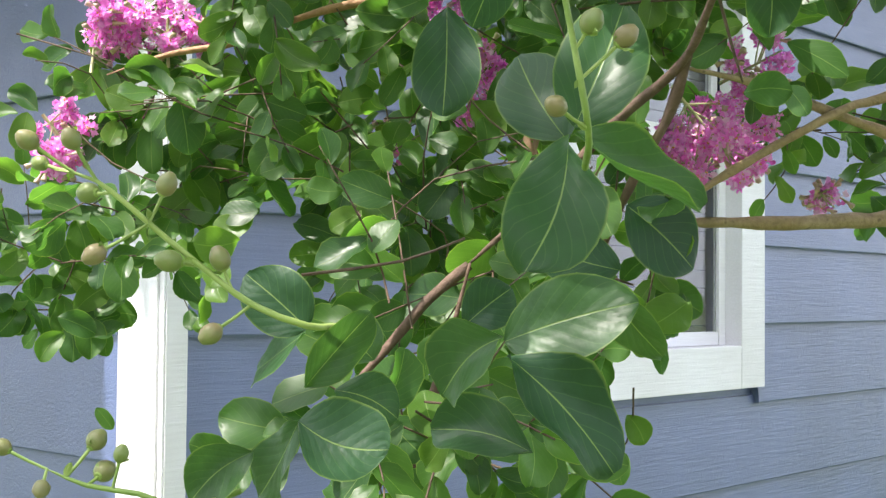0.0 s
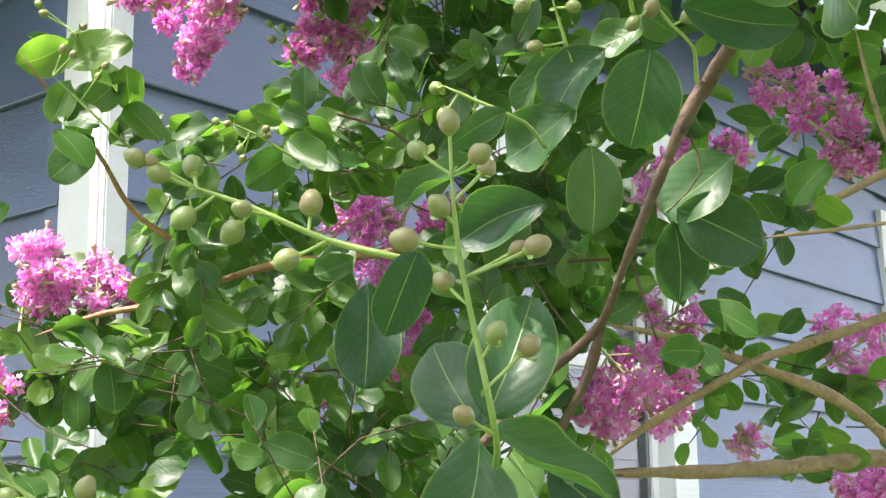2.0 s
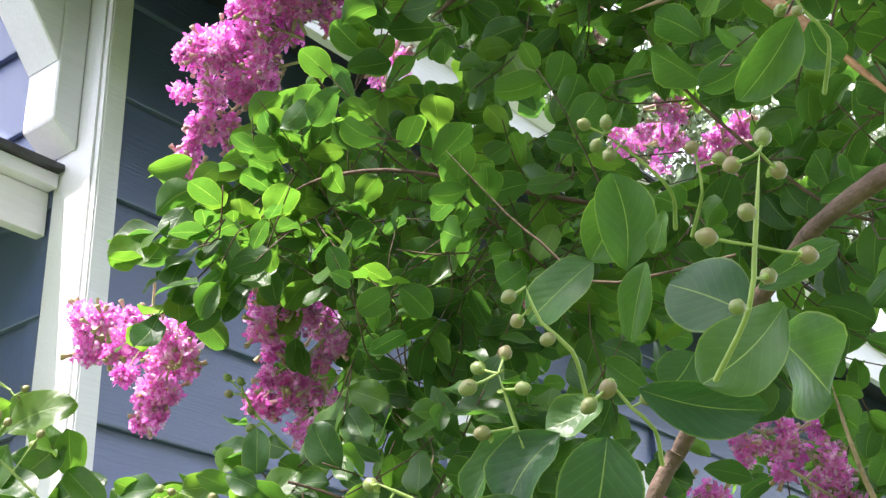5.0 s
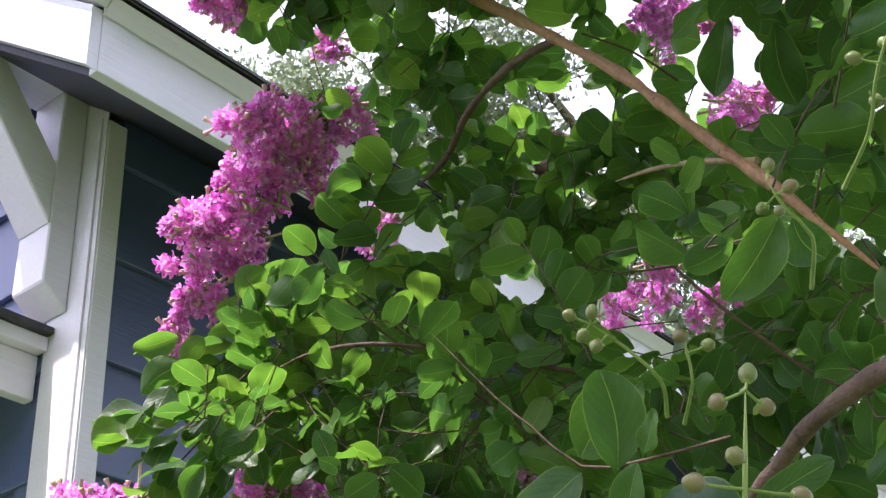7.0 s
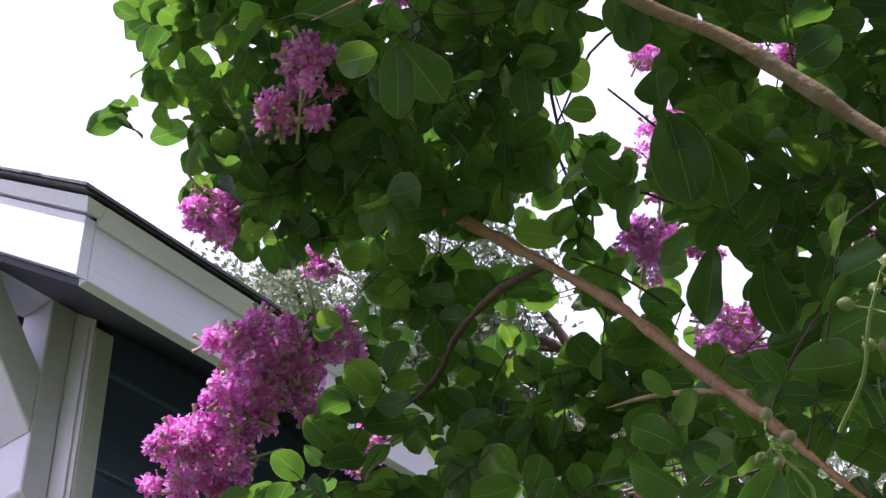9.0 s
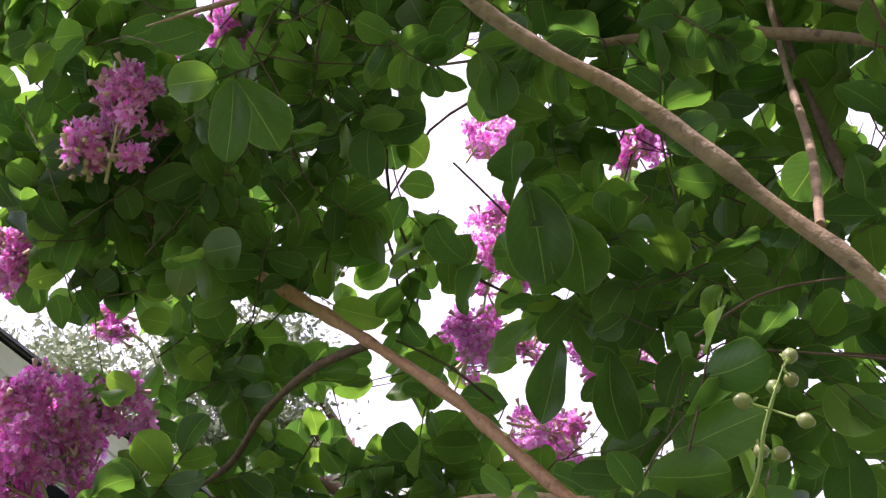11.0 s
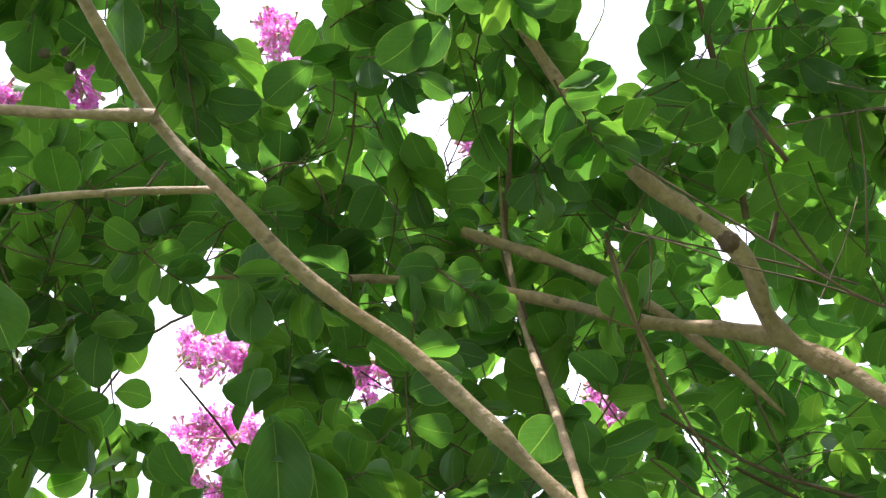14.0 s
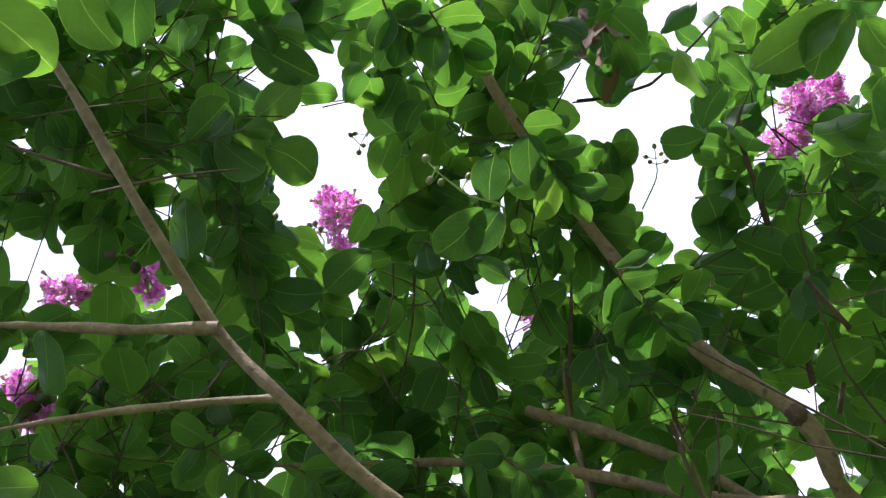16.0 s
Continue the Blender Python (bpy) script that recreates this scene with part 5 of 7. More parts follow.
limb([(0.712, 0.561, 2.597), (0.681, 0.518, 2.631), (0.644, 0.473, 2.67), (0.609, 0.432, 2.706), (0.585, 0.402, 2.731), (0.586, 0.366, 2.749)], 0.0036, 0.0020, BARK_BROWN)
limb([(1.083, 0.574, 2.398), (0.954, 0.664, 2.394), (0.863, 0.725, 2.395), (0.792, 0.769, 2.397)], 0.0036, 0.0020, BARK_TAN)
limb([(1.007, 0.59, 2.283), (0.884, 0.659, 2.294), (0.799, 0.708, 2.302), (0.759, 0.735, 2.302), (0.722, 0.771, 2.292)], 0.0052, 0.0023, BARK_BROWN)
limb([(0.722, 0.771, 2.292), (0.662, 0.796, 2.305), (0.597, 0.818, 2.324), (0.537, 0.842, 2.339)], 0.0021, 0.0012, BARK_BROWN)
add_twig([(0.674, 0.482, 2.401), (0.617, 0.497, 2.419), (0.55, 0.519, 2.439), (0.498, 0.535, 2.454)], 0.0015, 0.0009)
add_twig([(0.719, 0.524, 2.48), (0.666, 0.5, 2.52), (0.628, 0.46, 2.563)], 0.0019, 0.0012)
add_twig([(0.369, 1.026, 2.832), (0.329, 1.058, 2.812), (0.299, 1.111, 2.768), (0.284, 1.138, 2.747)], 0.0026, 0.0016)
add_twig([(0.26, 1.108, 2.785), (0.28, 1.134, 2.752), (0.309, 1.172, 2.704), (0.316, 1.212, 2.662), (0.307, 1.237, 2.64)], 0.0029, 0.0019)
add_twig([(0.313, 1.016, 2.568), (0.37, 1.022, 2.544), (0.426, 1.024, 2.524), (0.47, 1.02, 2.512)], 0.0025, 0.0017)
add_twig([(-0.018, 1.09, 2.263), (0.014, 1.108, 2.229), (0.061, 1.128, 2.19), (0.103, 1.143, 2.161)], 0.0021, 0.0013)
add_twig([(0.086, 0.996, 2.115), (0.128, 1.016, 2.077), (0.151, 1.023, 2.062), (0.206, 1.046, 2.017)], 0.0021, 0.0012)
add_twig([(-0.078, 0.732, 1.509), (-0.023, 0.729, 1.517), (0.012, 0.726, 1.53)], 0.0014, 0.0010)
add_twig([(0.206, 0.785, 1.766), (0.213, 0.789, 1.741), (0.191, 0.793, 1.716)], 0.0011, 0.0007)
add_twig([(0.195, 0.944, 1.72), (0.208, 0.951, 1.678), (0.216, 0.954, 1.654)], 0.0019, 0.0011)
add_twig([(0.122, 0.949, 1.703), (0.139, 0.953, 1.678), (0.148, 0.954, 1.665)], 0.0013, 0.0009)
add_twig([(0.198, 1.043, 1.735), (0.16, 1.045, 1.733), (0.099, 1.048, 1.726)], 0.0021, 0.0012)
add_twig([(0.315, 0.659, 3.073), (0.352, 0.632, 3.07)], 0.0013, 0.0010)
add_twig([(0.489, 0.474, 2.854), (0.549, 0.431, 2.851), (0.597, 0.336, 2.88)], 0.0025, 0.0017)
add_twig([(0.266, 1.011, 2.783), (0.283, 1.082, 2.712), (0.322, 1.128, 2.649), (0.322, 1.184, 2.601)], 0.0030, 0.0018)
add_twig([(-0.356, 1.094, 1.712), (-0.318, 1.094, 1.701), (-0.276, 1.094, 1.689)], 0.0012, 0.0009)
add_twig([(-0.313, 1.096, 1.638), (-0.275, 1.097, 1.605), (-0.232, 1.098, 1.587)], 0.0012, 0.0007)
add_twig([(-0.023, 0.932, 1.824), (0.019, 0.934, 1.811), (0.062, 0.94, 1.785), (0.122, 0.929, 1.808)], 0.0017, 0.0011)
add_twig([(0.529, 0.571, 2.506), (0.561, 0.604, 2.458), (0.582, 0.628, 2.425)], 0.0022, 0.0013)
add_twig([(0.56, 0.559, 2.498), (0.572, 0.581, 2.472), (0.562, 0.607, 2.455)], 0.0011, 0.0007)
spray((0.327, 0.412, 2.586), (0.36, 0.429, 2.565), 7, 0.033, (-0.3, -0.45, -0.84), check=False, dense=True)
spray((0.348, 0.423, 2.573), (0.381, 0.439, 2.55), 7, 0.033, (-0.3, -0.45, -0.84), check=False, dense=True)
spray((0.418, 0.468, 2.517), (0.448, 0.483, 2.492), 7, 0.033, (-0.3, -0.45, -0.84), check=False, dense=True)
spray((0.441, 0.473, 2.501), (0.47, 0.487, 2.475), 7, 0.033, (-0.3, -0.45, -0.84), check=False, dense=True)
spray((0.243, 0.372, 2.63), (0.277, 0.39, 2.613), 7, 0.033, (-0.3, -0.45, -0.84), check=False, dense=True)
spray((0.204, 0.373, 2.641), (0.237, 0.392, 2.626), 7, 0.033, (-0.3, -0.45, -0.84), check=False, dense=True)
spray((0.232, 0.663, 2.440), (0.271, 0.668, 2.421), 7, 0.033, (-0.3, -0.45, -0.84), check=False, dense=True)
spray((0.265, 0.650, 2.437), (0.305, 0.654, 2.417), 7, 0.033, (-0.3, -0.45, -0.84), check=False, dense=True)
spray((0.335, 0.611, 2.432), (0.374, 0.613, 2.410), 7, 0.033, (-0.3, -0.45, -0.84), check=False, dense=True)
spray((0.355, 0.582, 2.401), (0.392, 0.583, 2.379), 7, 0.033, (-0.3, -0.45, -0.84), check=False, dense=True)
spray((0.189, 0.704, 2.488), (0.231, 0.710, 2.470), 7, 0.033, (-0.3, -0.45, -0.84), check=False, dense=True)
spray((0.265, 0.995, 2.671), (0.327, 1.040, 2.609), 6, 0.036, (-0.2, -0.7, -0.6), check=False, dense=True)
spray((0.288, 1.059, 2.603), (0.289, 1.113, 2.544), 7, 0.036, (-0.2, -0.7, -0.6), check=False, dense=True)
spray((0.316, 1.015, 2.638), (0.304, 1.067, 2.590), 5, 0.036, (-0.2, -0.7, -0.6), check=False, dense=True)
spray((-0.083, 1.146, 2.135), (-0.160, 1.162, 2.082), 7, 0.044, (-0.3, -0.75, 0.5), check=False, dense=True)
spray((-0.111, 1.160, 2.099), (-0.177, 1.178, 2.035), 7, 0.044, (-0.3, -0.75, 0.5), check=False, dense=True)
spray((-0.143, 1.138, 2.137), (-0.175, 1.146, 2.111), 4, 0.044, (-0.3, -0.75, 0.5), check=False, dense=True)
spray((-0.056, 1.164, 2.100), (-0.084, 1.176, 2.069), 5, 0.044, (-0.3, -0.75, 0.5), check=False, dense=True)
# Two dense clumps added to block sky light in the dark zone.
clump((-0.03, 1.02, 2.62), (0.12, 0.10, 0.10), 2, 40, 26, 0.043, dense=True)
clump((-0.04, 1.16, 2.74), (0.14, 0.10, 0.10), 2, 40, 26, 0.043, dense=True)
# Three unseen clumps added overhead to shade the leaves and flowers below.
clump((-0.20, 0.72, 3.08), (0.26, 0.22, 0.10), 0, 0, 130, dense=True)
clump((0.19, 0.06, 2.86), (0.14, 0.12, 0.06), 0, 0, 45, dense=True)
clump((0.07, 0.31, 3.92), (0.38, 0.32, 0.14), 0, 0, 55, dense=True)
clump((-0.16, 1.09, 1.8), (0.07, 0.05, 0.12), 10, 14, 8, 0.039)
clump((-0.05, 1.13, 1.85), (0.06, 0.05, 0.12), 4, 15, 13, 0.039)
clump((-0.22, 1.22, 1.68), (0.11, 0.05, 0.12), 11, 7, 18, 0.039)
clump((-0.13, 1.27, 1.66), (0.09, 0.08, 0.15), 7, 6, 22, 0.039)
clump((-0.31, 1.33, 1.6), (0.07, 0.07, 0.12), 14, 3, 14, 0.039)
clump((-0.04, 1.22, 1.63), (0.06, 0.10, 0.15), 3, 5, 23, 0.039)
clump((0.04, 1.19, 1.82), (0.09, 0.08, 0.15), -1, 13, 22, 0.039)
clump((0.11, 1.08, 1.85), (0.07, 0.06, 0.12), -4, 16, 18, 0.039)
clump((0.02, 1.18, 1.54), (0.10, 0.05, 0.15), 0, 1, 18, 0.039)
clump((0.11, 1.02, 1.59), (0.05, 0.07, 0.12), -5, 4, 14, 0.039)
clump((0.18, 1.18, 1.82), (0.06, 0.07, 0.12), -7, 13, 14, 0.039)
clump((0.27, 1.03, 1.78), (0.05, 0.05, 0.10), -13, 13, 8, 0.039)
clump((0.16, 1.25, 1.73), (0.06, 0.06, 0.12), -6, 9, 14, 0.039)
clump((0.37, 1.35, 1.67), (0.07, 0.03, 0.10), -14, 6, 8, 0.039)
clump((0.47, 1.36, 1.62), (0.07, 0.03, 0.10), -18, 4, 8, 0.039)
clump((0.5, 1.36, 1.9), (0.05, 0.07, 0.10), -19, 14, 8, 0.039)
clump((0.42, 1.23, 1.8), (0.03, 0.03, 0.10), -17, 12, 4, 0.039)
clump((0.15, 1.03, 1.52), (0.05, 0.04, 0.10), -7, -0, 8, 0.039)
clump((-0.42, 1.35, 1.52), (0.06, 0.07, 0.12), 17, 1, 17, 0.039)
clump((-0.03, 0.95, 1.44), (0.06, 0.06, 0.12), 2, -3, 14, 0.039)
clump((0.16, 1.05, 1.46), (0.02, 0.05, 0.08), -9, -2, 6, 0.039)
clump((0.02, 0.95, 1.37), (0.07, 0.03, 0.10), -1, -7, 10, 0.039)
clump((-0.1, 1.3, 1.65), (0.11, 0.07, 0.15), 5, 7, 18, 0.039)
clump((-0.17, 1.22, 2.08), (0.05, 0.03, 0.08), 9, 22, 8, 0.039)
clump((-0.11, 1.2, 2.14), (0.06, 0.05, 0.10), 6, 25, 13, 0.039)
clump((-0.04, 1.19, 2.17), (0.08, 0.05, 0.12), 3, 27, 17, 0.039)
clump((0.08, 1.24, 2.15), (0.10, 0.08, 0.15), -3, 25, 23, 0.039)
clump((0.18, 1.09, 2.11), (0.10, 0.06, 0.15), -8, 26, 23, 0.039)
clump((0.03, 1.13, 2), (0.06, 0.06, 0.12), -1, 21, 14, 0.039)
clump((0.27, 0.94, 2.06), (0.07, 0.04, 0.12), -15, 26, 13, 0.039)
clump((0.1, 1.1, 1.94), (0.06, 0.06, 0.12), -4, 18, 13, 0.039)
clump((0.42, 1.07, 1.97), (0.05, 0.07, 0.12), -20, 19, 14, 0.039)
clump((0.41, 0.94, 2.04), (0.05, 0.06, 0.12), -21, 25, 13, 0.039)
clump((-0.03, 1.13, 1.86), (0.07, 0.04, 0.10), 3, 14, 11, 0.039)
clump((-0.25, 1.08, 1.89), (0.03, 0.02, 0.06), 13, 16, 4, 0.039)
clump((-0.15, 1.14, 1.84), (0.06, 0.03, 0.08), 8, 13, 8, 0.039)
clump((0, 1.17, 2.06), (0.04, 0.03, 0.10), 1, 22, 8, 0.039)
clump((-0.09, 1.23, 2.24), (0.06, 0.06, 0.10), 6, 27, 14, 0.039)
clump((0.02, 1.2, 2.27), (0.08, 0.06, 0.12), 1, 29, 17, 0.039)
clump((-0.01, 1.31, 2.19), (0.11, 0.06, 0.12), 2, 24, 18, 0.039)
clump((0.13, 1.27, 2.24), (0.11, 0.08, 0.15), -4, 27, 22, 0.039)
clump((-0.15, 1.38, 2.19), (0.07, 0.04, 0.08), 8, 23, 8, 0.039)
clump((0.23, 1.16, 2.12), (0.10, 0.07, 0.15), -10, 24, 19, 0.039)
clump((0.15, 1.21, 2.44), (0.11, 0.06, 0.12), -6, 35, 18, 0.039)
clump((0.02, 1.21, 2.63), (0.11, 0.05, 0.12), 1, 41, 16, 0.039)
clump((0.19, 1.19, 2.56), (0.09, 0.05, 0.12), -7, 39, 12, 0.039)
clump((0.28, 1.13, 2.36), (0.11, 0.06, 0.15), -12, 33, 19, 0.039)
clump((0.39, 1.13, 2.34), (0.10, 0.06, 0.15), -18, 32, 17, 0.039)
clump((0.46, 0.99, 2.37), (0.07, 0.06, 0.12), -24, 36, 12, 0.039)
clump((0.35, 0.77, 2.07), (0.04, 0.05, 0.10), -22, 29, 10, 0.039)
clump((0.31, 1.12, 2.27), (0.08, 0.04, 0.12), -14, 30, 12, 0.039)
clump((0.32, 0.95, 2.07), (0.09, 0.07, 0.12), -17, 25, 18, 0.039)
clump((0.38, 0.85, 2.02), (0.04, 0.06, 0.10), -22, 25, 10, 0.039)
clump((0.08, 1.21, 2.53), (0.05, 0.05, 0.10), -2, 38, 7, 0.039)
clump((0.13, 1.25, 2.08), (0.17, 0.03, 0.12), -4, 21, 16, 0.039)
clump((-0.08, 1, 2.71), (0.14, 0.06, 0.12), 6, 47, 22, 0.039)
clump((-0.09, 1.05, 2.65), (0.07, 0.05, 0.12), 7, 44, 16, 0.039)
clump((-0.04, 1.13, 2.55), (0.04, 0.03, 0.08), 4, 39, 6, 0.039)
clump((0.11, 0.98, 2.64), (0.11, 0.07, 0.15), -4, 46, 22, 0.039)
clump((0.21, 0.96, 2.66), (0.07, 0.05, 0.12), -11, 47, 11, 0.039)
clump((0.08, 1.12, 2.55), (0.11, 0.06, 0.15), -2, 40, 20, 0.039)
clump((0.4, 0.87, 2.43), (0.06, 0.06, 0.12), -23, 41, 12, 0.039)
clump((0.44, 0.78, 2.38), (0.04, 0.06, 0.12), -28, 41, 11, 0.039)
clump((0.33, 0.9, 2.56), (0.03, 0.03, 0.10), -19, 45, 2, 0.039)
clump((-0.06, 0.92, 2.71), (0.09, 0.05, 0.12), 6, 51, 13)
clump((0.1, 0.98, 2.75), (0.10, 0.08, 0.15), -5, 51, 18)
clump((0, 1.12, 2.64), (0.12, 0.06, 0.15), 1, 44, 20)
clump((-0.07, 1.19, 2.59), (0.04, 0.03, 0.08), 5, 40, 5)
clump((0.18, 1.02, 2.68), (0.06, 0.13, 0.15), -10, 47, 20)
clump((0.25, 0.91, 2.77), (0.09, 0.06, 0.12), -16, 53, 13)
clump((0.13, 1.2, 2.59), (0.10, 0.05, 0.12), -5, 40, 12)
clump((0.09, 1.31, 2.56), (0.09, 0.05, 0.12), -3, 36, 11)
clump((0.27, 1.26, 2.48), (0.07, 0.04, 0.10), -12, 34, 7)
clump((0.34, 1.13, 2.52), (0.04, 0.03, 0.08), -17, 38, 4)
clump((0.36, 0.89, 2.46), (0.04, 0.09, 0.12), -23, 42, 13)
clump((0.45, 0.88, 2.66), (0.07, 0.07, 0.12), -29, 48, 10)
clump((0.48, 0.87, 2.44), (0.09, 0.07, 0.15), -31, 41, 18)
clump((0.6, 0.79, 2.63), (0.10, 0.07, 0.15), -41, 47, 16)
clump((0.59, 0.76, 2.44), (0.04, 0.06, 0.12), -41, 41, 8)
clump((0.41, 0.87, 2.32), (0.06, 0.04, 0.10), -27, 37, 9)
clump((0.52, 0.85, 2.3), (0.09, 0.06, 0.12), -34, 35, 18)
clump((0.4, 1.14, 2.41), (0.11, 0.03, 0.10), -20, 34, 8)
clump((0.11, 0.93, 2.66), (0.06, 0.11, 0.15), -10, 50, 15)
clump((0.21, 1, 2.75), (0.07, 0.13, 0.15), -16, 49, 17)
clump((0.38, 0.86, 2.78), (0.11, 0.08, 0.15), -29, 52, 18)
clump((0.4, 0.86, 2.48), (0.05, 0.09, 0.12), -31, 43, 16)
clump((0.56, 0.84, 2.54), (0.09, 0.09, 0.15), -40, 43, 17)
clump((0.6, 0.92, 2.45), (0.11, 0.08, 0.15), -39, 36, 19)
clump((0.93, 0.9, 2.71), (0.13, 0.09, 0.15), -51, 40, 18)
clump((0.88, 0.73, 2.81), (0.12, 0.08, 0.15), -57, 46, 16)
clump((0.95, 0.91, 2.55), (0.08, 0.09, 0.15), -52, 34, 13)
clump((0.53, 0.77, 2.76), (0.09, 0.06, 0.15), -41, 51, 12)
clump((0.7, 0.8, 2.71), (0.07, 0.08, 0.15), -48, 46, 12)
clump((0.19, 1.15, 2.63), (0.06, 0.03, 0.10), -12, 42, 7)
clump((0.4, 1.16, 2.51), (0.04, 0.04, 0.10), -23, 36, 5)
clump((0.12, 0.85, 2.64), (0.07, 0.09, 0.15), -12, 51, 30)
clump((0.23, 0.87, 2.7), (0.08, 0.08, 0.15), -20, 51, 26)
clump((0.04, 0.69, 2.84), (0.05, 0.03, 0.10), -8, 62, 9)
clump((0.15, 0.61, 2.77), (0.05, 0.03, 0.10), -21, 63, 12)
clump((0.21, 0.63, 2.73), (0.03, 0.04, 0.10), -26, 60, 9)
clump((0.13, 0.82, 2.84), (0.03, 0.02, 0.08), -14, 57, 5)
clump((0.37, 0.78, 2.81), (0.09, 0.09, 0.15), -32, 54, 29)
clump((0.36, 0.63, 2.78), (0.04, 0.06, 0.10), -38, 58, 12)
clump((0.41, 0.58, 2.85), (0.07, 0.06, 0.12), -44, 60, 15)
clump((0.48, 0.53, 2.84), (0.07, 0.04, 0.12), -51, 59, 14)
clump((0.47, 0.71, 2.81), (0.09, 0.07, 0.15), -41, 54, 21)
clump((0.55, 0.77, 2.73), (0.11, 0.07, 0.15), -42, 49, 26)
clump((0.65, 0.59, 2.72), (0.08, 0.07, 0.15), -55, 50, 20)
clump((0.75, 0.69, 2.74), (0.11, 0.07, 0.15), -54, 46, 21)
clump((0.74, 0.52, 2.73), (0.07, 0.10, 0.15), -62, 49, 23)
clump((0.67, 0.52, 2.82), (0.04, 0.06, 0.10), -60, 54, 11)
clump((0.86, 0.49, 2.88), (0.06, 0.10, 0.12), -67, 50, 17)
clump((0.46, 0.86, 2.66), (0.09, 0.07, 0.15), -33, 46, 21)
clump((0.79, 0.87, 2.74), (0.10, 0.06, 0.15), -48, 42, 15)
clump((0.94, 0.81, 2.71), (0.10, 0.05, 0.15), -54, 40, 14)
clump((0.68, 0.42, 2.81), (0.05, 0.02, 0.10), -67, 54, 8)
clump((0.03, 0.6, 2.92), (0.08, 0.04, 0.12), -9, 67, 15)
clump((0.35, 0.52, 3.01), (0.10, 0.04, 0.12), -42, 66, 15)
clump((0.44, 0.54, 2.96), (0.06, 0.05, 0.12), -47, 62, 12)
clump((0.52, 0.44, 2.98), (0.06, 0.03, 0.10), -58, 62, 9)
clump((0.61, 0.36, 2.86), (0.04, 0.02, 0.10), -68, 58, 5)
clump((0.12, 0.54, 2.85), (0.07, 0.04, 0.12), -20, 67, 15)
clump((1.26, 1.3, 2.97), (0.23, 0.18, 0.25), -48, 36, 34, 0.042)
clump((1.39, 1.11, 3.2), (0.21, 0.15, 0.25), -55, 41, 26, 0.042)
clump((1.38, 1.26, 2.79), (0.15, 0.13, 0.25), -51, 31, 18, 0.042)
clump((0.92, 1.47, 2.87), (0.22, 0.10, 0.25), -35, 36, 20, 0.042)
clump((1.01, 1.27, 3.28), (0.24, 0.15, 0.25), -42, 46, 22, 0.042)
clump((1.31, 1.17, 3.2), (0.23, 0.15, 0.25), -52, 41, 26, 0.042)
clump((1.35, 0.86, 3.36), (0.15, 0.19, 0.25), -62, 46, 18, 0.042)
clump((0.75, 1.23, 3.43), (0.24, 0.19, 0.25), -35, 52, 24, 0.042)
clump((1.07, 0.87, 3.24), (0.10, 0.10, 0.20), -56, 49, 10, 0.042)
clump((0.31, 1.22, 3.27), (0.16, 0.10, 0.20), -18, 53, 14, 0.042)
clump((0.79, 0.94, 3.33), (0.15, 0.13, 0.20), -45, 54, 12, 0.042)
clump((0.89, 1.32, 2.95), (0.19, 0.20, 0.25), -36, 40, 20, 0.042)
clump((0.11, 1.51, 3.01), (0.20, 0.15, 0.25), -4, 43, 14, 0.042)
clump((0.2, 1.33, 3.16), (0.12, 0.12, 0.20), -8, 50, 10, 0.042)
clump((0.54, 1.61, 2.59), (0.21, 0.13, 0.25), -17, 30, 16, 0.042)
clump((0.09, 1.62, 2.44), (0.20, 0.10, 0.15), -2, 27, 10, 0.042)
clump((1.18, 0.67, 3.3), (0.10, 0.14, 0.20), -65, 50, 12, 0.042)
clump((0.73, 1, 3.32), (0.22, 0.14, 0.25), -41, 53, 16, 0.042)
clump((-0.1, 0.98, 2.74), (0.06, 0.06, 0.12), 8, 50, 14)
clump((0.02, 0.68, 2.82), (0.05, 0.06, 0.12), -6, 62, 14)
clump((0.13, 0.58, 2.83), (0.06, 0.04, 0.12), -19, 65, 12)
clump((0.12, 0.69, 2.83), (0.05, 0.05, 0.12), -15, 61, 11)
clump((0.41, 0.62, 2.87), (0.06, 0.06, 0.12), -41, 59, 10)
clump((0.51, 0.57, 2.86), (0.05, 0.05, 0.12), -49, 57, 10)
clump((0.73, 0.47, 2.82), (0.06, 0.08, 0.12), -64, 52, 14)
clump((0.64, 0.43, 2.87), (0.03, 0.06, 0.10), -63, 57, 7)
clump((0.23, 0.72, 2.84), (0.05, 0.04, 0.12), -24, 59, 9)
clump((0.86, 0.45, 2.95), (0.05, 0.08, 0.12), -68, 52, 11)
clump((0.47, 0.51, 2.84), (0.03, 0.03, 0.10), -50, 59, 5)
clump((0.17, 0.57, 2.88), (0.03, 0.03, 0.10), -24, 66, 4)
clump((0.64, 0.39, 2.84), (0.03, 0.03, 0.10), -66, 56, 4)
clump((0.95, 0.8, 2.48), (0.06, 0.08, 0.12), -56, 33, 14)
clump((0.94, 0.83, 2.6), (0.07, 0.06, 0.12), -54, 37, 10)
clump((0.79, 0.81, 2.35), (0.07, 0.03, 0.10), -50, 31, 8)
clump((0.29, 1.11, 2.71), (0.04, 0.04, 0.10), -18, 44, 4)
clump((0.45, 0.49, 2.98), (0.04, 0.04, 0.10), -51, 63, 5)
clump((-0.01, 0.61, 2.87), (0.05, 0.04, 0.10), -4, 66, 8)
clump((0.08, 0.59, 2.85), (0.04, 0.04, 0.10), -14, 66, 8)
clump((-0.12, 1.17, 2.1), (0.07, 0.04, 0.10), 7, 25, 17, 0.039)
clump((-0.04, 1.2, 2.14), (0.06, 0.03, 0.10), 3, 25, 10, 0.039)
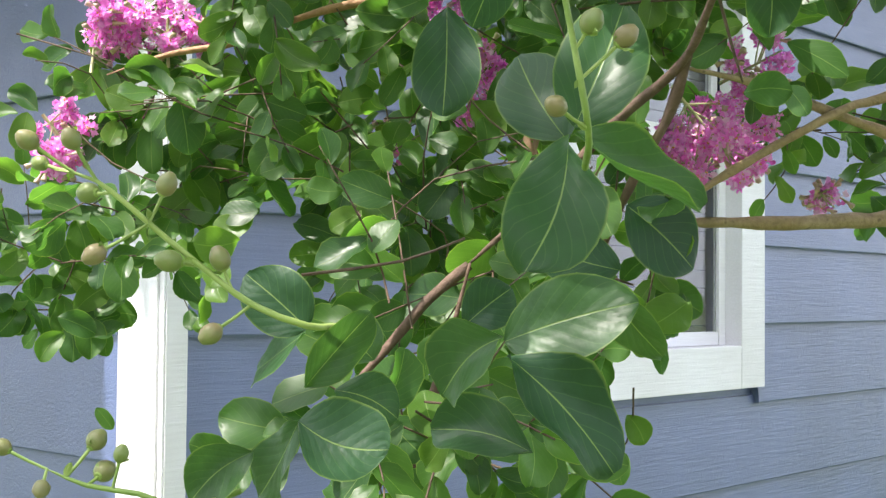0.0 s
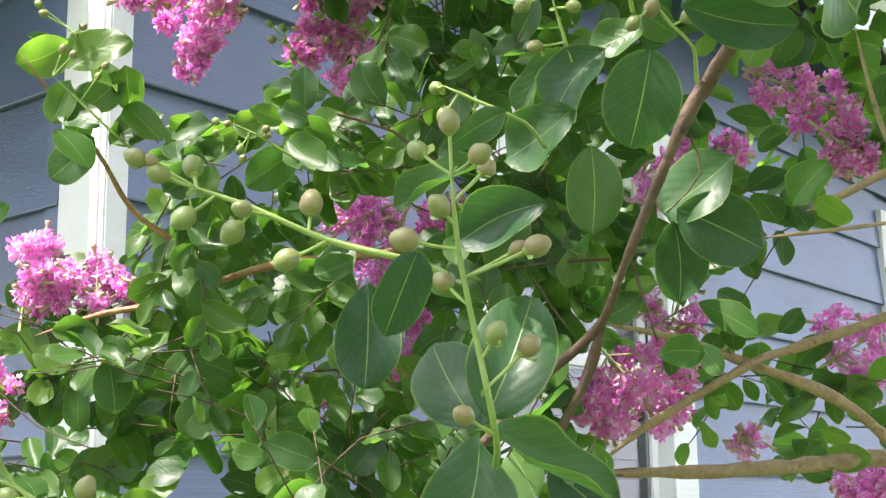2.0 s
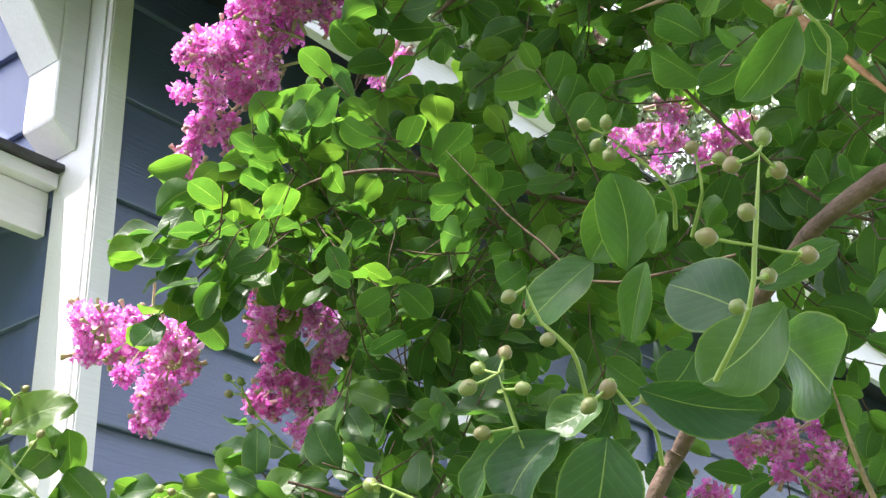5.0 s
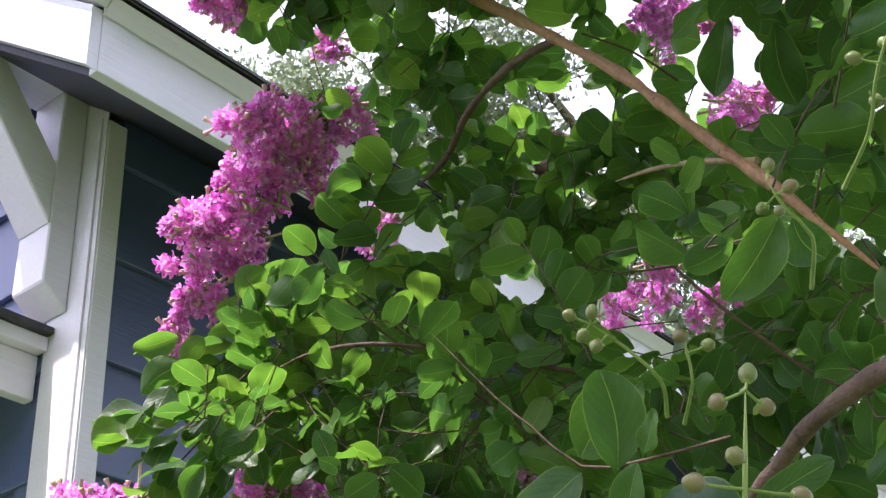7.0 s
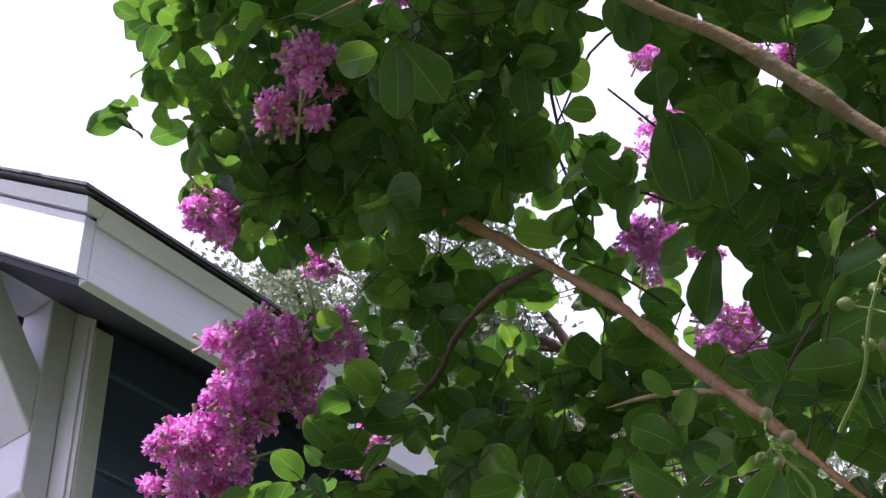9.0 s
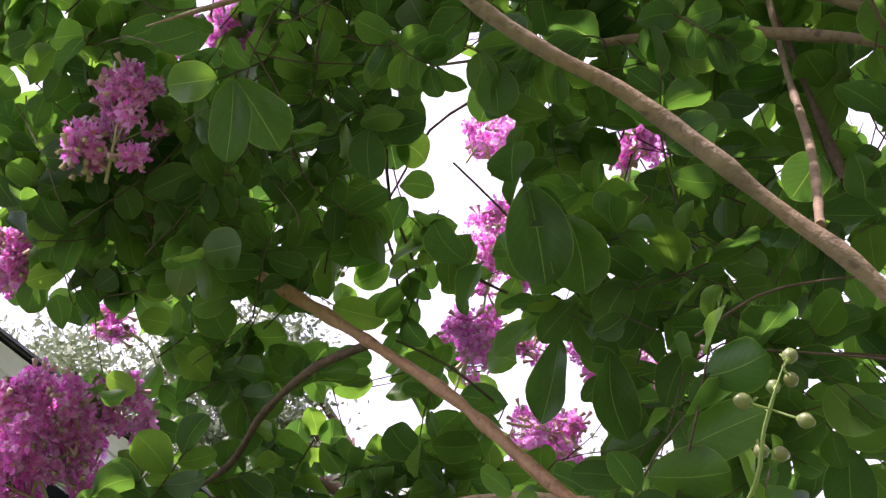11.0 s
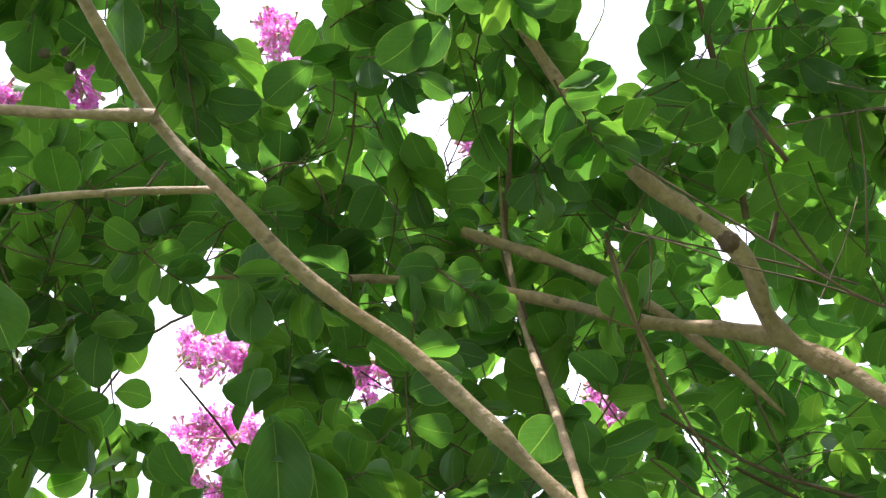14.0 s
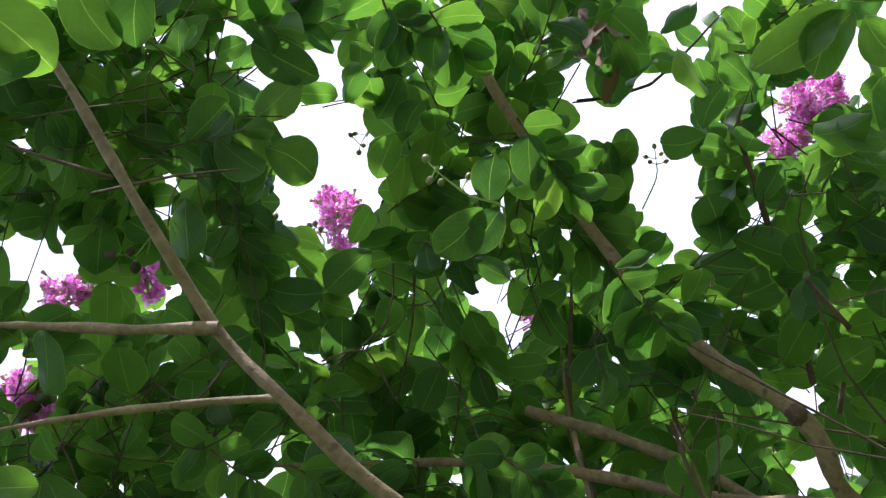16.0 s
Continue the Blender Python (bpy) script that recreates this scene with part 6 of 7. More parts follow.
clump((-0.2, 1.17, 2.08), (0.03, 0.02, 0.08), 10, 23, 8, 0.039)
clump((0.88, 0.56, 2.62), (0.03, 0.09, 0.12), -64, 42, 10)
clump((0.97, 0.75, 2.56), (0.07, 0.05, 0.12), -58, 36, 9)
clump((0.88, 0.69, 2.39), (0.03, 0.03, 0.10), -58, 33, 5)
clump((0.45, 0.97, 2.59), (0.05, 0.06, 0.12), -30, 42, 8)
clump((0.26, 1.22, 2.49), (0.08, 0.05, 0.12), -11, 35, 11, 0.039)
clump((0.33, 1.15, 2.41), (0.07, 0.04, 0.10), -15, 34, 8, 0.039)
clump((0.51, 1.04, 2.37), (0.04, 0.06, 0.12), -25, 33, 11, 0.039)
clump((0.28, 1.26, 2.59), (0.06, 0.02, 0.08), -14, 38, 5)
clump((0.19, 1.27, 2.62), (0.04, 0.03, 0.08), -9, 39, 4)
clump((1.21, 1.03, 2.77), (0.13, 0.12, 0.20), -54, 35, 16)
clump((1.21, 0.89, 3.03), (0.14, 0.11, 0.20), -58, 42, 14)
clump((0.97, 1.26, 2.74), (0.15, 0.07, 0.20), -41, 35, 12)
clump((0.99, 0.98, 3.09), (0.16, 0.10, 0.20), -50, 46, 12)
clump((0.6, 0.96, 3.06), (0.15, 0.07, 0.20), -37, 52, 10)
clump((0.3, 1.06, 3.03), (0.14, 0.06, 0.20), -20, 53, 10)
clump((0.33, 1.4, 2.58), (0.15, 0.07, 0.15), -12, 34, 17, 0.039)
clump((0.55, 1.3, 2.51), (0.11, 0.08, 0.15), -22, 33, 17, 0.039)
clump((0.15, 1.43, 2.55), (0.15, 0.04, 0.15), -5, 33, 11, 0.039)
clump((0.12, 1.29, 2.74), (0.11, 0.04, 0.15), -4, 41, 10, 0.039)
clump((0.59, 1.04, 3.12), (0.19, 0.09, 0.20), -34, 51, 12)
clump((0.92, 0.84, 3.08), (0.15, 0.09, 0.20), -53, 48, 12)
clump((0.25, 1.19, 3.06), (0.15, 0.11, 0.20), -15, 50, 12)
clump((0.72, 1.03, 2.41), (0.09, 0.03, 0.10), -38, 32, 12)
clump((0.75, 1.11, 2.61), (0.08, 0.05, 0.12), -37, 37, 8)
clump((0.91, 1, 2.55), (0.10, 0.04, 0.12), -47, 33, 10)
clump((1.02, 0.82, 2.48), (0.05, 0.04, 0.10), -56, 32, 8)
clump((0.89, 0.87, 2.66), (0.07, 0.06, 0.12), -51, 39, 8)
clump((0.44, 1.31, 2.55), (0.06, 0.03, 0.10), -20, 34, 5)
# Six clumps added out of sight to keep sun off the crown.
clump((0.27, 0.27, 3.29), (0.58, 0.22, 0.30), -60, 77, 24)
clump((1.28, 0.27, 2.99), (0.27, 0.41, 0.30), -82, 44, 20)
clump((1.39, 0.66, 2.58), (0.32, 0.32, 0.30), -69, 30, 14)
clump((-0.47, 0.76, 3.47), (0.34, 0.27, 0.30), 32, 66, 10)
clump((-0.38, 0.52, 3.88), (0.30, 0.27, 0.18), 0, 0, 230)
clump((-0.57, 0.03, 3.18), (0.46, 0.38, 0.34), 0, 0, 230)
limb([(1.02, 0.62, 0), (0.99, 0.62, 0.6), (0.95, 0.6, 1.3), (0.9, 0.585, 1.8), (0.807, 0.504, 2.193)], 0.0450, 0.0120, BARK_TAN, "smooth tan main stem")
limb([(0.96, 0.6, 1.1), (0.85, 0.57, 1.5), (0.68, 0.55, 1.85), (0.417, 0.497, 1.985)], 0.0220, 0.0062, BARK_TAN)
limb([(0.9, 1.05, 0), (0.87, 1.1, 0.6), (0.78, 1.2, 1.2), (0.66, 1.25, 1.5), (0.572, 1.258, 1.585)], 0.0350, 0.0095, BARK_TAN, "smooth tan stem")
limb([(0.78, 1.2, 1.2), (0.68, 1.15, 1.42), (0.5, 1.163, 1.555)], 0.0120, 0.0062, BARK_TAN)
limb([(-0.05, 1.02, 0), (-0.06, 1, 0.6), (-0.08, 0.98, 1.1), (0.02, 0.98, 1.522)], 0.0220, 0.0047, BARK_BROWN, "rough brown stem")
limb([(-0.05, 1, 0.7), (0, 0.98, 1.1), (0.094, 0.943, 1.486)], 0.0120, 0.0042, BARK_BROWN)
leaf((-0.060, 0.333, 2.285), (-0.014, 0.350, 2.277), 0.60, (-0.36, -0.42, -0.83), 2)
leaf((-0.021, 0.308, 2.295), (0.009, 0.332, 2.283), 0.60, (-0.36, -0.42, -0.83), 3)
leaf((0.010, 0.298, 2.296), (0.017, 0.329, 2.283), 0.65, (-0.36, -0.42, -0.83), 4)
leaf((-0.047, 0.366, 2.270), (-0.022, 0.345, 2.279), 0.50, (-0.36, -0.42, -0.83), 5)
leaf((0.051, 0.518, 1.563), (0.105, 0.549, 1.534), 0.41, (0.62, -0.6, 0.5), 4)
leaf((0.047, 0.498, 1.558), (0.03, 0.47, 1.51), 0.58, (0.14, -0.87, 0.46), 5)
leaf((0.054, 0.548, 1.569), (0.078, 0.566, 1.628), 0.54, (0.03, -0.96, 0.28), 6)
leaf((0.053, 0.568, 1.566), (0.032, 0.587, 1.607), 0.67, (-0.22, -0.93, 0.31), 7)
leaf((0.001, 0.775, 1.668), (-0.001, 0.777, 1.604), 0.59, (0, -1, -0.03), 0)
leaf((0.026, 0.551, 1.48), (0.075, 0.53, 1.499), 0.58, (-0.44, -0.88, 0.19), 1)
leaf((0.026, 0.531, 1.475), (0.073, 0.533, 1.43), 0.52, (0.38, -0.84, 0.39), 2)
leaf((0.026, 0.571, 1.481), (0.002, 0.602, 1.454), 0.81, (-0.82, -0.58, 0.07), 3)
leaf((-0.054, 0.502, 1.451), (-0.02, 0.502, 1.44), 0.99, (0.17, -0.87, 0.46), 4)
leaf((-0.056, 0.522, 1.449), (-0.078, 0.543, 1.416), 0.52, (-0.78, -0.6, 0.15), 5)
leaf((-0.054, 0.531, 1.485), (-0.079, 0.53, 1.507), 0.76, (0.07, -1, 0.05), 6)
leaf((-0.057, 0.551, 1.483), (-0.083, 0.581, 1.467), 0.76, (-0.74, -0.34, 0.58), 7)
leaf((-0.054, 0.522, 1.462), (-0.028, 0.521, 1.492), 0.48, (0.24, -0.94, -0.24), 0)
leaf((0.122, 0.879, 1.559), (0.171, 0.88, 1.52), 0.78, (0.19, -0.96, 0.21), 1)
leaf((0.088, 0.66, 1.512), (0.047, 0.659, 1.527), 0.71, (0.12, -0.94, 0.3), 2)
leaf((0.041, 0.603, 1.428), (-0.004, 0.633, 1.434), 0.59, (-0.42, -0.73, 0.54), 3)
leaf((-0.074, 0.522, 1.437), (-0.098, 0.523, 1.417), 0.72, (-0.13, -0.98, 0.12), 4)
leaf((-0.047, 0.582, 1.457), (-0.019, 0.582, 1.445), 0.76, (0.1, -0.97, 0.21), 5)
leaf((0.073, 0.62, 1.506), (0.11, 0.652, 1.465), 0.31, (0.06, -0.82, -0.57), 6)
leaf((-0.036, 0.702, 1.464), (-0.052, 0.701, 1.487), 1.01, (0.19, -0.98, 0.09), 7)
leaf((0.012, 0.751, 1.481), (0.039, 0.75, 1.503), 0.82, (-0.09, -0.99, 0.07), 0)
leaf((0.13, 0.539, 1.733), (0.121, 0.546, 1.69), 0.72, (-0.1, -0.99, -0.14), 1)
leaf((0.098, 0.564, 1.713), (0.066, 0.588, 1.696), 0.66, (-0.6, -0.8, -0.02), 2)
leaf((0.115, 0.569, 1.744), (0.091, 0.574, 1.712), 0.77, (-0.5, -0.83, 0.23), 3)
leaf((0.083, 0.551, 1.665), (0.046, 0.575, 1.652), 0.59, (-0.49, -0.86, -0.13), 4)
leaf((0.033, 0.511, 1.676), (0.062, 0.507, 1.693), 0.34, (0.21, -0.81, -0.55), 5)
leaf((0.022, 0.458, 1.624), (0.011, 0.463, 1.593), 0.60, (0.35, -0.9, -0.27), 6)
leaf((0.148, 0.817, 1.767), (0.148, 0.826, 1.71), 0.62, (-0.24, -0.96, -0.15), 7)
leaf((0.249, 0.835, 1.765), (0.203, 0.861, 1.732), 0.77, (-0.55, -0.83, 0.11), 0)
leaf((0.209, 0.841, 1.73), (0.27, 0.844, 1.702), 0.65, (-0.07, -0.97, -0.24), 1)
leaf((0.211, 0.862, 1.726), (0.215, 0.87, 1.671), 0.64, (-0.09, -0.98, -0.16), 2)
leaf((0.057, 0.569, 1.688), (0.017, 0.593, 1.671), 0.35, (-0.6, -0.59, 0.54), 3)
leaf((0.142, 0.526, 1.749), (0.193, 0.526, 1.74), 0.45, (-0.08, -0.89, -0.46), 4)
leaf((0.187, 0.467, 1.761), (0.155, 0.477, 1.735), 0.64, (-0.3, -0.95, 0), 5)
leaf((0.179, 0.487, 1.766), (0.152, 0.502, 1.787), 0.82, (-0.45, -0.89, 0.09), 6)
leaf((0.183, 0.483, 1.775), (0.216, 0.476, 1.791), 0.35, (0.05, -0.87, -0.49), 7)
leaf((0.197, 0.516, 1.77), (0.231, 0.551, 1.755), 0.82, (0.64, -0.73, -0.23), 0)
leaf((0.135, 0.565, 1.824), (0.103, 0.573, 1.803), 0.59, (-0.42, -0.87, 0.27), 1)
leaf((0.145, 0.622, 1.777), (0.117, 0.627, 1.766), 0.68, (-0.25, -0.94, 0.22), 2)
leaf((0.101, 0.609, 1.759), (0.081, 0.621, 1.726), 0.43, (-0.71, -0.68, 0.2), 3)
leaf((0.168, 0.647, 1.857), (0.162, 0.632, 1.906), 0.62, (-0.18, -0.93, -0.32), 4)
leaf((-0.25, 1.028, 1.892), (-0.196, 1.017, 1.915), 0.55, (-0.21, -0.98, 0.04), 5)
leaf((-0.231, 1.036, 1.862), (-0.205, 1.028, 1.884), 0.81, (-0.12, -0.97, -0.23), 6)
leaf((-0.227, 1.044, 1.838), (-0.266, 1.056, 1.807), 0.69, (-0.26, -0.96, -0.05), 7)
leaf((-0.245, 1.03, 1.883), (-0.262, 1.042, 1.85), 0.72, (-0.25, -0.95, -0.21), 0)
leaf((-0.217, 1.063, 1.842), (-0.176, 1.054, 1.864), 0.61, (-0.21, -0.98, -0.02), 1)
leaf((0.231, 0.518, 1.928), (0.206, 0.538, 1.894), 0.46, (-0.06, -0.88, -0.47), 2)
leaf((0.243, 0.535, 1.936), (0.258, 0.544, 1.919), 1.00, (-0.27, -0.76, -0.59), 3)
leaf((0.191, 0.665, 1.915), (0.157, 0.686, 1.88), 0.64, (-0.24, -0.91, -0.33), 4)
leaf((0.184, 0.617, 1.877), (0.177, 0.628, 1.858), 0.48, (-0.76, -0.64, -0.06), 5)
leaf((0.175, 0.63, 1.854), (0.165, 0.65, 1.818), 0.42, (-0.67, -0.72, -0.2), 6)
leaf((0.19, 0.613, 1.798), (0.177, 0.623, 1.782), 1.05, (-0.26, -0.91, -0.32), 7)
leaf((0.279, 0.7, 2.345), (0.3, 0.746, 2.291), 0.58, (-0.29, -0.66, -0.69), 0)
leaf((0.464, 0.626, 2.329), (0.449, 0.651, 2.309), 0.85, (-0.4, -0.71, -0.58), 1)
leaf((0.339, 0.826, 2.314), (0.33, 0.874, 2.269), 0.45, (-0.62, -0.6, -0.5), 2)
leaf((0.377, 0.823, 2.305), (0.397, 0.866, 2.255), 0.55, (-0.16, -0.71, -0.68), 3)
leaf((0.346, 0.782, 2.284), (0.365, 0.769, 2.291), 0.86, (-0.29, -0.74, -0.61), 4)
leaf((0.328, 0.483, 2.568), (0.306, 0.525, 2.553), 0.64, (-0.33, -0.46, -0.83), 5)
leaf((0.34, 0.479, 2.564), (0.33, 0.512, 2.549), 0.69, (-0.5, -0.48, -0.72), 6)
leaf((0.332, 0.478, 2.569), (0.326, 0.447, 2.59), 0.74, (-0.39, -0.47, -0.79), 7)
leaf((0.34, 0.463, 2.574), (0.362, 0.45, 2.571), 0.86, (-0.34, -0.38, -0.86), 0)
leaf((0.356, 0.477, 2.558), (0.355, 0.487, 2.552), 0.93, (-0.39, -0.47, -0.79), 1)
leaf((0.366, 0.2, 2.35), (0.333, 0.248, 2.34), 0.42, (-0.37, -0.44, -0.82), 2)
leaf((0.373, 0.2, 2.348), (0.364, 0.239, 2.332), 0.68, (-0.64, -0.42, -0.64), 3)
leaf((0.379, 0.2, 2.345), (0.405, 0.211, 2.329), 0.75, (-0.49, -0.12, -0.86), 4)
leaf((0.176, 0.532, 2.656), (0.217, 0.535, 2.637), 0.79, (-0.35, -0.43, -0.83), 5)
leaf((0.152, 0.488, 2.749), (0.209, 0.49, 2.724), 0.53, (-0.39, -0.2, -0.9), 6)
leaf((0.078, 0.749, 2.47), (0.078, 0.795, 2.429), 0.56, (-0.52, -0.56, -0.65), 7)
leaf((0.081, 0.761, 2.486), (0.12, 0.787, 2.441), 0.55, (0.1, -0.89, -0.44), 0)
leaf((0.059, 0.651, 2.349), (0.026, 0.666, 2.355), 0.65, (-0.43, -0.7, -0.58), 1)
leaf((0.309, 0.709, 2.326), (0.327, 0.744, 2.285), 0.69, (-0.37, -0.62, -0.69), 2)
leaf((0.309, 0.709, 2.326), (0.277, 0.721, 2.334), 0.90, (-0.42, -0.73, -0.54), 3)
leaf((0.527, 0.667, 2.351), (0.568, 0.631, 2.358), 0.43, (-0.44, -0.63, -0.63), 4)
leaf((0.516, 0.653, 2.37), (0.527, 0.674, 2.345), 0.74, (-0.77, -0.27, -0.58), 5)
leaf((0.287, 0.665, 2.493), (0.264, 0.702, 2.474), 0.62, (-0.29, -0.57, -0.77), 6)
leaf((0.293, 1.138, 2.67), (0.257, 1.161, 2.66), 0.67, (-0.22, -0.69, -0.69), 7)
leaf((0.3, 1.141, 2.665), (0.324, 1.091, 2.707), 0.35, (-0.2, -0.69, -0.7), 0)
leaf((0.321, 1.101, 2.699), (0.348, 1.092, 2.699), 0.80, (-0.22, -0.68, -0.7), 1)
leaf((0.297, 1.12, 2.687), (0.314, 1.096, 2.706), 0.60, (-0.2, -0.68, -0.7), 2)
leaf((0.305, 1.151, 2.654), (0.333, 1.133, 2.663), 0.64, (-0.23, -0.7, -0.68), 3)
leaf((0.329, 1.121, 2.676), (0.341, 1.145, 2.648), 0.69, (-0.21, -0.7, -0.69), 4)
leaf((0.359, 1.122, 2.665), (0.376, 1.142, 2.639), 0.68, (-0.23, -0.69, -0.69), 5)
leaf((0.364, 1.108, 2.678), (0.369, 1.096, 2.689), 1.11, (-0.24, -0.69, -0.68), 6)
leaf((0.297, 1.16, 2.648), (0.276, 1.182, 2.632), 0.81, (-0.22, -0.69, -0.69), 7)
leaf((0.298, 1.164, 2.643), (0.314, 1.178, 2.623), 0.93, (-0.18, -0.72, -0.67), 0)
leaf((0.276, 1.119, 2.696), (0.265, 1.156, 2.661), 0.52, (-0.18, -0.69, -0.7), 1)
leaf((0.322, 1.197, 2.602), (0.303, 1.193, 2.612), 1.11, (-0.19, -0.74, -0.64), 2)
leaf((0.338, 1.202, 2.591), (0.365, 1.178, 2.607), 0.72, (-0.26, -0.71, -0.65), 3)
leaf((0.254, 1.087, 2.735), (0.286, 1.096, 2.715), 0.47, (-0.22, -0.69, -0.69), 4)
leaf((0.284, 1.044, 2.768), (0.318, 1.051, 2.75), 0.96, (-0.25, -0.66, -0.71), 5)
leaf((0.277, 1.042, 2.773), (0.288, 1.065, 2.746), 0.99, (-0.2, -0.7, -0.69), 6)
leaf((0.377, 0.968, 2.814), (0.371, 1.007, 2.777), 0.76, (-0.23, -0.69, -0.69), 7)
leaf((0.217, 1.276, 2.557), (0.214, 1.299, 2.535), 0.86, (-0.15, -0.7, -0.7), 0)
leaf((0.252, 1.267, 2.554), (0.253, 1.289, 2.532), 0.88, (-0.16, -0.7, -0.69), 1)
leaf((0.224, 1.265, 2.565), (0.237, 1.284, 2.542), 0.77, (-0.11, -0.74, -0.66), 2)
bud_stalk([(0.049, 0.448, 1.556), (0.042, 0.443, 1.591), (0.036, 0.438, 1.621), (0.033, 0.433, 1.656)], 0.0015, [((0.033, 0.432, 1.666), 0.0045), ((0.022, 0.444, 1.659), 0.0042), ((0.043, 0.424, 1.652), 0.0044), ((0.047, 0.444, 1.652), 0.0040), ((0.029, 0.431, 1.635), 0.0045), ((0.017, 0.436, 1.624), 0.0051), ((0.031, 0.448, 1.611), 0.0042), ((0.049, 0.44, 1.591), 0.0045), ((0.061, 0.444, 1.587), 0.0045), ((0.037, 0.436, 1.562), 0.0042), ((0.058, 0.443, 1.622), 0.0037), ((0.064, 0.438, 1.622), 0.0049)])
bud_stalk([(0.022, 0.508, 1.63), (-0.013, 0.508, 1.639), (-0.043, 0.507, 1.652), (-0.074, 0.506, 1.663)], 0.0018, [((-0.09, 0.499, 1.671), 0.0046), ((-0.081, 0.501, 1.665), 0.0047), ((-0.069, 0.512, 1.671), 0.0052), ((-0.07, 0.498, 1.646), 0.0055), ((-0.052, 0.511, 1.643), 0.0054), ((-0.02, 0.511, 1.655), 0.0057), ((-0.047, 0.499, 1.65), 0.0042), ((-0.029, 0.499, 1.629), 0.0055), ((-0.084, 0.5, 1.67), 0.0033)])
bud_stalk([(-0.051, 0.501, 1.487), (-0.072, 0.5, 1.495), (-0.086, 0.5, 1.505), (-0.105, 0.5, 1.52), (-0.131, 0.499, 1.541), (-0.147, 0.499, 1.545)], 0.0016, [((-0.154, 0.488, 1.555), 0.0044), ((-0.139, 0.492, 1.556), 0.0042), ((-0.136, 0.506, 1.537), 0.0048), ((-0.105, 0.501, 1.54), 0.0047), ((-0.129, 0.49, 1.513), 0.0046), ((-0.103, 0.498, 1.511), 0.0051), ((-0.084, 0.499, 1.512), 0.0047), ((-0.086, 0.493, 1.484), 0.0046), ((-0.154, 0.504, 1.548), 0.0035)])
bud_stalk([(-0.096, 0.503, 1.418), (-0.114, 0.503, 1.423), (-0.134, 0.503, 1.426), (-0.149, 0.503, 1.432)], 0.0015, [((-0.133, 0.513, 1.442), 0.0044), ((-0.121, 0.503, 1.438), 0.0034), ((-0.13, 0.514, 1.43), 0.0048), ((-0.148, 0.493, 1.426), 0.0038), ((-0.167, 0.505, 1.44), 0.0039)])
bud_stalk([(0.102, 0.579, 1.732), (0.094, 0.57, 1.756), (0.089, 0.564, 1.77)], 0.0014, [((0.093, 0.568, 1.781), 0.0036), ((0.081, 0.571, 1.775), 0.0036), ((0.076, 0.568, 1.765), 0.0041), ((0.099, 0.561, 1.762), 0.0036), ((0.081, 0.564, 1.743), 0.0038)])
bud_stalk([(0.157, 0.57, 1.746), (0.147, 0.567, 1.755), (0.138, 0.563, 1.765)], 0.0013, [((0.137, 0.565, 1.763), 0.0046), ((0.128, 0.564, 1.755), 0.0041), ((0.154, 0.562, 1.758), 0.0041)])
bud_stalk([(0.15, 0.394, 1.729), (0.152, 0.386, 1.747), (0.154, 0.375, 1.774)], 0.0012, [((0.156, 0.376, 1.78), 0.0033), ((0.148, 0.385, 1.775), 0.0032), ((0.162, 0.383, 1.772), 0.0032), ((0.148, 0.377, 1.754), 0.0033), ((0.136, 0.382, 1.748), 0.0034), ((0.159, 0.398, 1.742), 0.0032), ((0.143, 0.383, 1.725), 0.0030), ((0.171, 0.393, 1.747), 0.0034)])
bud_stalk([(0.112, 0.503, 1.757), (0.1, 0.5, 1.768), (0.094, 0.495, 1.781)], 0.0012, [((0.087, 0.493, 1.776), 0.0032), ((0.092, 0.511, 1.773), 0.0033), ((0.102, 0.498, 1.76), 0.0032)])
bud_stalk([(0.071, 0.53, 1.696), (0.05, 0.528, 1.705), (0.036, 0.526, 1.711)], 0.0012, [((0.033, 0.535, 1.713), 0.0035), ((0.036, 0.526, 1.698), 0.0037), ((0.049, 0.535, 1.696), 0.0037)])
bud_stalk([(-0.059, 0.991, 1.806), (-0.085, 0.986, 1.822), (-0.107, 0.983, 1.832)], 0.0013, [((-0.121, 0.994, 1.837), 0.0039), ((-0.11, 0.977, 1.83), 0.0034), ((-0.121, 0.994, 1.828), 0.0030), ((-0.08, 0.975, 1.825), 0.0038), ((-0.08, 0.986, 1.823), 0.0034), ((-0.101, 0.982, 1.811), 0.0038), ((-0.1, 0.998, 1.807), 0.0039)])
bud_stalk([(0.208, 0.691, 1.927), (0.188, 0.683, 1.945), (0.169, 0.677, 1.957)], 0.0016, [((0.156, 0.668, 1.958), 0.0041), ((0.17, 0.674, 1.963), 0.0042), ((0.165, 0.683, 1.953), 0.0042), ((0.17, 0.673, 1.941), 0.0044)])
bud_stalk([(0.226, 0.69, 1.926), (0.223, 0.682, 1.94), (0.221, 0.678, 1.949)], 0.0013, [((0.218, 0.673, 1.946), 0.0048), ((0.238, 0.689, 1.948), 0.0045)])
bud_stalk([(0.305, 0.564, 2.007), (0.306, 0.545, 2.025), (0.311, 0.524, 2.045)], 0.0014, [((0.318, 0.526, 2.054), 0.0042), ((0.312, 0.537, 2.044), 0.0039), ((0.319, 0.532, 2.045), 0.0039), ((0.293, 0.535, 2.032), 0.0043), ((0.319, 0.531, 2.021), 0.0040), ((0.311, 0.56, 2.024), 0.0042), ((0.316, 0.553, 2.018), 0.0041)])
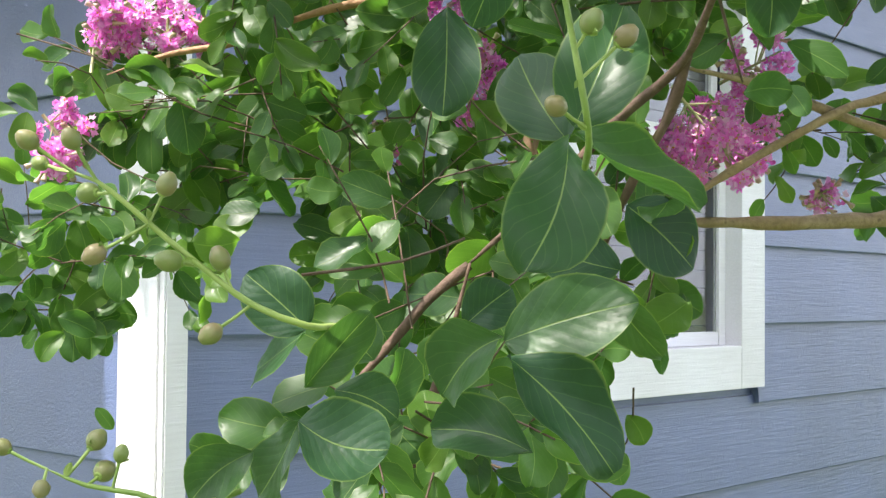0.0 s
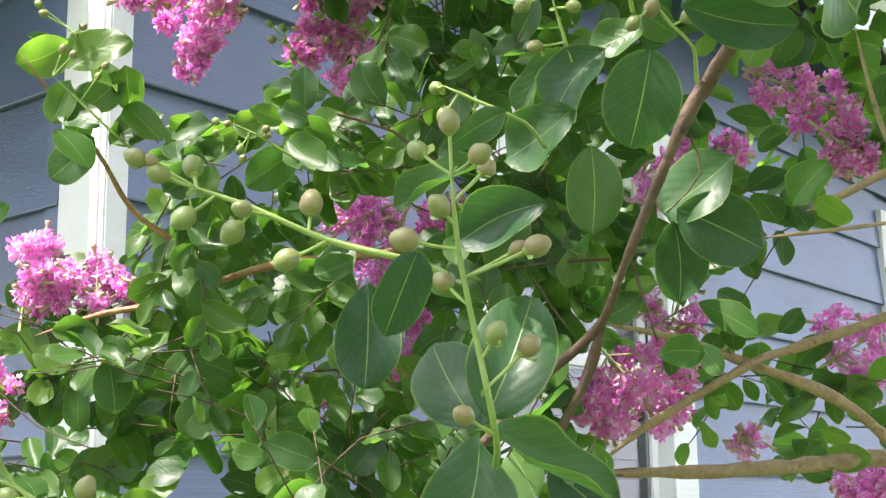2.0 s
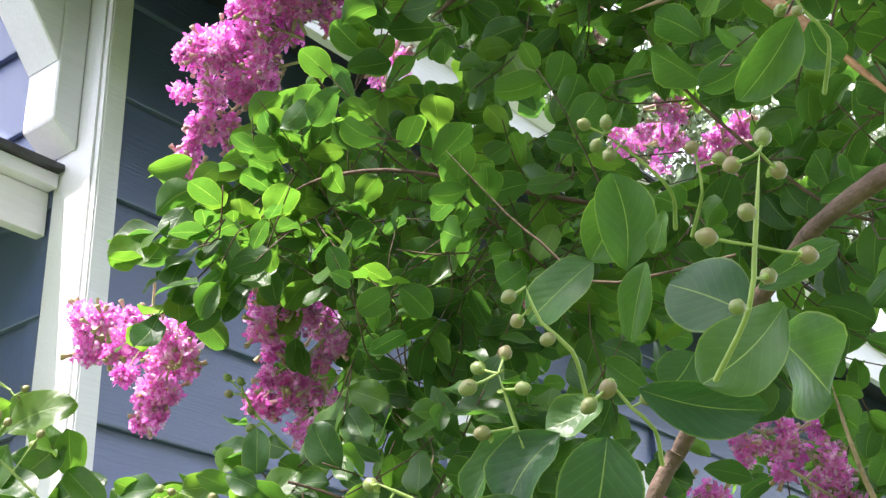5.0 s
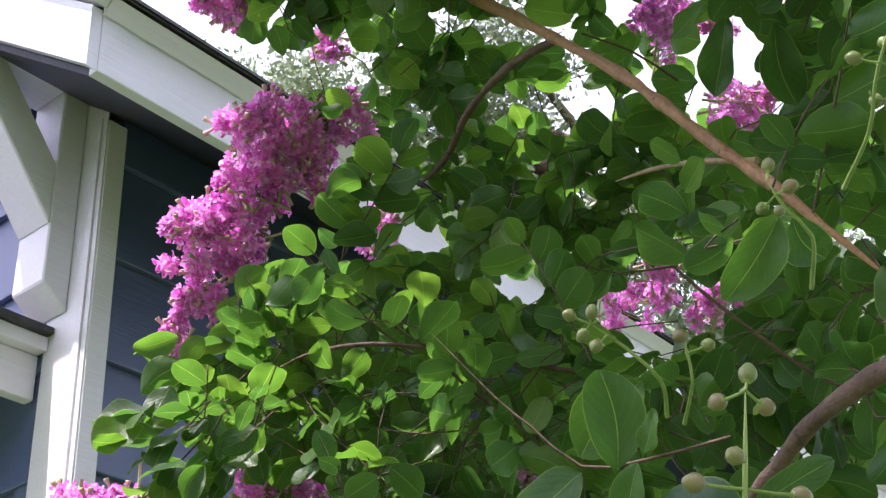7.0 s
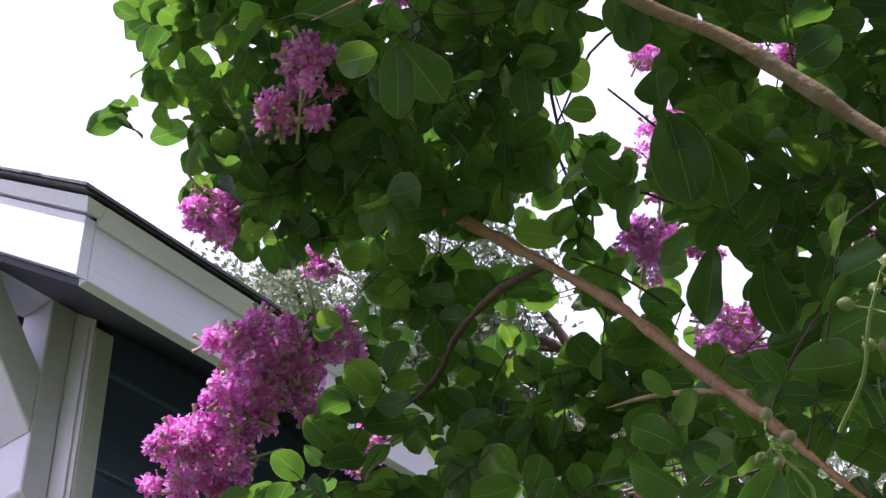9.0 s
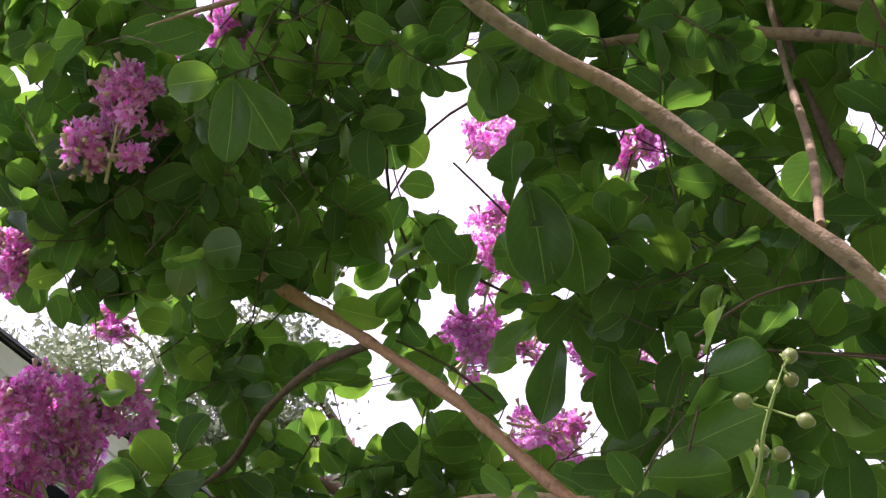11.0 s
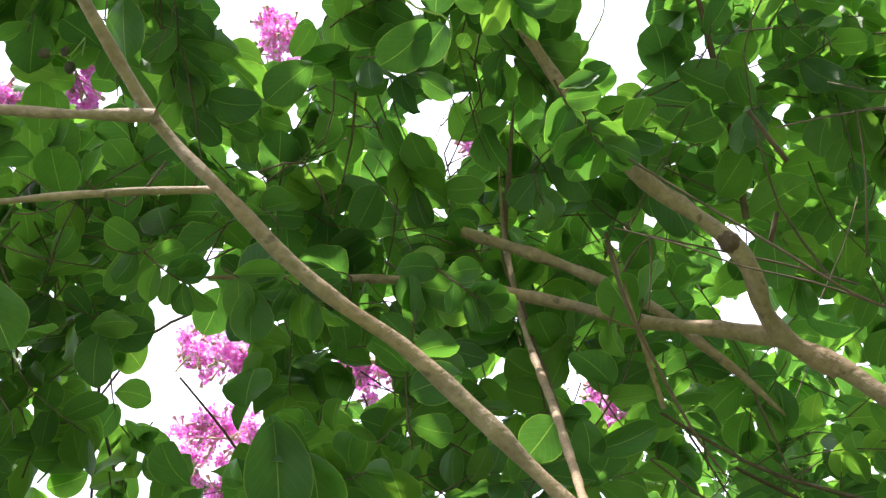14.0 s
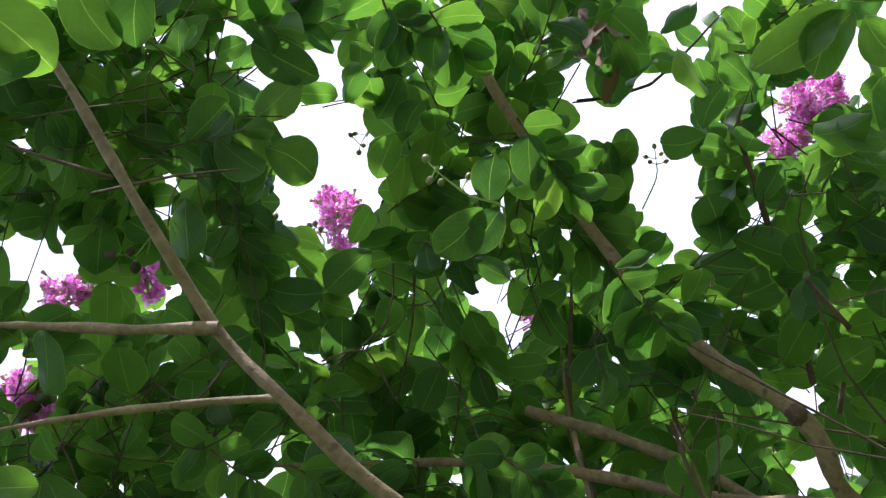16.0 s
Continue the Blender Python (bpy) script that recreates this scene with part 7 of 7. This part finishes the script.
bud_stalk([(0.342, 0.476, 2.565), (0.317, 0.48, 2.575), (0.289, 0.476, 2.591)], 0.0013, [((0.283, 0.475, 2.604), 0.0039), ((0.286, 0.482, 2.584), 0.0034), ((0.297, 0.483, 2.589), 0.0034), ((0.316, 0.472, 2.591), 0.0034)])
bud_stalk([(0.244, 0.519, 1.916), (0.232, 0.513, 1.927), (0.224, 0.507, 1.939)], 0.0013, [((0.226, 0.507, 1.947), 0.0036), ((0.224, 0.52, 1.932), 0.0034), ((0.233, 0.505, 1.934), 0.0036), ((0.226, 0.505, 1.921), 0.0030)])
bud_stalk([(-0.193, 0.942, 1.814), (-0.209, 0.937, 1.829), (-0.234, 0.929, 1.852)], 0.0014, [((-0.226, 0.923, 1.871), 0.0037), ((-0.218, 0.921, 1.866), 0.0032), ((-0.193, 0.915, 1.855), 0.0032), ((-0.2, 0.924, 1.85), 0.0032)])
panicle((-0.337, 1.263, 1.726), (-0.326, 1.252, 1.797), 0.036, 104)
panicle((-0.265, 1.261, 1.726), (-0.265, 1.253, 1.778), 0.039, 104)
panicle((-0.381, 1.274, 1.66), (-0.354, 1.279, 1.627), 0.033, 76)
panicle((0.221, 1.204, 1.674), (0.279, 1.212, 1.61), 0.045, 171)
panicle((0.237, 1.213, 1.61), (0.21, 1.207, 1.653), 0.032, 76)
panicle((0.273, 1.248, 1.707), (0.323, 1.242, 1.734), 0.028, 66)
panicle((0.467, 1.297, 1.679), (0.517, 1.291, 1.707), 0.035, 95)
panicle((0.459, 1.262, 1.912), (0.511, 1.266, 1.876), 0.031, 90)
panicle((0.392, 1.254, 1.969), (0.444, 1.256, 1.949), 0.029, 66)
panicle((0.473, 1.318, 1.542), (0.517, 1.314, 1.559), 0.023, 57)
panicle((0.473, 1.326, 1.491), (0.517, 1.324, 1.496), 0.026, 66)
panicle((0.032, 1.299, 1.749), (0.026, 1.311, 1.675), 0.023, 66)
panicle((0.388, 1.361, 1.605), (0.405, 1.363, 1.59), 0.013, 15)
panicle((0.017, 1.37, 1.622), (-0.114, 1.365, 1.675), 0.013, 11)
panicle((-0.192, 1.321, 2.118), (-0.199, 1.359, 2.008), 0.052, 380)
panicle((0.009, 1.267, 2.082), (-0.082, 1.298, 2.004), 0.030, 210)
panicle((-0.004, 1.288, 2.019), (-0.04, 1.305, 1.975), 0.027, 57)
panicle((0.012, 1.343, 1.848), (-0.042, 1.353, 1.827), 0.027, 57)
panicle((0.042, 1.34, 1.853), (-0.006, 1.368, 1.775), 0.039, 133)
panicle((0.078, 1.338, 1.853), (0.066, 1.348, 1.824), 0.021, 38)
panicle((0.299, 1.313, 1.892), (0.389, 1.303, 1.907), 0.030, 104)
panicle((0.299, 1.32, 1.87), (0.287, 1.328, 1.847), 0.018, 22)
panicle((0.461, 1.281, 1.962), (0.496, 1.295, 1.916), 0.030, 76)
panicle((-0.041, 1.185, 2.398), (-0.081, 1.144, 2.472), 0.039, 152)
panicle((-0.041, 1.182, 2.403), (-0.027, 1.135, 2.479), 0.033, 114)
panicle((-0.036, 1.202, 2.409), (-0.005, 1.178, 2.444), 0.042, 152)
panicle((-0.006, 1.206, 2.456), (0.057, 1.178, 2.496), 0.031, 114)
panicle((-0.059, 1.186, 2.399), (-0.1, 1.179, 2.416), 0.036, 114)
panicle((-0.054, 1.214, 2.353), (-0.162, 1.234, 2.332), 0.033, 152)
panicle((-0.111, 1.258, 2.325), (-0.154, 1.279, 2.296), 0.023, 76)
panicle((-0.148, 1.282, 2.29), (-0.167, 1.305, 2.255), 0.017, 41)
panicle((0.068, 1.28, 2.422), (0.048, 1.304, 2.384), 0.016, 26)
panicle((-0.094, 1.155, 2.648), (-0.101, 1.172, 2.621), 0.029, 57)
panicle((-0.008, 1.255, 2.666), (0.019, 1.268, 2.642), 0.020, 30)
panicle((0.378, 1.17, 2.565), (0.385, 1.143, 2.609), 0.032, 85)
panicle((0.442, 1.157, 2.579), (0.449, 1.15, 2.589), 0.019, 19)
panicle((0.474, 1.276, 2.573), (0.549, 1.276, 2.563), 0.024, 38)
panicle((0.436, 1.333, 2.289), (0.456, 1.299, 2.342), 0.024, 66)
panicle((0.326, 1.417, 2.358), (0.409, 1.399, 2.377), 0.031, 76, buds=14)
panicle((0.192, 1.342, 2.111), (0.222, 1.333, 2.122), 0.015, 22)
panicle((-0.035, 1.355, 2.117), (-0.005, 1.348, 2.126), 0.018, 34)
panicle((0.36, 1.3, 2.353), (0.392, 1.296, 2.356), 0.016, 19)
panicle((-0.009, 0.929, 2.558), (-0.003, 0.877, 2.622), 0.033, 142)
panicle((-0.048, 0.928, 2.564), (-0.02, 0.916, 2.575), 0.022, 47)
panicle((-0.131, 1.121, 2.651), (-0.093, 1.155, 2.605), 0.027, 85)
panicle((0.441, 1.254, 2.745), (0.448, 1.204, 2.808), 0.018, 26)
panicle((0.43, 1.357, 2.698), (0.453, 1.3, 2.767), 0.037, 133)
panicle((0.57, 1.355, 2.603), (0.541, 1.366, 2.593), 0.029, 47)
panicle((-0.112, 1.18, 2.688), (-0.096, 1.21, 2.653), 0.027, 66)
panicle((0.426, 1.192, 2.937), (0.452, 1.149, 2.972), 0.033, 66)
panicle((0.588, 1.106, 2.825), (0.594, 1.061, 2.868), 0.031, 76)
panicle((0.457, 1.271, 2.847), (0.459, 1.24, 2.878), 0.025, 41)
panicle((0.613, 1.174, 2.602), (0.623, 1.199, 2.574), 0.019, 30)
panicle((0.484, 1.35, 2.613), (0.536, 1.332, 2.614), 0.031, 53)
panicle((0.507, 1.082, 2.729), (0.498, 1.03, 2.785), 0.012, 19)
panicle((0.04, 0.973, 2.847), (0.05, 1, 2.816), 0.015, 26)
panicle((0.469, 1.261, 2.882), (0.534, 1.23, 2.871), 0.036, 95)
panicle((0.648, 1.095, 2.922), (0.664, 1.122, 2.89), 0.029, 41)
panicle((0.579, 1.255, 2.679), (0.557, 1.276, 2.674), 0.027, 47)
panicle((0.623, 1.239, 2.668), (0.685, 1.213, 2.653), 0.020, 34)
panicle((1.02, 1.092, 2.998), (1.039, 1.114, 2.967), 0.020, 38)
panicle((0.537, 1.344, 2.626), (0.552, 1.347, 2.615), 0.020, 30)
panicle((0.094, 1.03, 2.867), (0.095, 0.993, 2.899), 0.027, 57)
panicle((0.501, 1.291, 2.837), (0.53, 1.288, 2.823), 0.020, 30)
panicle((0.177, 0.887, 3.03), (0.206, 0.913, 3.001), 0.024, 66)
panicle((0.483, 0.972, 3.336), (0.472, 0.904, 3.382), 0.036, 95)
panicle((0.385, 1.006, 3.363), (0.369, 0.984, 3.383), 0.015, 15)
panicle((0.091, 0.994, 2.882), (0.115, 1.009, 2.861), 0.030, 66)
panicle((0.151, 0.996, 3.104), (0.143, 1.012, 3.098), 0.019, 26)
panicle((0.716, 0.886, 3.148), (0.724, 0.875, 3.151), 0.022, 26)
panicle((0.955, 0.512, 3.256), (0.99, 0.498, 3.247), 0.027, 47)
panicle((0.951, 0.569, 3.224), (0.967, 0.548, 3.229), 0.025, 41)
panicle((0.441, 1.133, 2.881), (0.466, 1.103, 2.887), 0.027, 47)
panicle((0.841, 0.623, 3.119), (0.897, 0.589, 3.112), 0.018, 19)
panicle((0.87, 0.963, 2.775), (0.898, 0.962, 2.763), 0.024, 38)
panicle((0.957, 0.507, 3.241), (0.996, 0.46, 3.248), 0.046, 114)
panicle((0.951, 0.56, 3.216), (0.981, 0.532, 3.218), 0.027, 47)
panicle((0.49, 0.969, 3.319), (0.468, 0.904, 3.362), 0.036, 38)
panicle((0.087, 0.999, 2.873), (0.11, 1.011, 2.858), 0.027, 57)
panicle((0.104, 1.022, 3.095), (0.137, 0.994, 3.095), 0.020, 26)
bud_stalk([(0.123, 0.66, 2.687), (0.117, 0.676, 2.681), (0.106, 0.681, 2.683)], 0.0009, [((0.098, 0.685, 2.685), 0.0052), ((0.119, 0.684, 2.675), 0.0052), ((0.112, 0.676, 2.683), 0.0042)], SEED)
bud_stalk([(0.368, 0.904, 3.18), (0.353, 0.895, 3.192)], 0.0015, [((0.341, 0.883, 3.194), 0.0051), ((0.353, 0.883, 3.21), 0.0051), ((0.358, 0.887, 3.19), 0.0051), ((0.35, 0.895, 3.195), 0.0051)])
bud_stalk([(0.442, 0.923, 3.259), (0.428, 0.919, 3.268)], 0.0015, [((0.416, 0.91, 3.264), 0.0046), ((0.425, 0.91, 3.274), 0.0046), ((0.425, 0.921, 3.266), 0.0046), ((0.434, 0.912, 3.268), 0.0046)])
bud_stalk([(0.776, 0.632, 3.144), (0.77, 0.613, 3.159)], 0.0015, [((0.76, 0.599, 3.162), 0.0036), ((0.761, 0.619, 3.169), 0.0036), ((0.779, 0.608, 3.149), 0.0036), ((0.759, 0.616, 3.149), 0.0036), ((0.78, 0.609, 3.172), 0.0037)])
bud_stalk([(0.377, 0.655, 3.072), (0.37, 0.682, 3.059)], 0.0013, [((0.364, 0.679, 3.077), 0.0032), ((0.374, 0.694, 3.064), 0.0039), ((0.356, 0.676, 3.063), 0.0032), ((0.372, 0.679, 3.053), 0.0032)])
bud_stalk([(0.319, 1.231, 2.787), (0.295, 1.251, 2.774), (0.275, 1.256, 2.776)], 0.0014, [((0.263, 1.265, 2.782), 0.0048), ((0.269, 1.25, 2.783), 0.0041), ((0.255, 1.263, 2.76), 0.0047), ((0.268, 1.271, 2.774), 0.0041)])
bud_stalk([(0.046, 1.27, 2.635), (0.012, 1.264, 2.648)], 0.0014, [((0.002, 1.256, 2.641), 0.0047), ((0.012, 1.26, 2.638), 0.0048), ((0.022, 1.256, 2.645), 0.0041), ((-0.008, 1.263, 2.651), 0.0041)])
bud_stalk([(-0.036, 1.214, 1.929), (-0.069, 1.205, 1.962), (-0.085, 1.198, 1.989)], 0.0017, [((-0.098, 1.205, 2), 0.0045), ((-0.084, 1.188, 1.99), 0.0044), ((-0.096, 1.205, 1.984), 0.0045), ((-0.075, 1.21, 1.952), 0.0050), ((-0.075, 1.204, 1.967), 0.0044)])
bud_stalk([(-0.238, 1.02, 1.914), (-0.245, 1.017, 1.923)], 0.0012, [((-0.234, 1.017, 1.924), 0.0033), ((-0.241, 1.022, 1.919), 0.0033), ((-0.265, 1.011, 1.933), 0.0037), ((-0.269, 1.011, 1.941), 0.0037)])
dried_leaves((0.464, 0.407, 2.839), 0.012, 9, 0.04)
dried_leaves((0.062, 0.963, 1.628), 0.006, 3, 0.03)
# Two limbs added out of sight to hold the overhead shade clumps.
limb([(0.9, 0.585, 1.8), (0.78, -0.12, 2.5), (0.25, -0.28, 3), (-0.2, -0.15, 3.1), (-0.6, 0.03, 3.2)], 0.0110, 0.0030, BARK_TAN, "unseen tan limb added to carry the shade clumps")
limb([(0.25, -0.28, 3), (0.0, 0.1, 3.5), (-0.38, 0.5, 3.9)], 0.0060, 0.0025, BARK_TAN)
limb([(0.9, 0.585, 1.8), (1.25, 0.6, 2.4), (1.5, 0.7, 3), (1.55, 0.8, 3.5)], 0.0140, 0.0030, BARK_TAN, "smooth tan limb")
limb([(0.87, 1.1, 0.7), (1.15, 1.2, 1.5), (1.5, 1.3, 2.2), (1.7, 1.4, 2.9)], 0.0160, 0.0030, BARK_TAN, "smooth tan limb")
limb([(0.95, 0.6, 1.5), (1.2, 0.2, 2.1), (1.35, -0.05, 2.8)], 0.0110, 0.0030, BARK_TAN)
clump((0.96, -0.29, 2.72), (0.26, 0.24, 0.18), 0, 30, 20)
clump((0.7, -0.15, 3.32), (0.26, 0.24, 0.18), 0, 30, 20)
clump((1.73, 0.79, 2.79), (0.26, 0.24, 0.18), 0, 30, 20)
clump((0.44, -0.3, 3.17), (0.26, 0.24, 0.18), 0, 30, 20)
clump((1.21, 1.3, 2.71), (0.26, 0.24, 0.18), 0, 30, 20)
clump((1.62, 0.37, 2.81), (0.26, 0.24, 0.18), 0, 30, 20)
clump((1.68, 0.11, 2.97), (0.26, 0.24, 0.18), 0, 30, 20)
clump((1.17, 0.97, 2.9), (0.26, 0.24, 0.18), 0, 30, 20)
clump((0.89, -0.06, 2.84), (0.26, 0.24, 0.18), 0, 30, 20)
clump((0.82, -0.05, 3.33), (0.26, 0.24, 0.18), 0, 30, 20)
clump((0.7, -0.29, 2.94), (0.26, 0.24, 0.18), 0, 30, 20)
clump((1.8, 0.74, 3.34), (0.26, 0.24, 0.18), 0, 30, 20)
clump((0.7, 0.25, 2.37), (0.26, 0.24, 0.18), 0, 30, 20)
clump((0.93, 0.2, 3.09), (0.26, 0.24, 0.18), 0, 30, 20)
clump((0.96, -0.27, 2.73), (0.26, 0.24, 0.18), 0, 30, 20)
clump((1.16, 0.23, 2.24), (0.26, 0.24, 0.18), 0, 30, 20)
clump((1.17, 0.39, 2.38), (0.26, 0.24, 0.18), 0, 30, 20)
clump((1.26, 0.18, 2.59), (0.26, 0.24, 0.18), 0, 30, 20)
clump((0.79, -0.15, 2.74), (0.26, 0.24, 0.18), 0, 30, 20)
clump((1.69, 1, 2.94), (0.26, 0.24, 0.18), 0, 30, 20)
clump((0.7, -0.44, 2.92), (0.26, 0.24, 0.18), 0, 30, 20)
clump((1.64, 0.91, 3.14), (0.26, 0.24, 0.18), 0, 30, 20)
clump((1.74, 0.38, 2.39), (0.26, 0.24, 0.18), 0, 30, 20)
clump((1.72, -0.03, 2.94), (0.26, 0.24, 0.18), 0, 30, 20)
clump((1.28, 1.12, 2.75), (0.26, 0.24, 0.18), 0, 30, 20)
clump((0.78, 0.24, 2.72), (0.26, 0.24, 0.18), 0, 30, 20)
clump((1.67, 0.58, 3.17), (0.26, 0.24, 0.18), 0, 30, 20)
clump((0.86, 0, 2.22), (0.26, 0.24, 0.18), 0, 30, 20)

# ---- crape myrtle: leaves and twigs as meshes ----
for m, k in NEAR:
    # Leaves below 1.8 m get the copy tinted for shade.
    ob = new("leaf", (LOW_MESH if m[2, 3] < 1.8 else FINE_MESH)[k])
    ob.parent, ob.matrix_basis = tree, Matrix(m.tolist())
spare = 300 - len(NEAR)
spot = np.array((-0.1, 1.1, 2.0))
MANY.sort(key=lambda q: np.linalg.norm(q[0][:3, 3] - spot))
for m, k in MANY[:spare]:
    ob = new("leaf", FINE_MESH[k])
    ob.parent, ob.matrix_basis = tree, Matrix(m.tolist())
vv, qq, uu, off = [], [], [], 0
for k in range(KINDS):
    vs, qs, us = COARSE[k]
    ms = np.array([m for m, j in MANY[spare:] if j == k])
    if not len(ms):
        continue
    w = np.einsum("nij,vj->nvi", ms[:, :3, :3], vs) + ms[:, None, :3, 3]
    vv.append(w.reshape(-1, 3))
    qq.append((qs[None] + (np.arange(len(ms)) * len(vs))[:, None, None]).reshape(-1, 4) + off)
    uu.append(np.tile(us, (len(ms), 1)))
    off += len(ms) * len(vs)
foliage = from_arrays("foliage", np.vstack(vv), np.vstack(qq), LEAF_MANY, tree, uvs=np.vstack(uu))
tagged(foliage, "dense glossy green foliage", kind="stuff")
vv, qq, off = [], [], 0
for vs, qs in TWIGS:
    vv.append(vs), qq.append(qs + off)
    off += len(vs)
tagged(from_arrays("twig_mass", np.vstack(vv), np.vstack(qq), TWIG, tree), "thin brown twigs among the leaves", kind="stuff")


# ---- distant trees behind the house ----
def far_tree(x, y, high, wide, seed, label="unseen leafy tree added to block low sky light", group="trees round the garden", fine=1, leaves=FAR_LEAF, loose=0.14):
    """Trunk, limbs and a ragged crown of many small leaves."""
    r = np.random.default_rng(seed)
    ob = tagged(new("distant_tree"), label, "tree", group)
    ob.location = (x, y, 0)
    vs, qs, _ = tube([(0, 0, 0), (0.1, 0, high * 0.3), (0, 0.1, high * 0.6), (0, 0, high * 0.9)], high * 0.022, high * 0.006, 8, 0.5, 0.2)
    from_arrays("trunk", vs, qs, BARK_BROWN, ob)
    tips = []
    for k in range(26):
        a, t = r.uniform(0, 6.28), r.uniform(0.25, 0.9)
        z = high * t
        reach = wide * (1.1 - 0.6 * abs(t - 0.45)) * r.uniform(0.6, 1.0)
        tip = np.array((math.cos(a) * reach, math.sin(a) * reach, z + reach * 0.35))
        tv, tq, _ = tube([(0, 0, z), tip * (0.5, 0.5, 0) + (0, 0, z + reach * 0.25), tip], high * 0.006, high * 0.0015, 5, 0.5)
        from_arrays("limb", tv, tq, BARK_BROWN, ob)
        tips += [tip, tip * (0.6, 0.6, 0) + np.array((0, 0, z + reach * 0.28))]
    q = np.repeat(np.array(tips), 170 * fine, axis=0)
    q = q + r.normal(0, wide * loose, q.shape) * (1, 1, 0.7)
    n = len(q)
    e1, e2 = r.normal(0, 1, (n, 3)), r.normal(0, 1, (n, 3))
    e1 /= np.linalg.norm(e1, axis=1, keepdims=True)
    e2 -= (e1 * e2).sum(1, keepdims=True) * e1
    e2 /= np.linalg.norm(e2, axis=1, keepdims=True)
    s = r.uniform(0.06, 0.13, (n, 1)) * (1.6 / math.sqrt(fine) if fine > 1 else 1)
    v = np.stack([q - e1 * s, q + e2 * s * 0.45, q + e1 * s, q - e2 * s * 0.45], 1).reshape(-1, 3)
    from_arrays("crown", v, np.arange(4 * n).reshape(-1, 4), leaves, ob, smooth=False)


far_tree(-0.3, 17.0, 16.4, 3.0, 1, "tall leafy tree behind the house, sun and haze in its leaf colour", "trees behind the house", 6, HAZED_LEAF, 0.12)
far_tree(3.6, 16.5, 15.2, 3.2, 2, "tall leafy tree behind the house, sun and haze in its leaf colour", "trees behind the house", 6, HAZED_LEAF, 0.12)
far_tree(7.6, 15.5, 13.2, 3.0, 3, "tall leafy tree behind the house, sun and haze in its leaf colour", "trees behind the house", 6, HAZED_LEAF, 0.12)
far_tree(12.5, 15.0, 10.5, 2.8, 4, "tall leafy tree behind the house, sun and haze in its leaf colour", "trees behind the house", 6, HAZED_LEAF, 0.12)
panicle((-0.085, 1.218, 2.368), (-0.162, 1.214, 2.355), 0.036, 170)
panicle((-0.045, 1.203, 2.385), (-0.092, 1.195, 2.402), 0.034, 120)
panicle((-0.231, 1.236, 2.083), (-0.231, 1.253, 2.040), 0.034, 120)
panicle((-0.155, 1.254, 2.071), (-0.166, 1.273, 2.016), 0.030, 90)
panicle((-0.041, 1.254, 2.097), (-0.079, 1.267, 2.058), 0.030, 100)

# unseen trees added behind the viewer to close the garden and block low sky
for k, az in enumerate((-78, -100, -122, -144, -166, 172, 150, 128)):
    # The first four are raised to darken the wall under the eave.
    tall = 5.0 if k < 4 else 0.0
    far_tree(-10 * math.sin(radians(az)), 10 * math.cos(radians(az)), 6.2 + 0.5 * (k % 3) + tall, 2.4 + 0.16 * tall, 10 + k)
